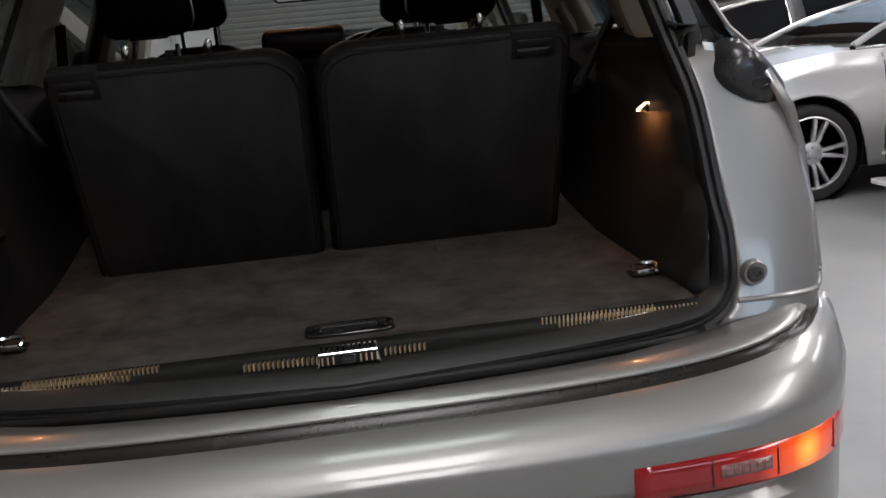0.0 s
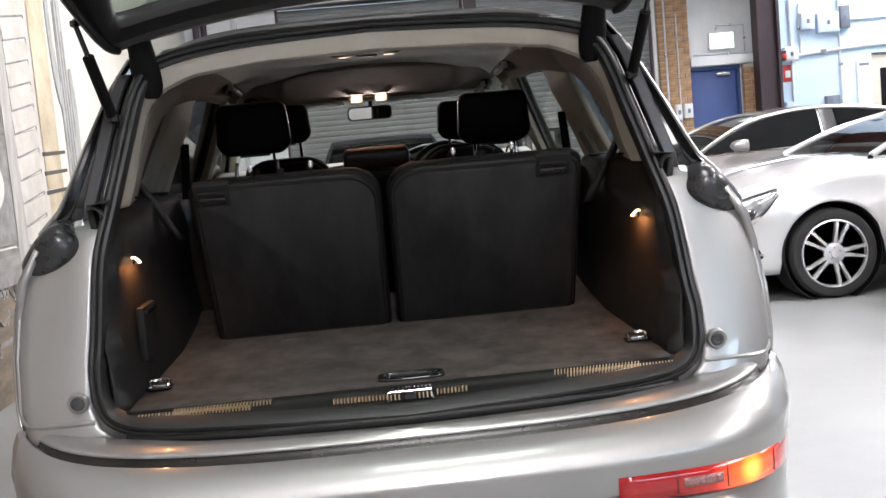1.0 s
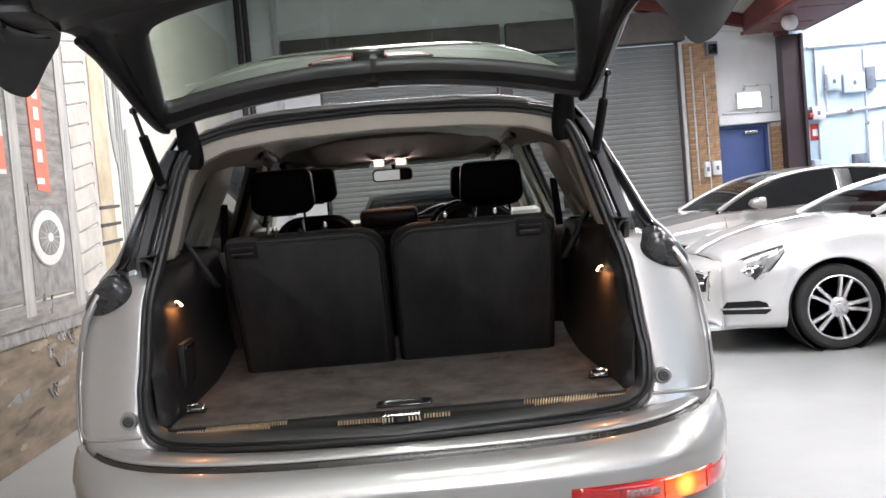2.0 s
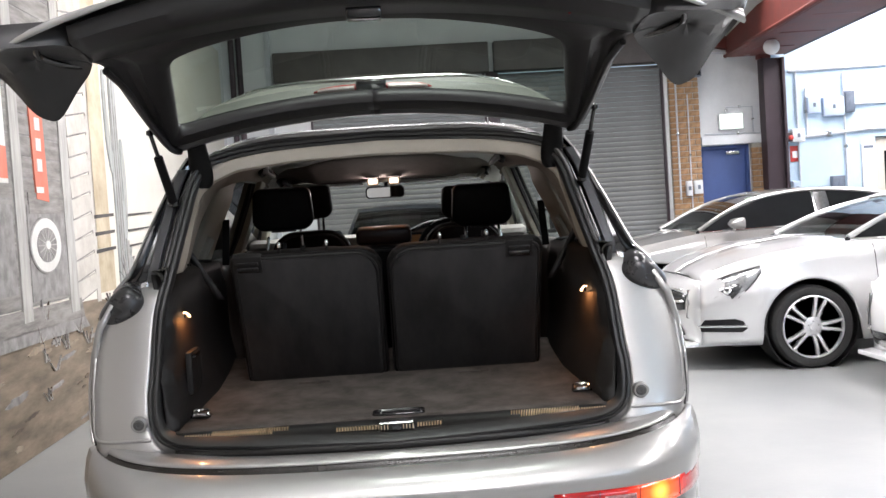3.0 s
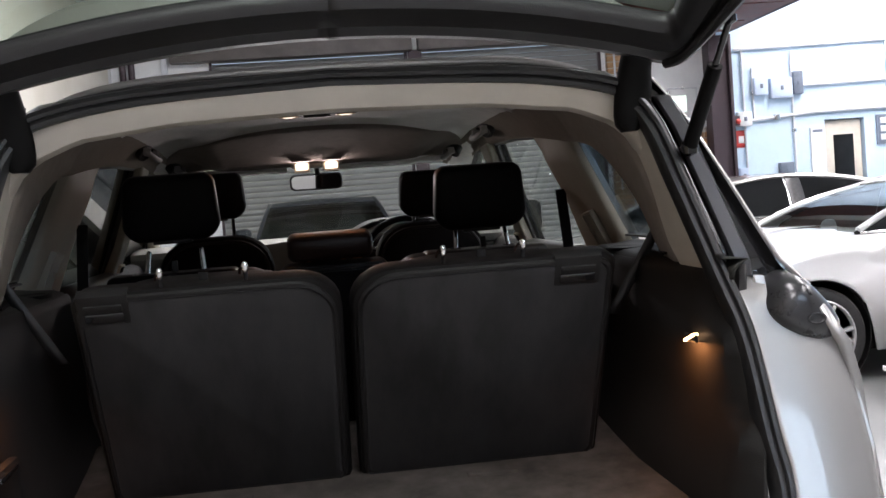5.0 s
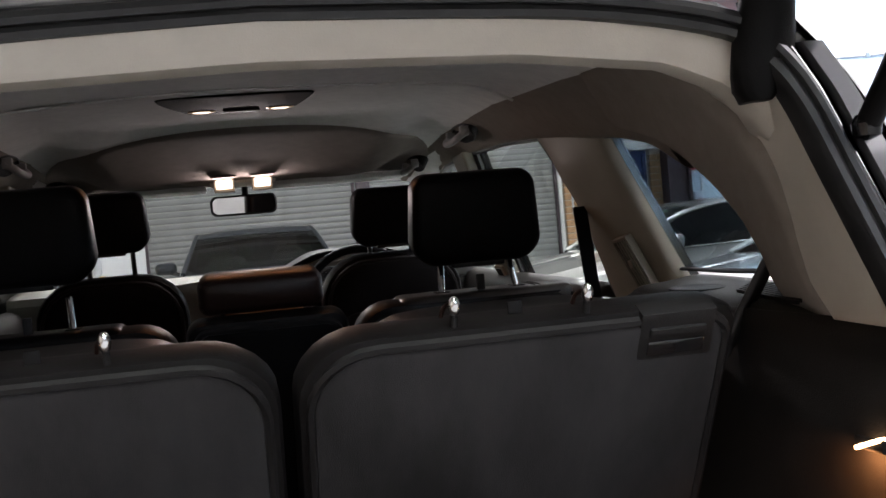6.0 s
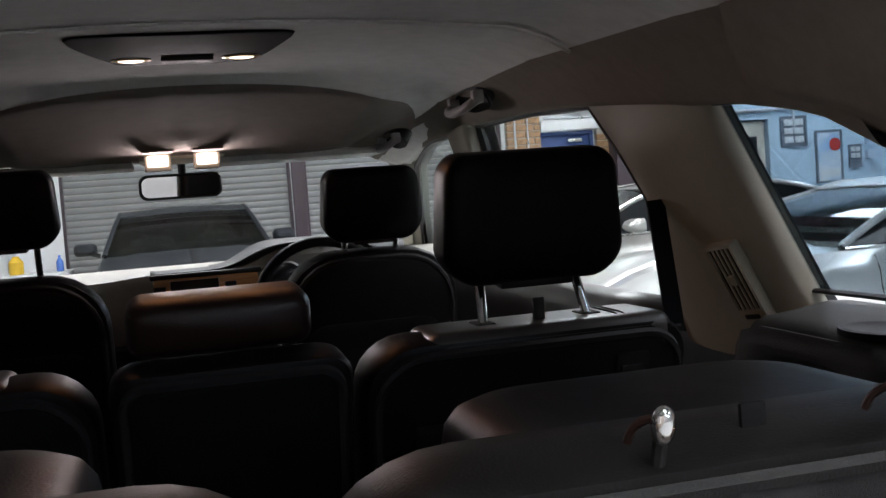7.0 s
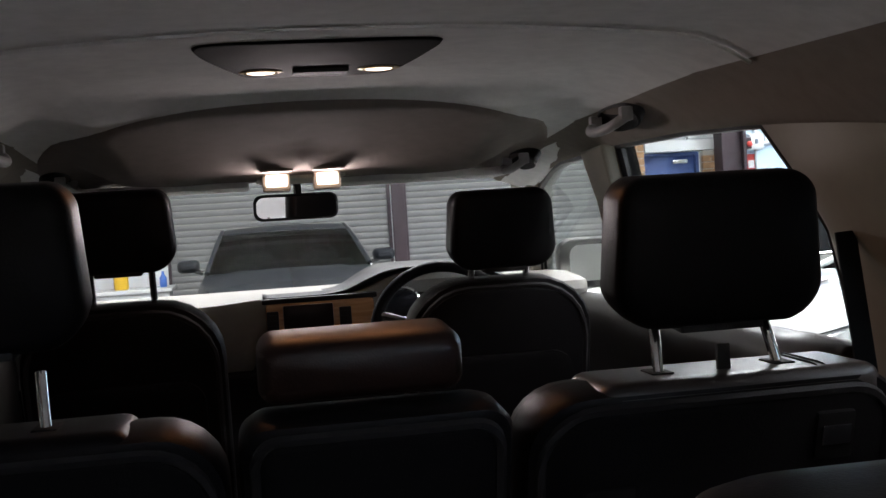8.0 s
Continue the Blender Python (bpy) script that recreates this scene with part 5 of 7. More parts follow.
# mirror, visors, cabin lamps
rm = part("rear_view_mirror", pad(rounded(-0.110, 0.110, -0.034, 0.034, (0.022, 0.022, 0.022, 0.022)), [(-0.012, 0.006), (-0.006, 0.0), (0.012, 0.002), (0.022, 0.012)], Matrix.Translation((-0.004, 2.70, 1.536)) @ Matrix.Rotation(radians(4.6), 4, "Z") @ Matrix.Rotation(radians(2.4), 4, "X")), M["plastic"], suv, "interior rear view mirror")
part("mirror_glass", pad(inset(rounded(-0.110, 0.110, -0.034, 0.034, (0.022, 0.022, 0.022, 0.022)), 0.007), [(-0.010, 0.0), (-0.0135, 0.0)], Matrix.Translation((-0.004, 2.70, 1.536)) @ Matrix.Rotation(radians(4.6), 4, "Z") @ Matrix.Rotation(radians(2.4), 4, "X")), M["mirror"], rm)
part("mirror_stem", btube([(0.004, 2.715, 1.545), (0.004, 2.74, 1.59), (0.004, 2.78, 1.63)], 0.011, 8), M["plastic"], rm)
for x0, x1 in ((-0.56, -0.12), (0.085, 0.53)):
    part("sun_visor", bbox(x0, x1, 2.50, 2.72, 1.582, 1.602, 0.010, m=Matrix.Translation((0, 0, 0.0))), M["headliner"], suv, "folded pale grey sun visor")
oc = part("overhead_console", bbox(-0.105, 0.095, 2.25, 2.50, 1.586, 1.65, 0.016), M["beige"], suv, "beige overhead lamp console")
part("console_slot", bbox(-0.04, 0.035, 2.246, 2.26, 1.612, 1.618, 0.002), M["plastic"], oc)
for x in (-0.060, 0.050):
    hous = part("map_lamp", bbox(x - 0.030, x + 0.030, 2.236, 2.28, 1.562, 1.606, 0.006), M["beige"], oc)
    part("lamp_lens", bbox(x - 0.0235, x + 0.0235, 2.229, 2.24, 1.571, 1.598, 0.005), M["cool_glow"], hous, "glowing white map lamp lens")
    # added lip keeps map lamp light off the front roof slope
    part("added_light_baffle", bbox(x - 0.034, x + 0.034, 2.160, 2.245, 1.601, 1.606, 0.002), M["taupe"], hous)
    lamp("map_lamp_light", look((x, 2.220, 1.583), (x, 1.2, 1.66)), 0.34, (1.0, 0.92, 0.90), 0.045, 0.012)
# rear roof lamp
zc = 1.719
lo = [(p.x, p.y) for p in spline([(x, y, 0) for x, y in ((-0.02, 1.225), (0.10, 1.225), (0.140, 1.245), (0.138, 1.32), (0.115, 1.47), (0.085, 1.525), (0.0, 1.532), (-0.10, 1.525), (-0.13, 1.47), (-0.172, 1.32), (-0.174, 1.245), (-0.134, 1.225), (-0.02, 1.225))], 60)][:-1]
rl = part("roof_lamp", loft(bmesh.new(), [[(x, y, zc - h) for x, y in inset(lo, d)] for h, d in ((-0.02, 0.0), (0.006, 0.0), (0.011, 0.004), (0.012, 0.012))], True, True), M["seat_back"], suv, "black twin roof lamp with lit bulbs")
for x in (-0.090, 0.080):
    # added rim carries the orange glow round the lens in its colour
    part("lamp_rim", blathe([(0.031, -0.004), (0.031, 0.001), (0.025, 0.0025), (0.021, 0.0)], 26, Matrix.Translation((x, 1.455, zc - 0.012)) @ Matrix.Rotation(math.pi, 4, "X") @ Matrix.Diagonal((1, 0.75, 1, 1))), M["lamp_tinted_steel"], rl, "reflector rim, the lamp's warm glow put into its colour")
    part("lamp_lens", blathe([(0.020, 0.0), (0.020, 0.002), (0.015, 0.003), (0.002, 0.0035)], 22, Matrix.Translation((x, 1.455, zc - 0.012)) @ Matrix.Rotation(math.pi, 4, "X") @ Matrix.Diagonal((1, 0.75, 1, 1))), M["cool_glow"], rl, "glowing round lens")
    lamp("roof_lamp_light", look((x, 1.455, zc - 0.022), (x * 1.5, 1.40, 0.9)), 0.18, (1.0, 0.42, 0.16), 0.04, 0.03)
part("lamp_switch", bbox(-0.045, 0.035, 1.44, 1.47, zc - 0.017, zc - 0.011, 0.002), M["plastic"], rl)


def wing_mirror(s):
    h = part("door_mirror", pad(rounded(-0.11, 0.11, -0.075, 0.075, (0.04, 0.04, 0.04, 0.04)), [(-0.03, 0.0), (-0.02, -0.006), (0.03, 0.0), (0.08, 0.03), (0.10, 0.06)], Matrix.Translation((s * 0.945, 3.2, 1.312))), M["plastic"], suv, "dark door mirror")
    part("mirror_glass", pad(rounded(-0.090, 0.090, -0.058, 0.058, (0.033, 0.033, 0.033, 0.033)), [(-0.032, 0.0), (-0.036, 0.0)], Matrix.Translation((s * 0.945, 3.2, 1.312)) @ Matrix.Rotation(s * radians(8), 4, "Z")), M["mirror"], h)
    part("mirror_arm", btube([(s * 0.90, 3.23, 1.25), (s * 0.84, 3.24, 1.19)], 0.025, 8), M["plastic"], h)


mirrored(wing_mirror)

# ---- open tailgate ----
TH, TA = Vector((0, 0.22, 1.655)), radians(14)
TD, TN = Vector((0, -math.cos(TA), math.sin(TA))), Vector((0, math.sin(TA), math.cos(TA)))


def tg(x, s, n):
    """A point of the tailgate: across, along from the hinge, outwards."""
    return TH + Vector((x, 0, 0)) + TD * s + TN * n


def crown(x):
    return 0.085 - 0.20 * x * x


GL = [(0, 0.160), (0.30, 0.158), (0.52, 0.150), (0.600, 0.148), (0.620, 0.165), (0.612, 0.22), (0.580, 0.42), (0.552, 0.60), (0.530, 0.675), (0.475, 0.715), (0.36, 0.738), (0.18, 0.758), (0, 0.765)]
OT = [(0, 0.010), (0.30, 0.010), (0.55, 0.008), (0.655, 0.004), (0.682, 0.06), (0.690, 0.20), (0.692, 0.42), (0.690, 0.64), (0.694, 0.80), (0.74, 0.90), (0.66, 1.00), (0.36, 1.06), (0, 1.07)]
NG = 97


def sym(pts, n):
    c = spline([(x, y, 0) for x, y in pts], n)
    return c + [Vector((-p.x, p.y, 0)) for p in c[-2:0:-1]]


gl, ot = sym(GL, NG), sym(OT, NG)
rows = []
for g, o in zip(gl, ot):
    r = []
    for t, dn in ((0.0, 0.040), (0.0, 0.014), (0.06, 0.002), (0.25, -0.004), (0.45, -0.006), (0.55, 0.006), (0.68, 0.008), (0.78, -0.004), (0.93, 0.0), (1.0, 0.012), (1.02, 0.045)):
        x, sl = mix(g.x, o.x, t), mix(g.y, o.y, t)
        r.append(tg(x, sl, crown(x) + dn))
    rows.append(r)
rows.append(rows[0])
gate = part("tailgate", loft(bmesh.new(), rows), M["tg_trim"], suv, "raised tailgate, black lining round a tinted window", thick=0.006)
# glass
bm = bmesh.new()
rows = [[tg(g.x * k / 8, mix(0.43, g.y, k / 8), crown(g.x * k / 8) + 0.036) for k in range(9)] for g in gl]
rows.append(rows[0])
gw = part("tailgate_glass", loft(bm, rows), M["tint"], gate, "green tinted tailgate window")
gw.visible_shadow = False
# outer skin past the glass, and trailing panel
rows = []
for k in range(45):
    x = mix(-0.93, 0.93, k / 44)
    e = abs(x) / 0.93
    rows.append([tg(x, mix(0.80, 0.86, e ** 4), crown(x) * (1 - 0.25 * e) + 0.05), tg(x, 0.95, crown(x) + 0.06), tg(x, 1.06 - 0.05 * e ** 2, crown(x) + 0.045), tg(x, 1.12 - 0.10 * e ** 3, crown(x) + 0.01)])
part("tailgate_skin", loft(bmesh.new(), rows), M["paint"], gate, thick=0.01)
rows = []
for k in range(45):
    x = mix(-0.70, 0.70, k / 44)
    e = abs(x) / 0.70
    rows.append([tg(x, 0.84 + 0.02 * e, crown(x) - 0.004), tg(x, 0.95, crown(x) - 0.02), tg(x, 1.05 - 0.03 * e, crown(x) - 0.018), tg(x, 1.10 - 0.06 * e, crown(x) + 0.008)])
part("lower_lining", loft(bmesh.new(), rows), M["tg_trim"], gate, thick=0.008)
part("tailgate_latch", bbox(-0.045, 0.045, -0.03, 0.03, -0.02, 0.015, 0.006, m=Matrix.Translation(tg(0, 0.885, 0.062))), M["gloss_black"], gate)
part("courtesy_lamp", bbox(-0.016, 0.016, -0.008, 0.008, -0.004, 0.004, 0.002, m=Matrix.Translation(tg(0.53, 0.93, 0.010))), M["red_lens"], gate, "small red courtesy lamp")


def flank(s):
    # corner panel that wraps over the shoulder when shut
    out = [(0.685, 0.88), (0.715, 0.815), (0.775, 0.735), (0.835, 0.668), (0.865, 0.672), (0.905, 0.715), (0.945, 0.79), (0.958, 0.88), (0.945, 0.98), (0.90, 1.05), (0.80, 1.04), (0.70, 1.0)]
    c = [Vector((p.x, p.y, 0)) for p in spline([(x, y, 0) for x, y in out + out[:1]], 72)]
    mid = Vector((0.82, 0.90, 0))

    def low(p):
        tip = math.exp(-((p.x - 0.84) / 0.075) ** 2) * smooth01(0.90, 0.68, p.y)
        return crown(p.x) * 0.4 - 0.025 - 0.045 * tip + 0.055 * smooth01(0.88, 0.96, p.x)
    rows = []
    for p in c:
        r = []
        for t in (0.0, 0.25, 0.5, 0.75, 0.92, 1.0):
            q = mid + (p - mid) * t
            r.append(tg(s * q.x, q.y, low(q) + 0.03 * (1 - t) ** 0.5 - 0.01))
        q = mid + (p - mid) * 1.01
        r.append(tg(s * q.x, q.y, low(p) + 0.004))
        r.append(tg(s * q.x, q.y, low(p) + 0.05))
        rows.append(r)
    f = part("side_flap", loft(bmesh.new(), rows), M["tg_trim"], gate, "black lined corner flap of the tailgate", thick=0.004)
    part("flap_edge", btube([tg(s * p.x * 1.004, p.y, low(p) + 0.008) for p in c[20:52]], 0.005, 6), M["paint"], f, "bright painted flap edge")
    part("lining_ridge", btube(spline([tg(s * 0.71, 0.835, -0.022), tg(s * 0.76, 0.87, -0.030), tg(s * 0.80, 0.93, -0.03), tg(s * 0.79, 0.99, -0.02)], 16), 0.009, 8), M["gloss_black"], f)
    part("lining_ridge", btube(spline([tg(s * 0.645, 0.03, -0.005), tg(s * 0.662, 0.10, -0.014), tg(s * 0.668, 0.35, -0.016), tg(s * 0.665, 0.62, -0.014), tg(s * 0.68, 0.78, -0.016)], 24), 0.010, 8), M["tg_trim"], gate)
    # gas strut
    lo, hi = Vector((s * 0.676, 0.176, 1.490)), Vector((s * 0.697, -0.005, 1.708))
    st = part("gas_strut", btube([lo, mix(lo, hi, 0.66)], 0.0145, 12), M["matt_black"], gate, "black gas strut")
    part("strut_rod", btube([mix(lo, hi, 0.66), hi], 0.0065, 10), M["gloss_black"], st)
    part("strut_end", blathe([(0.002, -0.016), (0.016, -0.01), (0.018, 0.004), (0.012, 0.014), (0.002, 0.016)], 16, Matrix.Translation(lo)), M["gloss_black"], st)
    part("strut_end", blathe([(0.002, -0.012), (0.012, -0.006), (0.012, 0.006), (0.002, 0.012)], 16, Matrix.Translation(hi)), M["gloss_black"], st)
    # hinge cover
    pts = spline([(s * 0.598, 0.185, 1.705), (s * 0.597, 0.222, 1.672), (s * 0.594, 0.236, 1.63), (s * 0.590, 0.244, 1.580), (s * 0.586, 0.258, 1.535)], 12)
    rows = [[p + Vector((0.038 * w * math.cos(a), 0.024 * math.sin(a) * (1 if math.sin(a) < 0 else 1.6), 0.0)) for a in (2 * math.pi * j / 14 for j in range(14))] for p, w in zip(pts, (0.8, 0.85, 0.85, 0.85, 0.88, 0.92, 0.98, 1.0, 1.0, 0.95, 0.8, 0.4))]
    part("hinge_cover", loft(bmesh.new(), rows, True, True), M["matt_black"], gate, "black rubber hinge cover")


mirrored(flank)
# spoiler blade with the high brake lamp, seen through the glass
rows = []
for k in range(45):
    x = mix(-0.615, 0.615, k / 44)
    e = abs(x) / 0.615
    tip = Vector((x, 0.195 - 0.02 * e ** 2, 1.862 - 0.128 * e ** 4))
    base = tg(x, 0.085, crown(x) + 0.045)
    back = base + Vector((0, 0.06, 0.0))
    rows.append([base, mix(base, tip, 0.55) + Vector((0, -0.004, 0)), tip + Vector((0, -0.006, -0.002)), tip + Vector((0, 0.008, 0.003)), mix(back, tip, 0.5) + Vector((0, 0.03, 0.0)), back])
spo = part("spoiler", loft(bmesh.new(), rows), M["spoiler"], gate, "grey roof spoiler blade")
# the pale strips paint white glints onto the red lens
for x0, x1, material, name, label in ((-0.195, 0.195, "red_lens", "brake_lamp", "high level red brake lamp"), (-0.182, -0.06, "glint_lens", "lamp_glint", ""), (0.05, 0.182, "glint_lens", "lamp_glint", "")):
    rows = []
    for k in range(17):
        x = mix(x0, x1, k / 16)
        zz = 1.855 - 0.128 * (abs(x) / 0.615) ** 4
        d = 0.0 if name == "brake_lamp" else 0.004
        hgt = 0.020 if name == "brake_lamp" else 0.015
        t = abs(x) / 0.195
        hgt *= math.sqrt(max(0.02, 1 - t ** 3))
        rows.append([(x, 0.176 - d, zz - 0.030), (x, 0.174 - d, zz - 0.030 + hgt)])
    part(name, loft(bmesh.new(), rows), M[material], spo, label, thick=0.006)
part("lamp_bracket", bbox(-0.055, 0.045, 0.155, 0.178, 1.815, 1.858, 0.005), M["gloss_black"], spo, "black camera block in the brake lamp")
rows = []
for k in range(33):
    x = mix(-0.42, 0.42, k / 32)
    zz = 1.866 - 0.128 * (abs(x) / 0.615) ** 4
    rows.append([(x, 0.182, zz - 0.008), (x, 0.186, zz + 0.001), (x, 0.20, zz + 0.004)])
part("spoiler_edge", loft(bmesh.new(), rows), M["chrome"], spo, "bright lip along the spoiler", thick=0.002)


# ---- hall: shutters, door, pier, column, fittings ----
def shutter(name, x0, x1):
    t = thing(name, "closed grey steel roller shutter with narrow slats", "roller shutter", "structure", "roller shutters")
    prof = [(0.0, 0.0), (-0.006, 0.012), (-0.008, 0.030), (-0.007, 0.050), (-0.003, 0.066), (0.001, 0.073), (0.008, 0.073), (0.008, 0.0)]
    me = None
    n = int(SHT / 0.075)
    for k in range(n):
        z = 0.02 + k * 0.075
        if me is None:
            o = part("slat", loft(bmesh.new(), [[(x, WY + 0.10 + y, zz) for y, zz in prof] for x in (x0 + 0.03, x1 - 0.03)], True, True), M["shutter"], t, sharp=60)
            me = o.data
        else:
            o = new("slat", me)
            o.parent = t
        o.location = (0, 0, z)
    for x in (x0, x1):
        part("guide_rail", bbox(x - 0.035, x + 0.035, WY + 0.04, WY + 0.16, 0, SHT, 0.006), M["maroon"], t)
    part("shutter_box", bbox(min(x0, x0 - 0.03 if x0 > 0 else -1.6), x1 + 0.05, WY - 0.22, WY - 0.002, SHT - 0.02, SHT + 0.42, 0.02), M["drum"], t, "dark shutter drum box")
    return t


shutter("roller_shutter_1", *SH1)
shutter("roller_shutter_2", *SH2)
tagged(part("shutter_post", bbox(SH1[1] + 0.005, SH2[0] - 0.005, WY - 0.06, WY - 0.003, 0, SHT, 0.008), M["maroon"]), "dull maroon steel post between two shutters", "post", kind="structure")

door = thing("door_1", "closed blue painted steel door with a closer", "door", "structure")
leaf = part("door_leaf", bbox(4.70, 5.36, WY + 0.05, WY + 0.10, 0.01, 2.08, 0.004), M["blue_door"], door)
part("door_frame", box(box(bbox(4.66, 4.70, WY - 0.01, WY + 0.14, 0, 2.12), 5.36, 5.40, WY - 0.01, WY + 0.14, 0, 2.12), 4.70, 5.36, WY - 0.01, WY + 0.14, 2.08, 2.12), M["blue_door"], door, smooth=False)
part("door_closer", bbox(5.06, 5.26, WY + 0.0, WY + 0.05, 1.98, 2.03, 0.008), M["steel"], leaf, "grey door closer")
part("door_handle", btube([(4.80, WY + 0.05, 1.0), (4.80, WY - 0.01, 1.0), (4.92, WY - 0.01, 1.0)], 0.011, 8), M["steel"], leaf)
part("door_backing", bbox(4.66, 5.40, WY + 0.2, WY + 0.24, 0, 2.12), M["wall_white"], door, smooth=False)
side_door = thing("door_2", "cream half-glazed door in the blue wall", "door", "structure")
part("door_leaf", bbox(7.38, 7.92, WY + 0.06, WY + 0.11, 0.0, 2.10, 0.004), M["beige"], side_door)
part("door_pane", bbox(7.50, 7.80, WY + 0.05, WY + 0.062, 1.25, 1.9, 0.004), M["dark_glass"], side_door)
part("door_backing", bbox(7.35, 7.95, WY + 0.2, WY + 0.24, 0, 2.12), M["wall_white"], side_door, smooth=False)


def brick_pier(name, x0, x1, z1, label):
    t = thing(name, label, "brick pier", "structure")
    part("mortar_core", bbox(x0 + 0.006, x1 - 0.006, WY - 0.105, WY - 0.004, 0, z1), M["mortar"], t, smooth=False)
    cache = {}
    row = 0
    z = 0.004
    while z + 0.076 < z1:
        x = x0 - (0.0 if row % 2 == 0 else 0.12)
        while x < x1 - 0.02:
            a, b = max(x, x0), min(x + 0.23, x1)
            w = round(b - a, 3)
            if w > 0.03:
                if w not in cache:
                    cache[w] = part("brick", bbox(0, w, -0.004, 0.05, 0, 0.076, 0.005, 1), M["brick"], t)
                    o = cache[w]
                else:
                    o = new("brick", cache[w].data)
                    o.parent = t
                o.location = (a, WY - 0.114 + random.uniform(-0.002, 0.002), z)
            x += 0.24
        z += 0.086
        row += 1
    return t


brick_pier("pier_1", SH2[1] + 0.04, 4.65, 3.36, "ochre brick pier beside the shutter")
brick_pier("pier_2", 5.41, 5.62, 2.12, "narrow ochre brick pier beside the blue door")
tagged(part("ledge", bbox(4.66, 5.79, WY - 0.13, WY - 0.004, 2.13, 2.26, 0.008), M["wall_white"]), "white painted lintel above the blue door", "lintel", kind="structure")

col = thing("steel_column", "maroon painted steel column", "column", "structure")
part("flange", bbox(5.56, 5.60, WY - 0.36, WY - 0.12, 0, 3.35), M["maroon"], col, smooth=False)
part("flange", bbox(5.84, 5.88, WY - 0.36, WY - 0.12, 0, 3.35), M["maroon"], col, smooth=False)
part("web", bbox(5.60, 5.84, WY - 0.30, WY - 0.26, 0, 3.35), M["maroon"], col, smooth=False)
part("base_plate", bbox(5.48, 5.96, WY - 0.42, WY - 0.06, 0, 0.02), M["maroon"], col, smooth=False)

bm_pts = [((5.10, WY - 0.1), (5.98, WY - 0.1)), ((4.55, 8.0), (5.45, 8.0)), ((4.05, 4.0), (4.95, 4.0))]
rows = []
for (a, b), zz in zip(bm_pts, (3.42, 3.30, 3.22)):
    rows.append([(a[0], a[1], zz + 0.42), (a[0], a[1], zz + 0.04), (a[0] + 0.03, a[1], zz), (b[0] - 0.03, b[1], zz), (b[0], b[1], zz + 0.04), (b[0], b[1], zz + 0.42)])
raft = thing("red_rafter", "red oxide painted steel roof beam", "beam", "structure")
part("beam_body", loft(bmesh.new(), rows, True, True), M["red_beam"], raft, smooth=False)
part("beam_lip", btube([(a[0] - 0.01, a[1], z + 0.02) for (a, b), z in zip(bm_pts, (3.42, 3.30, 3.22))], 0.03, 8), M["red_beam"], raft)
part("beam_lip", btube([(b[0] + 0.01, b[1], z + 0.02) for (a, b), z in zip(bm_pts, (3.42, 3.30, 3.22))], 0.03, 8), M["maroon"], raft)
for k in range(5):
    y = 11.2 - k * 1.5
    xa = mix(5.98, 4.05 + 0.9, (WY - 0.1 - y) / 8.4)
    part("rivet_plate", bbox(xa - 0.7, xa - 0.15, y, y + 0.10, mix(3.42, 3.22, (WY - y) / 8.4) - 0.012, mix(3.42, 3.22, (WY - y) / 8.4) + 0.02, 0.003), M["red_beam"], raft)
def pitch(x):
    """Underside of the roof slope, rising from the steel column."""
    return 3.38 + 0.235 * (5.72 - x)


tagged(part("sloping_ceiling", loft(bmesh.new(), [[(x, y, pitch(x) + 0.22) for y in (9.75, 11.1, WY - 0.005)] for x in (0.6, 2.0, 3.5, 5.5)]), M["ceiling"], smooth=False, thick=0.03), "pale grey green sloping roof sheet", "ceiling", kind="structure")
rafter = thing("rafter", "dark red painted sloping steel rafter", "beam", "structure")
part("web", loft(bmesh.new(), [[(x, y, pitch(x) + z) for y, z in ((WY - 0.24, 0.0), (WY - 0.10, 0.0), (WY - 0.10, 0.02), (WY - 0.16, 0.03), (WY - 0.16, 0.15), (WY - 0.10, 0.16), (WY - 0.10, 0.18), (WY - 0.24, 0.18), (WY - 0.24, 0.16), (WY - 0.18, 0.15), (WY - 0.18, 0.03), (WY - 0.24, 0.02))] for x in (0.7, 5.58)], True, True), M["red_beam"], rafter, smooth=False)
part("end_plate", bbox(5.55, 5.72, WY - 0.25, WY - 0.08, 3.36, 3.62, 0.004), M["red_beam"], rafter)
cab = thing("cable", "orange cable slung along the red beam", "cable")
part("lead", btube(spline([(4.35, 5.0, 3.62), (4.60, 6.6, 3.66), (4.72, 8.2, 3.68), (5.0, 9.8, 3.72), (5.12, 11.0, 3.74)], 30), 0.018, 6), mat("orange_cable", (0.42, 0.13, 0.05), 0.6, 0, 0.1, 10), cab)
cab = thing("cable", "pale cable looping below the rafter", "cable")
part("lead", btube(spline([(4.30, WY - 0.26, 3.62), (4.6, WY - 0.27, 3.50), (5.0, WY - 0.27, 3.46), (5.4, WY - 0.27, 3.42)], 24), 0.014, 6), M["pipe"], cab)
flood = thing("security_lamp", "small dark flood lamp high on the brick pier", "lamp")
part("housing", bbox(4.50, 4.66, WY - 0.30, WY - 0.16, 3.14, 3.34, 0.012), M["dark_box"], flood)
part("lamp_face", bbox(4.515, 4.645, WY - 0.306, WY - 0.298, 3.16, 3.30, 0.004), M["gloss_black"], flood)
part("bracket", bbox(4.55, 4.61, WY - 0.17, WY - 0.113, 3.20, 3.36, 0.004), M["steel"], flood)
spk = thing("wall_lamp", "round white flood lamp on the beam", "lamp")
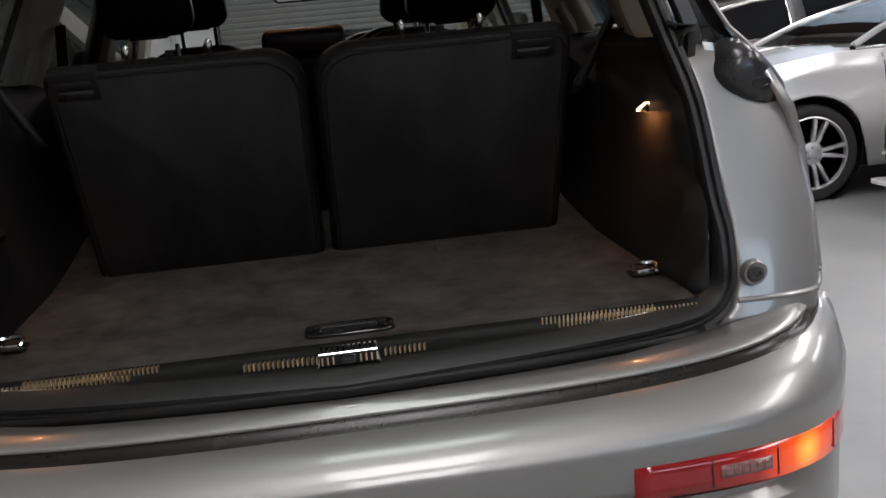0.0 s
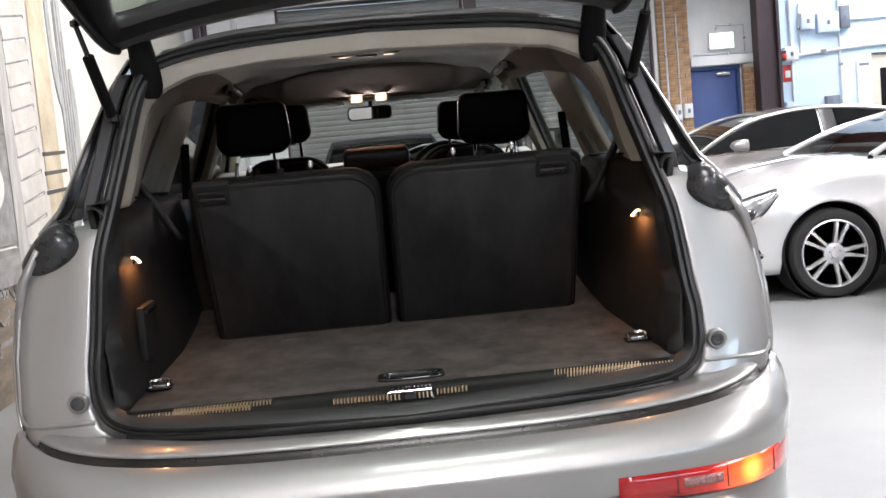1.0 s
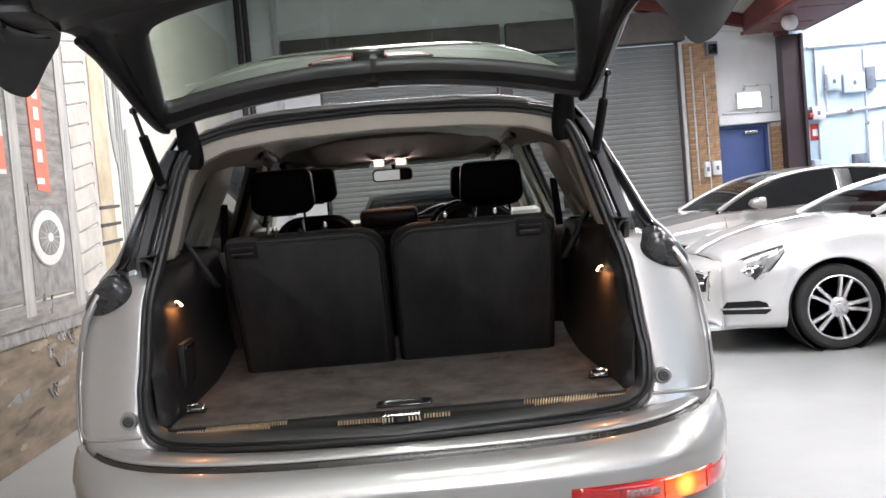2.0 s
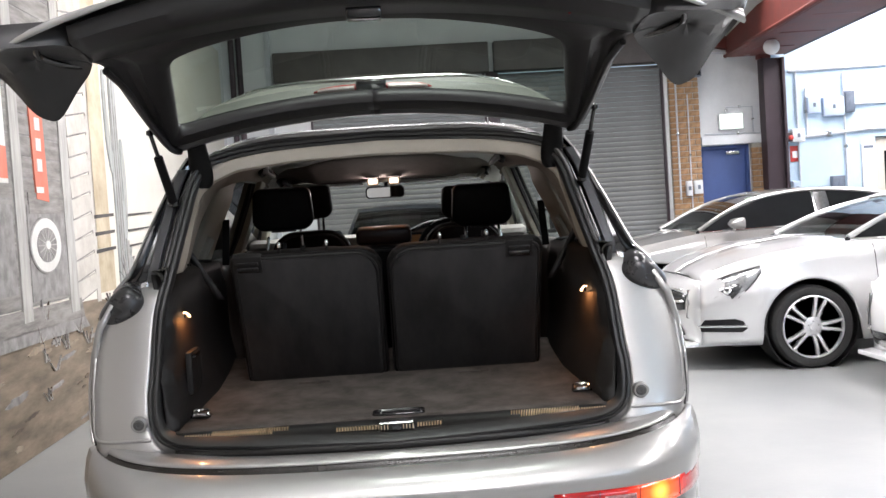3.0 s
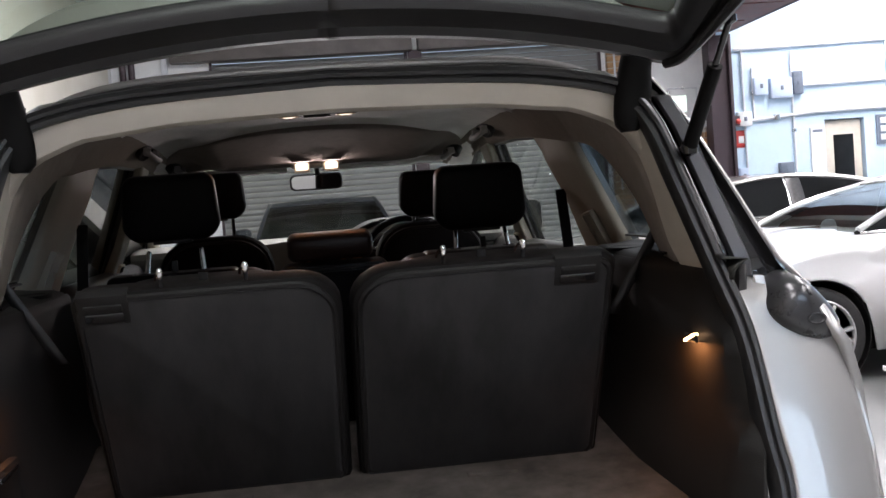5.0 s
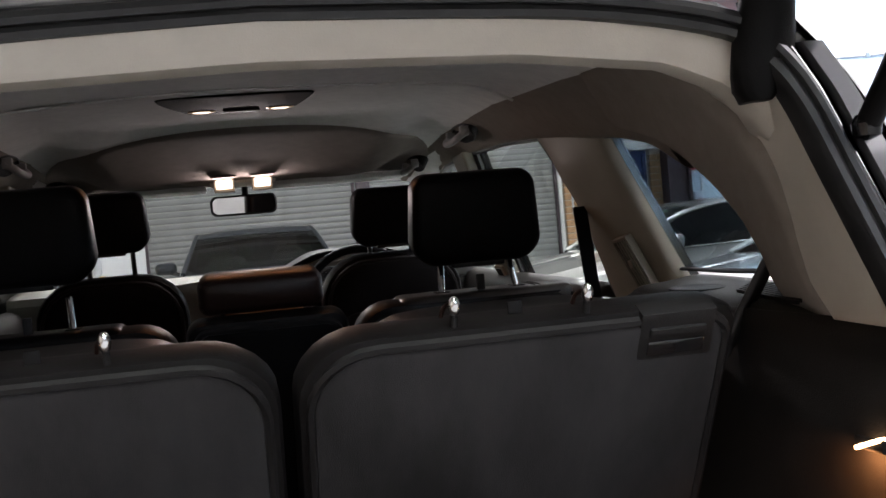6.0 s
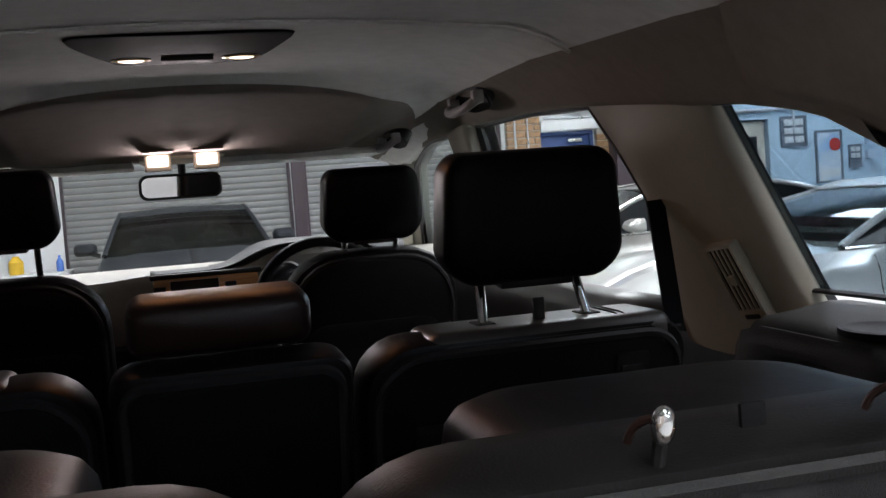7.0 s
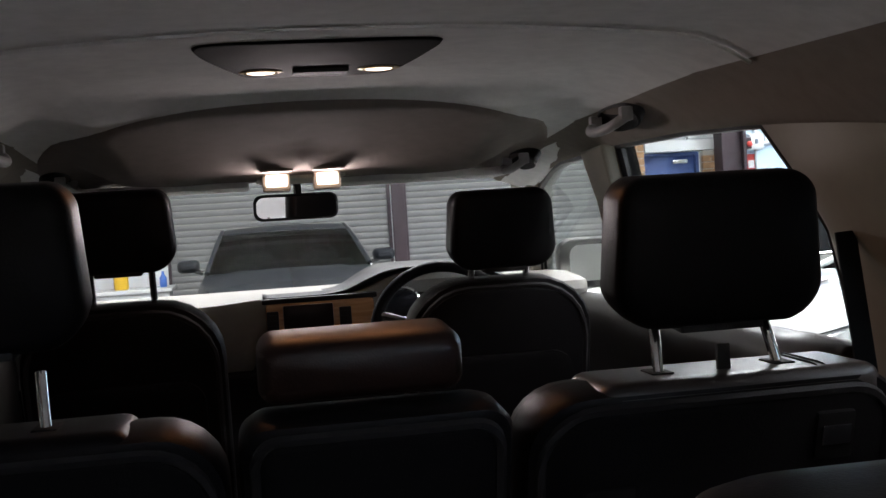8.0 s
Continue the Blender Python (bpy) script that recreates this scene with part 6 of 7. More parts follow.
part("shade", blathe([(0.10, 0), (0.105, 0.05), (0.08, 0.10), (0.04, 0.13), (0.002, 0.135)], 24, Matrix.Translation((5.09, 10.50, 3.28)) @ Matrix.Rotation(radians(90), 4, "X")), M["wall_white"], spk)
part("bracket", btube([(5.09, 10.49, 3.30), (5.09, 10.50, 3.42)], 0.02, 8), M["steel"], spk)

ex = thing("exit_sign", "lit white exit sign box", "exit sign")
part("case", bbox(4.95, 5.32, WY - 0.08, WY - 0.004, 2.35, 2.59, 0.01), M["wall_white"], ex)
part("lit_face", bbox(4.965, 5.305, WY - 0.086, WY - 0.078, 2.365, 2.575, 0.003), M["sign_lit"], ex)
part("sign_panel", bbox(5.23, 5.295, WY - 0.089, WY - 0.085, 2.385, 2.555, 0.002), M["green_pale"], ex)


def conduit(label, pts, r=0.018):
    t = thing("conduit", label, "conduit", "structure", "wall conduits")
    part("pipe", btube(pts, r, 8), M["pipe"], t)
    for a, b in zip(pts, pts[1:]):
        q = mix(Vector(a), Vector(b), 0.5)
        part("clip", bbox(q.x - r * 1.5, q.x + r * 1.5, q.y - r * 1.4, WY - 0.001, q.z - r * 1.5, q.z + r * 1.5, 0.003), M["steel"], t)
    return t


W1 = WY - 0.03
conduit("grey conduit down the brick pier", [(4.30, WY - 0.15, 3.3), (4.30, WY - 0.15, 1.35)], 0.014)
conduit("grey conduit down the brick pier", [(4.47, WY - 0.15, 2.9), (4.47, WY - 0.15, 1.1)], 0.010)
conduit("grey conduit above the blue door", [(4.74, W1, 2.30), (5.74, W1, 2.27)], 0.012)
conduit("thin conduit round the exit sign", [(5.08, W1, 2.59), (5.08, W1, 2.69), (5.48, W1, 2.68), (5.48, W1, 2.3)], 0.009)
conduit("grey conduit across the blue wall", [(6.05, W1, 2.16), (7.2, W1, 2.24), (RX - 0.05, W1, 2.26)], 0.026)
conduit("grey conduit across the blue wall", [(6.6, W1, 2.62), (RX - 0.05, W1, 2.66)], 0.02)
conduit("grey conduit high on the blue wall", [(6.05, W1, 3.17), (RX - 0.05, W1, 3.24)], 0.022)
for x, za, zb in ((6.16, 3.15, 1.2), (6.30, 2.9, 2.2), (6.88, 3.1, 0.9), (8.32, 3.2, 1.9)):
    conduit("grey upright conduit on the blue wall", [(x, W1, za), (x, W1, zb)], 0.016)
for x0, x1, z0, z1, mt, lab, nm in ((6.30, 6.50, 2.52, 2.76, "grey_box", "small grey electrical box", "electrical_box"), (6.54, 6.86, 2.46, 2.74, "grey_box", "pale blue grey switchboard box", "switchboard"), (6.88, 7.02, 2.50, 2.82, "dark_box", "dark grey isolator switch box", "isolator_switch"), (6.04, 6.24, 2.10, 2.30, "wall_white", "small white fire alarm indicator box", "alarm_box"), (6.62, 6.82, 1.34, 1.56, "dark_box", "dark blue keypad box", "keypad_box"), (6.02, 6.14, 1.30, 1.52, "grey_box", "small grey junction box", "junction_box"), (4.38, 4.46, 1.40, 1.62, "wall_white", "white power point on the pier", "power_point"), (4.50, 4.62, 1.42, 1.62, "wall_white", "white power point on the pier", "power_point")):
    yy = WY - 0.115 if x1 < 4.7 else WY
    t = thing(nm, lab, "wall box")
    part("case", bbox(x0, x1, yy - 0.10, yy - 0.004, z0, z1, 0.008), M[mt], t)
    part("lid", bbox(x0 + 0.015, x1 - 0.015, yy - 0.107, yy - 0.099, z0 + 0.02, z1 - 0.02, 0.003), M[mt], t)
    part("switch", bbox((x0 + x1) / 2 - 0.02, (x0 + x1) / 2 + 0.02, yy - 0.118, yy - 0.106, (z0 + z1) / 2 - 0.03, (z0 + z1) / 2 + 0.03, 0.003), M["dark_box"], t)
rs = thing("fire_sign", "small red fire equipment sign", "sign")
part("plate", bbox(6.03, 6.17, WY - 0.012, WY - 0.004, 1.81, 2.05, 0.002), M["red"], rs)
part("pictogram", bbox(6.06, 6.14, WY - 0.015, WY - 0.0115, 1.87, 1.97, 0.002), M["wall_white"], rs)
bell = thing("alarm_bell", "red fire alarm bell on the column", "alarm bell")
part("gong", blathe([(0.034, 0), (0.036, 0.02), (0.024, 0.03), (0.002, 0.034)], 24, Matrix.Translation((5.93, WY - 0.33, 2.16)) @ Matrix.Rotation(radians(90), 4, "X")), M["red"], bell)
part("mount", bbox(5.885, 5.96, WY - 0.335, WY - 0.28, 2.10, 2.24, 0.004), M["maroon"], bell)


def wall_frame(name, x0, x1, z0, z1, face, label, bars=0):
    t = thing(name, label, "notice")
    part("frame", box(box(box(bbox(x0, x1, WY - 0.03, WY - 0.004, z0, z0 + 0.03), x0, x1, WY - 0.03, WY - 0.004, z1 - 0.03, z1), x0, x0 + 0.03, WY - 0.03, WY - 0.004, z0 + 0.03, z1 - 0.03), x1 - 0.03, x1, WY - 0.03, WY - 0.004, z0 + 0.03, z1 - 0.03), M["dark_box"], t, smooth=False)
    part("sheet", bbox(x0 + 0.03, x1 - 0.03, WY - 0.018, WY - 0.004, z0 + 0.03, z1 - 0.03), face, t, smooth=False)
    for k in range(bars):
        c, r = k % 2, k // 2
        part("panel", bbox(mix(x0, x1, 0.14 + 0.40 * c), mix(x0, x1, 0.46 + 0.40 * c), WY - 0.034, WY - 0.018, mix(z0, z1, 0.70 - 0.28 * r), mix(z0, z1, 0.90 - 0.28 * r), 0.004), M["wall_white"], t)
    return t


M["poster"] = mat("blue_printed_poster", (0.22, 0.42, 0.68), 0.35, 0, 0.3, 3.0, color2=(0.75, 0.80, 0.84))
wall_frame("meter_panel", 8.12, 8.52, 1.72, 2.14, M["dark_box"], "dark meter panel with white dials", 6)
pst = wall_frame("poster", 8.64, 9.06, 1.20, 1.92, M["poster"], "framed blue printed poster")
part("poster_spot", blathe([(0.09, 0), (0.09, 0.003), (0.002, 0.004)], 26, Matrix.Translation((8.95, WY - 0.018, 1.72)) @ Matrix.Rotation(radians(90), 4, "X")), M["red"], pst)
part("poster_band", bbox(8.69, 9.01, WY - 0.021, WY - 0.017, 1.28, 1.40), M["wall_white"], pst, smooth=False)
wall_frame("key_panel", 9.16, 9.36, 1.38, 1.70, M["dark_box"], "dark switch panel with pale keys", 4)
for z in (1.55, 1.75, 1.95):
    bx = thing("junction_box", "small grey junction box", "wall box", group="junction boxes")
    part("case", bbox(9.42, 9.56, WY - 0.08, WY - 0.004, z - 0.06, z + 0.06, 0.008), M["grey_box"], bx)
wb = thing("notice_board", "white blank notice board on the blue wall", "notice board")
part("board", bbox(7.12, 7.33, WY - 0.03, WY - 0.004, 1.05, 2.02, 0.004), M["wall_white"], wb)
part("slot", bbox(7.15, 7.30, WY - 0.035, WY - 0.029, 1.95, 1.99, 0.002), M["dark_box"], wb)

pp = thing("downpipe", "brown corner downpipe pair", "pipe", "structure")
for x in (-2.20, -2.09):
    part("pipe", btube([(x, WY - 0.09, 0.02), (x, WY - 0.09, TOP - 0.02)], 0.042, 12), M["maroon"], pp)
part("duct", bbox(-1.72, -1.64, WY - 0.08, WY - 0.003, 0, TOP - 0.02, 0.01), M["pipe"], pp)

wbn = thing("workbench", "white workbench below the wall", "workbench")
part("bench_top", bbox(-2.30, -1.0, 11.35, 11.95, 0.90, 0.94, 0.006), M["wall_white"], wbn)
part("bench_body", bbox(-2.27, -1.03, 11.40, 11.92, 0.04, 0.90, 0.006), M["wall_white"], wbn)
jug = thing("plastic_jug", "yellow plastic jug on the workbench", "jug")
part("jug_body", blathe([(0.07, 0), (0.075, 0.02), (0.075, 0.13), (0.04, 0.17), (0.03, 0.19), (0.002, 0.19)], 24, Matrix.Translation((-1.53, 11.55, 0.942))), mat("yellow_plastic", (0.75, 0.48, 0.03), 0.4, 0, 0.05, 10), jug)
bot = thing("spray_bottle", "blue spray bottle on the workbench", "bottle")
part("bottle_body", blathe([(0.035, 0), (0.038, 0.02), (0.038, 0.10), (0.014, 0.14), (0.014, 0.17), (0.002, 0.17)], 20, Matrix.Translation((-1.10, 11.55, 0.942))), mat("blue_plastic", (0.05, 0.16, 0.55), 0.35, 0, 0.05, 10), bot)
part("trigger", bbox(-1.135, -1.085, 11.535, 11.565, 1.11, 1.14, 0.006), M["wall_white"], bot)

# ---- painted mural on the west wall ----
mur = thing("mural", "large painted mural of a desert shack, cactus and old tyre", "mural")
P = {
    "sky": mat("mural_cream_sky", (0.66, 0.64, 0.575), 0.8, 0, 0.1, 0.7, color2=(0.60, 0.57, 0.49)),
    "dirt": mat("mural_brown_dirt", (0.27, 0.215, 0.155), 0.85, 0, 0.3, 3.4, 0.1, 30, color2=(0.125, 0.098, 0.072), stretch=(1, 0.5, 2.6)),
    "dirt_dark": mat("mural_dark_dirt", (0.12, 0.092, 0.068), 0.85, 0, 0.3, 6),
    "dirt_light": mat("mural_pale_dirt", (0.30, 0.245, 0.18), 0.85, 0, 0.3, 6),
    "board": mat("mural_grey_boards", (0.30, 0.285, 0.265), 0.85, 0, 0.25, 5, 0.1, 30, color2=(0.15, 0.14, 0.13), stretch=(1, 0.6, 4)),
    "cream": mat("mural_cream_boards", (0.55, 0.525, 0.475), 0.85, 0, 0.1, 5, color2=(0.42, 0.395, 0.35)),
    "dark": mat("mural_dark_line", (0.07, 0.065, 0.06), 0.85, 0, 0.2, 8),
    "post": mat("mural_pale_post", (0.46, 0.45, 0.42), 0.85, 0, 0.2, 6, color2=(0.30, 0.29, 0.27), stretch=(1, 3, 0.4)),
    "ochre": mat("mural_ochre_column", (0.36, 0.29, 0.19), 0.85, 0, 0.2, 2.5, color2=(0.56, 0.49, 0.36)),
    "cactus": mat("mural_grey_green_cactus", (0.26, 0.275, 0.265), 0.85, 0, 0.25, 6, color2=(0.42, 0.43, 0.41), stretch=(1, 5, 0.5)),
    "sign": mat("mural_red_sign", (0.62, 0.18, 0.12), 0.8, 0, 0.15, 5),
    "white": mat("mural_white_tyre", (0.62, 0.61, 0.58), 0.85, 0, 0.06, 8),
    "grey": mat("mural_mid_grey", (0.24, 0.23, 0.22), 0.85, 0, 0.3, 9),
}


def paint(name, outline, key, layer, label=""):
    """A painted shape on the wall: (y, z) outline, layer by layer a hair proud."""
    h = LX + 0.003 + layer * 0.0035
    outline = [(y + 0.18, z) for y, z in outline]
    return part(name, bplate(outline, 0, LX + 0.0005, h), P[key], mur, label, smooth=False)


def rect(y0, y1, z0, z1):
    return [(y0, z0), (y1, z0), (y1, z1), (y0, z1)]


paint("painted_sky", rect(-2.0, 12.05, 0.62, 3.9), "sky", 0)
edge = [(mix(-2.0, 12.05, k / 40), 0.88 + 0.05 * noise.noise(Vector((k * 0.5, 3.1, 0))) - 0.012 * max(0, k - 20)) for k in range(41)]
paint("painted_ground", [(-2.0, 0.004), (12.05, 0.004)] + edge[::-1], "dirt", 1)
paint("shack_front", rect(-1.6, 4.46, 0.95, 3.6), "grey", 1)
z = 0.96
while z < 3.4:
    for y0, y1 in ((-1.6, 2.45), (2.62, 3.30), (3.46, 4.30)):
        paint("shack_board", rect(y0, y1, z, z + 0.128), "board", 2)
    z += 0.14
paint("shack_opening", rect(2.75, 3.26, 1.05, 1.62), "grey", 3)
paint("shack_opening", rect(3.52, 4.40, 0.98, 1.62), "grey", 3)
paint("shack_opening", rect(3.56, 4.34, 1.56, 1.70), "board", 4)
for y0, y1 in ((2.47, 2.60), (3.31, 3.45)):
    paint("porch_post", [(y0, 0.86), (y1 + 0.03, 0.86), (y1, 3.5), (y0 - 0.02, 3.5)], "post", 5)
paint("corner_post", [(4.30, 0.84), (4.50, 0.84), (4.44, 3.6), (4.28, 3.6)], "post", 5)
z = 0.92
while z < 3.5:
    paint("side_board", [(4.52, z - 0.02), (5.02, z + 0.05), (5.00, z + 0.175), (4.50, z + 0.12)], "cream", 3)
    paint("board_shadow", [(4.52, z - 0.035), (5.02, z + 0.038), (5.02, z + 0.05), (4.52, z - 0.02)], "grey", 2)
    z += 0.155
paint("ochre_column", rect(5.10, 5.52, 1.28, 3.6), "ochre", 2)
paint("pale_column", rect(5.02, 5.12, 0.86, 3.6), "cream", 2)
for z in (1.24, 1.38, 1.52):
    paint("fence_rail", [(5.08, z), (5.66, z + 0.02), (5.66, z + 0.045), (5.08, z + 0.03)], "dark", 3)
    paint("fence_rail", [(6.15, z + 0.02), (7.1, z + 0.05), (7.1, z + 0.06), (6.15, z + 0.04)], "dark", 3)
paint("fence_field", rect(5.12, 5.60, 0.92, 1.27), "ochre", 1)
cact = [(5.74, 0.95), (6.02, 0.95), (6.05, 1.3), (6.12, 1.5), (6.15, 1.9), (6.10, 2.2), (6.03, 2.15), (6.03, 1.75), (5.99, 1.72), (5.98, 2.6), (5.94, 2.9), (5.86, 2.95), (5.79, 2.85), (5.77, 2.1), (5.70, 2.3), (5.66, 2.75), (5.58, 2.7), (5.60, 2.2), (5.68, 1.95), (5.74, 1.8)]
paint("cactus", [(p.x, p.y) for p in spline([(y, z, 0) for y, z in cact + cact[:1]], 90)][:-1], "cactus", 4)
for y, z0, z1, w in ((5.80, 1.0, 2.75, 0.012), (5.87, 0.98, 2.85, 0.016), (5.94, 1.0, 2.5, 0.012), (6.08, 1.5, 2.1, 0.010), (5.64, 2.1, 2.6, 0.010)):
    paint("cactus_rib", [(y - w, z0), (y + w, z0), (y + w * 0.6 - 0.01, z1), (y - w * 0.4 - 0.01, z1)], "grey" if w > 0.011 else "post", 5)
for k in range(9):
    a = radians(20 + k * 17.5)
    paint("agave_leaf", [(6.0 - 0.03 * math.sin(a), 0.92), (6.0 + 0.03 * math.sin(a), 0.92), (6.0 + 0.30 * math.cos(a), 0.92 + 0.42 * math.sin(a))], ("post", "grey", "cactus")[k % 3], 6)
paint("barrel_cactus", [(6.05 + 0.22 * math.cos(a), 1.02 + 0.17 * math.sin(a)) for a in (2 * math.pi * k / 28 for k in range(28))], "post", 5)
paint("porch_step", [(2.4, 0.80), (4.62, 0.78), (4.56, 0.93), (2.4, 0.95)], "board", 4)
paint("step_shadow", [(2.4, 0.72), (4.72, 0.70), (4.62, 0.785), (2.4, 0.805)], "grey", 4)
paint("white_sign", [(2.66, 1.75), (3.22, 1.75), (3.20, 2.40), (2.66, 2.42)], "white", 4, "white painted sign with a red band")
paint("sign_band", [(2.67, 1.78), (3.21, 1.78), (3.205, 1.98), (2.67, 1.99)], "sign", 5)
for k in range(70):
    y, z = random.uniform(0.4, 10.5), random.uniform(0.04, 0.80)
    w, h = random.uniform(0.05, 0.30), random.uniform(0.008, 0.03)
    blob = [(y + w * math.cos(q) * random.uniform(0.5, 1.0), z + h * math.sin(q) * random.uniform(0.5, 1.0) + 0.05 * w * math.cos(q)) for q in (2 * math.pi * j / 18 for j in range(18))]
    paint("ground_patch", blob, random.choice(("grey", "dirt_dark", "dirt_light")), 3 + k * 0.012)
for k in range(46):
    y, z = random.uniform(0.8, 9.5), random.uniform(0.10, 0.86)
    for b in range(5):
        a = radians(random.uniform(35, 145))
        l = random.uniform(0.05, 0.15)
        paint("grass_blade", [(y - 0.008 + 0.02 * b, z), (y + 0.008 + 0.02 * b, z), (y + 0.02 * b + 1.4 * l * math.cos(a), z + l * math.sin(a))], ("grey", "dirt_dark", "post")[(k + b) % 3], 4.2 + 0.01 * b)
paint("red_sign", [(3.72, 1.66), (3.97, 1.64), (3.92, 2.62), (3.66, 2.62)], "sign", 5, "red painted sign with pale marks")
for k in range(5):
    zz = 2.50 - k * 0.14
    paint("sign_mark", rect(3.765, 3.865, zz - 0.095, zz - 0.010), "white", 6)
paint("sign_mark", rect(3.72, 3.86, 1.70, 1.74), "white", 6)
oval = lambda ry, rz, n=40: [(3.84 + ry * math.cos(2 * math.pi * k / n), 1.345 + rz * math.sin(2 * math.pi * k / n)) for k in range(n)]
paint("tyre_edge", oval(0.325, 0.195), "grey", 5)
paint("white_tyre", oval(0.305, 0.183), "white", 6)
paint("wheel_disc", oval(0.20, 0.118), "grey", 7)
for k in range(14):
    a = 2 * math.pi * k / 14
    c, sn = math.cos(a), math.sin(a)
    paint("wheel_spoke", [(3.84 + 0.03 * c - 0.006 * sn, 1.345 + 0.02 * sn + 0.004 * c), (3.84 + 0.19 * c - 0.006 * sn, 1.345 + 0.11 * sn + 0.004 * c), (3.84 + 0.19 * c + 0.006 * sn, 1.345 + 0.11 * sn - 0.004 * c), (3.84 + 0.03 * c + 0.006 * sn, 1.345 + 0.02 * sn - 0.004 * c)], "post", 8)
paint("wheel_hub", oval(0.05, 0.03, 20), "white", 9)
# ---- parked cars ----
def parked_car(name, label, m, L, W, axles, r, deck, cabin, zroof_, paint_key, lamps=True, spokes=5, twin=True, low=0.20, grille=True, roofw=0.66, bulge=0.10, screen="car_screen"):
    """A car with its nose at local y = 0. deck: (y, height of the body top); cabin: y of windscreen base, roof start, roof end, rear base."""
    t = thing(name, label, "car", group="parked cars", m=m)
    body_m = M[paint_key]

    def wid(y):
        return W / 2 * (1 - 0.26 * max(0.0, (0.85 - y) / 0.85) ** 2.2 - 0.16 * max(0.0, (y - L + 0.9) / 0.9) ** 2)
    zc = r + 0.01
    for s in (-1, 1):
        rows = []
        for i in range(101):
            y = L * i / 100
            zb = arch_z(y, axles, r + 0.045, low, zc)
            zt = table(deck, y)
            w = wid(y)
            prof = []
            for k in range(12):
                f = k / 11
                z = mix(zb, zt, f)
                hgt = (z - low) / max(0.05, zt - low)
                inn = 0.055 * max(0, 0.35 - hgt) / 0.35 + 0.035 * max(0.0, hgt - 0.62) / 0.38 + 0.05 * max(0.0, hgt - 0.88) / 0.12 - 0.012 * math.exp(-((hgt - 0.60) / 0.08) ** 2)
                prof.append((s * (w - inn), y, z))
            for c in (0.8, 0.6, 0.4, 0.2, 0.0):
                xx = (w - 0.085) * c
                prof.append((s * xx, y, zt + 0.035 * (1 - c * c) + (0.010 * math.exp(-((c - 0.6) / 0.12) ** 2))))
            rows.append(prof)
        part("body_side", loft(bmesh.new(), rows), body_m, t, thick=0.012)
    # nose and tail
    for y, d in ((0.0, -1), (L, 1)):
        w, zt = wid(y), table(deck, y)
        rows = []
        for k in range(-10, 11):
            x = (w - 0.012) * k / 10
            out = (bulge if d < 0 else 0.10) * (1 - (k / 10) ** 2)
            rows.append([(x, y + d * (out * f + 0.05 * math.sin(math.pi * g) * (1 - abs(k / 10) ** 6)), mix(low, zt + 0.03 * (1 - (k / 10) ** 2), g)) for g, f in ((0, 0.4), (0.15, 0.8), (0.35, 1.0), (0.6, 1.0), (0.85, 0.7), (1.0, 0.15))])
        part("bumper", loft(bmesh.new(), rows), body_m, t, thick=0.012)
    def nose_strip(name, half, z0, z1, depth, key, parent, label="", taper=0.0):
        """A strip across the nose that follows its curve."""
        rows = []
        for k in range(-12, 13):
            x = half * k / 12
            c = x / (wid(0) - 0.012)
            zt = table(deck, 0) + 0.03 * (1 - c * c)
            e = taper * abs(k / 12) ** 3
            row = []
            for z in (z0 + e, mix(z0, z1, 0.5), z1 - e):
                g = min(1.0, (z - low) / (zt - low))
                f = table([(0, 0.4), (0.15, 0.8), (0.35, 1.0), (0.6, 1.0), (0.85, 0.7), (1.0, 0.15)], g)
                row.append((x, -(bulge * (1 - c * c) * f + 0.05 * math.sin(math.pi * g) * (1 - abs(c) ** 6)) - depth, z))
            rows.append(row)
        return part(name, loft(bmesh.new(), rows), M[key], parent, label, thick=0.006)

    if grille:
        gr = nose_strip("grille", 0.56, 0.46, 0.645, 0.008, "gloss_black", t, "black grille with bright bars", 0.03)
        nose_strip("grille_bar", 0.55, 0.545, 0.562, 0.018, "chrome", gr)
        nose_strip("grille_bar", 0.50, 0.640, 0.652, 0.014, "chrome", gr)
    nose_strip("lower_intake", 0.50, 0.255, 0.385, 0.008, "gloss_black", t, "black lower air intake", 0.02)
    part("splitter", bbox(-W * 0.34, W * 0.34, -0.14, 0.2, low - 0.015, low + 0.02, 0.01), body_m, t)
    # cabin
    y0, y1, y2, y3 = cabin
    zb = table(deck, y0)
    line = spline([(y0, 0, table(deck, y0) + 0.02), (mix(y0, y1, 0.5), 0, mix(zb, zroof_, 0.56)), (y1, 0, zroof_ - 0.05), (mix(y1, y2, 0.45), 0, zroof_), (y2, 0, zroof_ - 0.06), (mix(y2, y3, 0.55), 0, mix(zroof_, table(deck, y3), 0.55)), (y3, 0, table(deck, y3) + 0.02)], 49)
    rows = []
    for p in line:
        f = max(0.0, (p.z - table(deck, p.x)) / max(0.1, zroof_ - table(deck, p.x)))
        wb, wr = wid(p.x) - 0.10, W / 2 * roofw
        base = table(deck, p.x) - 0.01
        row = []
        for k in range(25):
            a = -1 + 2 * k / 24
            q = 1 - abs(a)
            side = min(1.0, q / 0.34)
            h = mix(base, p.z, 1 - (1 - side) ** 1.35)
            w = mix(wb, mix(wb, wr, f), side)
            row.append((math.copysign(w * (1 if q <= 0.34 else (1 - q) / 0.66), a) if a else 0.0, p.x, h + (0.02 * (1 - (abs(a) / 0.66) ** 2) * f if q > 0.34 else 0)))
        rows.append(row)
    yc = mix(y1, y2, 0.1)
    part("window_band", loft(bmesh.new(), [row for row in rows if row[0][1] >= y1 - 0.06]), M["dark_glass"], t, "dark glossy car windows")
    front = [row for row in rows if row[0][1] <= y1]
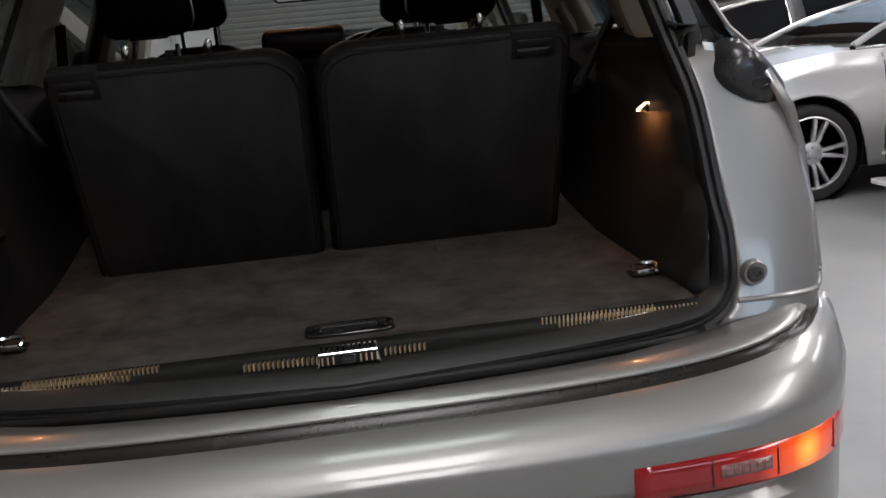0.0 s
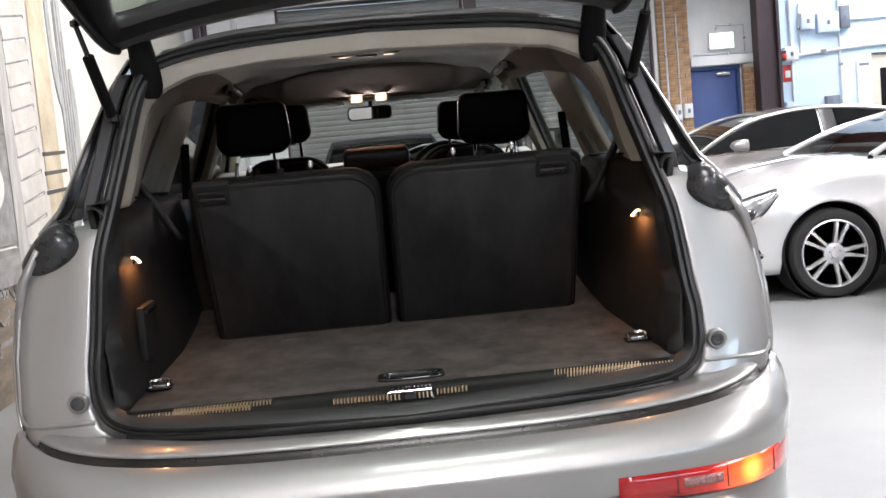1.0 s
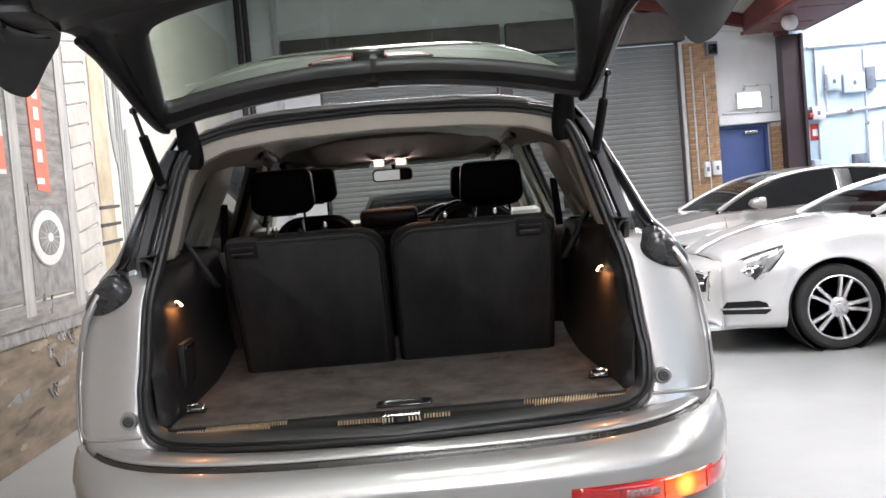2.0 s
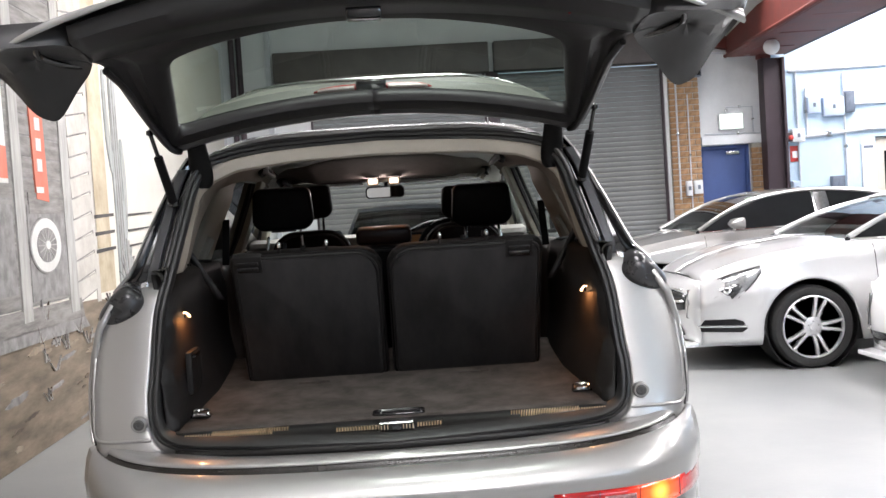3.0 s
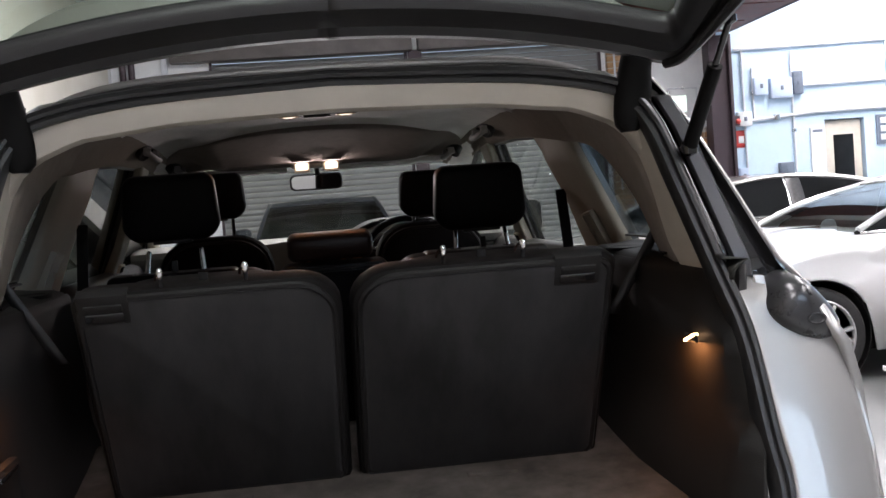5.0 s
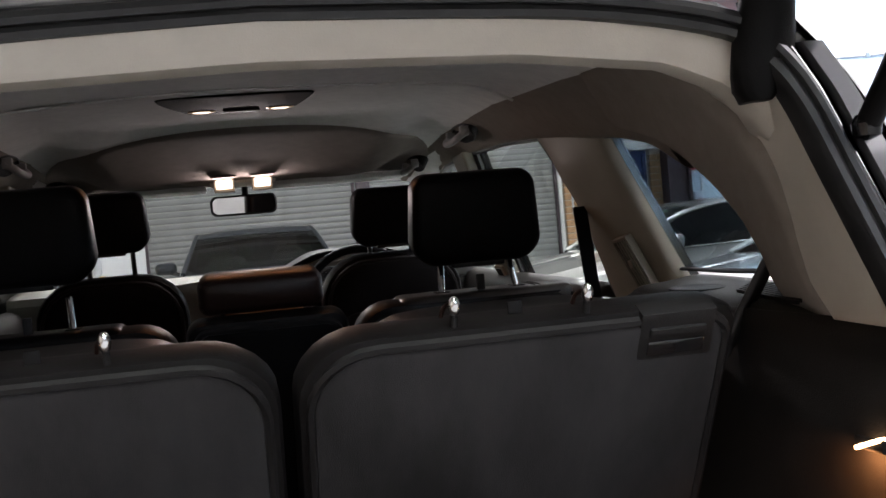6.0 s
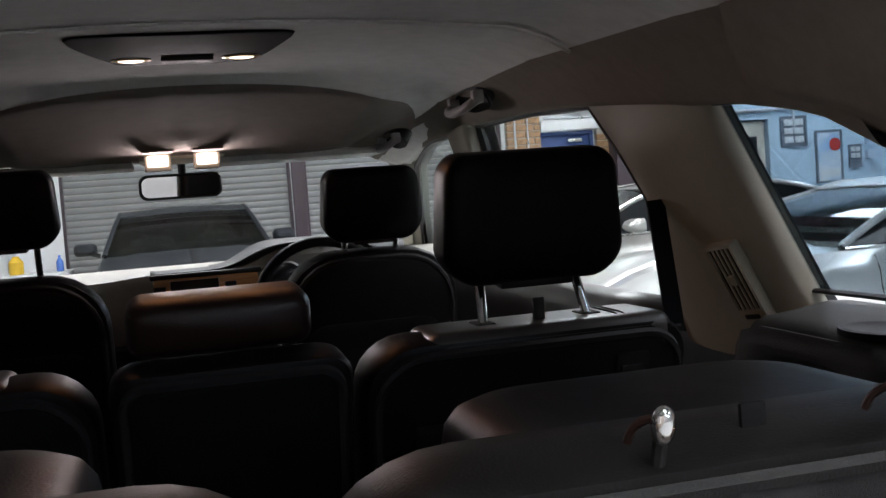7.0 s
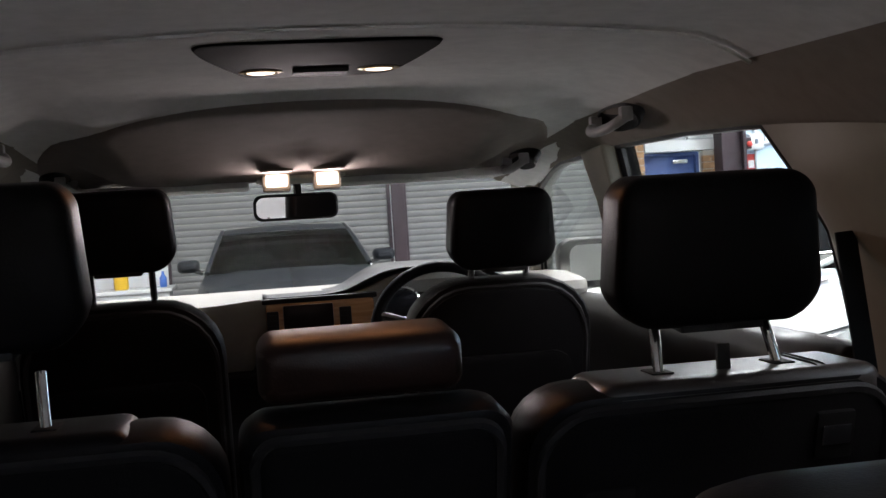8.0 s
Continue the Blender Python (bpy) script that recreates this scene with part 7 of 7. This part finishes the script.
    part("windscreen", loft(bmesh.new(), [row[4:21] for row in front]), M[screen], t, "greenish windscreen").visible_shadow = False
    for a, b in ((0, 5), (20, 25)):
        part("quarter_light", loft(bmesh.new(), [row[a:b] for row in front]), M["dark_glass"], t)
    zd = table(deck, y0)
    part("cabin_floor", bbox(-W * 0.37, W * 0.37, y0 + 0.22, y3 - 0.25, zd + 0.03, zd + 0.05), M["plastic"], t)
    part("dashboard", bbox(-W * 0.36, W * 0.36, y0 + 0.20, y0 + 0.55, zd + 0.02, zd + 0.085, 0.03), M["plastic"], t)
    part("steering_wheel", btube([(W * 0.19 + 0.17 * math.cos(a), y0 + 0.62 + 0.06 * math.sin(a), zd + 0.07 + 0.15 * math.sin(a)) for a in (math.pi * k / 12 for k in range(13))], 0.014, 6), M["plastic"], t)
    for xs in (-W * 0.19, W * 0.19):
        st = part("seat_top", pad(rounded(-0.22, 0.22, -0.2, 0.14, (0.05, 0.05, 0.10, 0.10)), [(-0.05, 0.02), (-0.02, 0.0), (0.05, 0.0), (0.07, 0.03)], Matrix.Translation((xs, yc + 0.12, zd + 0.02))), M["cabin_cloth"], t)
        part("headrest", pad(rounded(-0.12, 0.12, 0.16, 0.30, (0.04, 0.04, 0.05, 0.05)), [(-0.04, 0.02), (-0.02, 0.0), (0.03, 0.0), (0.05, 0.03)], Matrix.Translation((xs, yc + 0.15, zd + 0.02))), M["cabin_cloth"], st)
    # roof skin and pillars laid over the glass
    rr = [[(x * 1.004, y, z + 0.006) for x, y, z in row[4:21]] for row in rows if y1 - 0.04 <= row[0][1] <= y2 + 0.04]
    part("roof", loft(bmesh.new(), rr), body_m, t, thick=0.012)
    for s in (0, 1):
        def edge_pt(row, i):
            x, y, z = row[i if s == 0 else 24 - i]
            return Vector((x * 1.006, y, z + 0.004))
        rail = [edge_pt(row, 4) for row in rows[1:-1]]
        part("roof_pillar", btube([p - Vector((0, 0, 0.010)) for p in rail], 0.024, 8), body_m, t)
        sill = [edge_pt(row, 0) + Vector((0, 0, 0.02)) for row in rows[1:-1]]
        part("window_trim", btube(sill, 0.010, 6), M["chrome"], t)
        mid = min(rows, key=lambda row: abs(row[0][1] - mix(y1, y2, 0.42)))
        k = rows.index(mid)
        part("door_pillar", loft(bmesh.new(), [[edge_pt(row, i) for i in range(0, 5)] for row in rows[k:k + 3]]), M["disc"], t, "satin grey door pillar", thick=0.004)
        part("pillar_strip", btube([edge_pt(mid, i) for i in range(0, 5)], 0.007, 6), M["chrome"], t)
    # lamps, mirrors, wheels, seams
    for s in (-1, 1):
        if lamps:
            rows = []
            for k in range(13):
                f = k / 12
                y = mix(-0.05, 0.44, f)
                w = wid(y) - mix(0.10, 0.012, min(1, f * 1.5))
                zt = table(deck, y) - mix(0.075, 0.07, f)
                hgt = 0.255 * math.sin(math.pi * min(0.97, 0.30 + 0.68 * f)) ** 0.7
                rows.append([(s * (w + 0.012), y - 0.03 * (1 - f), zt - hgt), (s * (w + 0.022), y - 0.03 * (1 - f), zt - hgt * 0.5), (s * (w + 0.004), y - 0.01, zt)])
            hl = part("headlamp", loft(bmesh.new(), rows), M["lamp_glass"], t, "clear glass headlamp", thick=0.01)
            rim = [row[0] for row in rows] + [row[2] for row in reversed(rows)]
            part("lamp_gasket", btube(rim + rim[:1], 0.005, 5), M["rubber"], hl)
            rows = []
            for k in range(13):
                f = mix(0.08, 0.72, k / 12)
                y = mix(-0.05, 0.44, f)
                w = wid(y) - mix(0.10, 0.012, min(1, f * 1.5))
                zt = table(deck, y) - mix(0.075, 0.07, f)
                hgt = 0.255 * math.sin(math.pi * min(0.97, 0.30 + 0.68 * f)) ** 0.7
                e = 0.30 * math.sqrt(max(0.0, 1 - (2 * k / 12 - 1) ** 2)) + 0.01
                rows.append([(s * (w + 0.026), y - 0.03 * (1 - f), zt - hgt * (0.62 + e)), (s * (w + 0.031), y - 0.03 * (1 - f), zt - hgt * 0.62), (s * (w + 0.024), y - 0.03 * (1 - f), zt - hgt * (0.62 - e))])
            part("lamp_mask", loft(bmesh.new(), rows), M["lamp_inner"], hl, "dark inner lamp bezel", thick=0.004)
            for f, rad in ((0.36, 0.034), (0.54, 0.030)):
                y = mix(-0.05, 0.44, f)
                w = wid(y) - mix(0.10, 0.012, min(1, f * 1.5)) + 0.018
                part("lamp_bowl", blathe([(rad, 0), (rad, 0.012), (rad * 0.8, 0.016), (rad * 0.7, 0.006), (0.002, 0.004)], 22, Matrix.Translation((s * w, y - 0.02, table(deck, y) - 0.195)) @ Matrix.Rotation(s * radians(62), 4, "Y") @ Matrix.Rotation(radians(35), 4, "X")), M["chrome"], hl)
            fm = Matrix.Translation((s * (wid(0.15) - 0.004), 0.15, 0.36)) @ Matrix.Rotation(s * radians(64), 4, "Z")
            slot = bplate([(-0.17 * s, -0.045), (0.15 * s, -0.050), (0.19 * s, -0.022), (0.16 * s, 0.036), (0.10 * s, 0.056), (-0.14 * s, 0.050), (-0.18 * s, 0.0)], 1, -0.006, 0.040)
            slot.transform(fm)
            fg = part("fog_intake", slot, M["gloss_black"], t, "black side air slot")
            part("fog_strip", bbox(-0.19, 0.19, -0.018, 0.030, -0.010, 0.007, 0.004, m=fm), M["chrome"], fg)
        part("tail_lamp", bbox(-0.14, 0.14, -0.02, 0.03, -0.06, 0.06, 0.015, m=Matrix.Translation((s * (wid(L) - 0.10), L + 0.05, table(deck, L) - 0.14)) @ Matrix.Rotation(s * radians(-18), 4, "Z")), M["red_lens"], t)
        ym = y0 + 0.38
        mr = part("door_mirror", pad(rounded(-0.10, 0.10, -0.055, 0.055, (0.04, 0.04, 0.045, 0.045)), [(0.06, 0.0), (0.05, -0.004), (0.0, 0.0), (-0.05, 0.015), (-0.075, 0.04)], Matrix.Translation((s * (W / 2 + 0.07), ym, table(deck, ym) + 0.085))), body_m, t)
        part("mirror_arm", btube([(s * (W / 2 - 0.06), ym, table(deck, ym) + 0.02), (s * (W / 2 + 0.03), ym, table(deck, ym) + 0.05)], 0.02, 8), M["gloss_black"], mr)
        part("mirror_glass", pad(rounded(-0.09, 0.09, -0.045, 0.045, (0.035, 0.035, 0.04, 0.04)), [(0.060, 0.0), (0.063, 0.0)], Matrix.Translation((s * (W / 2 + 0.07), ym, table(deck, ym) + 0.085))), M["mirror"], mr)
        for a in axles:
            wheel("wheel", t, (s * (W / 2 - 0.012), a, r), r, spokes, s, 0.24, 0.765, twin)
            part("wheel_well", blathe([(r + 0.044, -0.32), (r + 0.044, -0.03), (r + 0.036, -0.03), (r + 0.030, -0.32), (0.01, -0.32)], 40, Matrix.Translation((s * (W / 2 - 0.01), a, zc)) @ Matrix.Rotation(radians(90) * s, 4, "Y")), M["plastic"], t)
        for yy in (axles[0] + 0.52, mix(y1, y2, 0.42) + 0.05):
            pts = []
            for k in range(9):
                z = mix(low + 0.10, table(deck, yy) - 0.03, k / 8)
                hgt = (z - low) / (table(deck, yy) - low)
                inn = 0.055 * max(0, 0.35 - hgt) / 0.35 + 0.035 * max(0.0, hgt - 0.62) / 0.38 + 0.05 * max(0.0, hgt - 0.88) / 0.12 - 0.012 * math.exp(-((hgt - 0.60) / 0.08) ** 2)
                pts.append((s * (wid(yy) - inn + 0.0005), yy, z))
            part("door_gap", btube(pts, 0.0035, 5), M["rubber"], t)
        yh = axles[0] + 1.25
        part("door_handle", bbox(-0.012, 0.012, -0.09, 0.09, -0.014, 0.014, 0.006, m=Matrix.Translation((s * (W / 2 - 0.012), yh, table(deck, yh) - 0.16))), body_m, t)
    part("underbody", bbox(-W * 0.36, W * 0.36, 0.25, L - 0.25, low - 0.03, low + 0.12, 0.03), M["plastic"], t)
    return t


NOSE_W = Matrix.Rotation(radians(-90), 4, "Z")
parked_car("roadster", "silver two door sports car with twin spoke alloy wheels", Matrix.Translation((2.42, 5.70, 0)) @ NOSE_W, 4.4, 1.86, (0.82, 3.40), 0.326,
           [(0, 0.72), (0.08, 0.775), (0.25, 0.845), (0.52, 0.915), (1.02, 0.975), (1.62, 0.97), (2.9, 0.96), (3.9, 0.95), (4.4, 0.86)], (1.14, 2.00, 2.57, 3.32), 1.33, "silver", bulge=0.17)
parked_car("sedan", "pewter silver four door sedan with dark windows", Matrix.Translation((1.79, 8.42, 0)) @ NOSE_W, 4.75, 1.84, (0.92, 3.70), 0.335,
           [(0, 0.70), (0.12, 0.78), (0.4, 0.86), (0.9, 0.93), (1.35, 1.0), (2.2, 1.01), (3.4, 1.03), (4.2, 1.04), (4.75, 0.94)], (1.36, 2.14, 3.30, 4.15), 1.40, "silver2")
parked_car("hatchback", "white car with its nose towards the aisle", Matrix.Translation((3.47, 3.60, 0)) @ NOSE_W, 4.3, 1.80, (0.86, 3.45), 0.33,
           [(0, 0.70), (0.12, 0.80), (0.4, 0.88), (0.9, 0.95), (1.2, 1.0), (2.2, 1.02), (3.6, 1.03), (4.3, 0.96)], (1.05, 1.9, 3.3, 4.1), 1.46, "white", grille=False)
parked_car("coupe", "dark coupe parked nose-on before the grey shutter", Matrix.Translation((0.17, 8.45, 0)), 3.9, 1.66, (0.82, 3.1), 0.32,
           [(0, 0.80), (0.12, 0.92), (0.4, 1.01), (0.9, 1.08), (1.1, 1.10), (1.3, 1.10), (2.2, 1.10), (3.3, 1.08), (3.9, 0.98)], (1.05, 1.75, 2.6, 3.5), 1.49, "black_paint", roofw=0.70, screen="dim_screen")
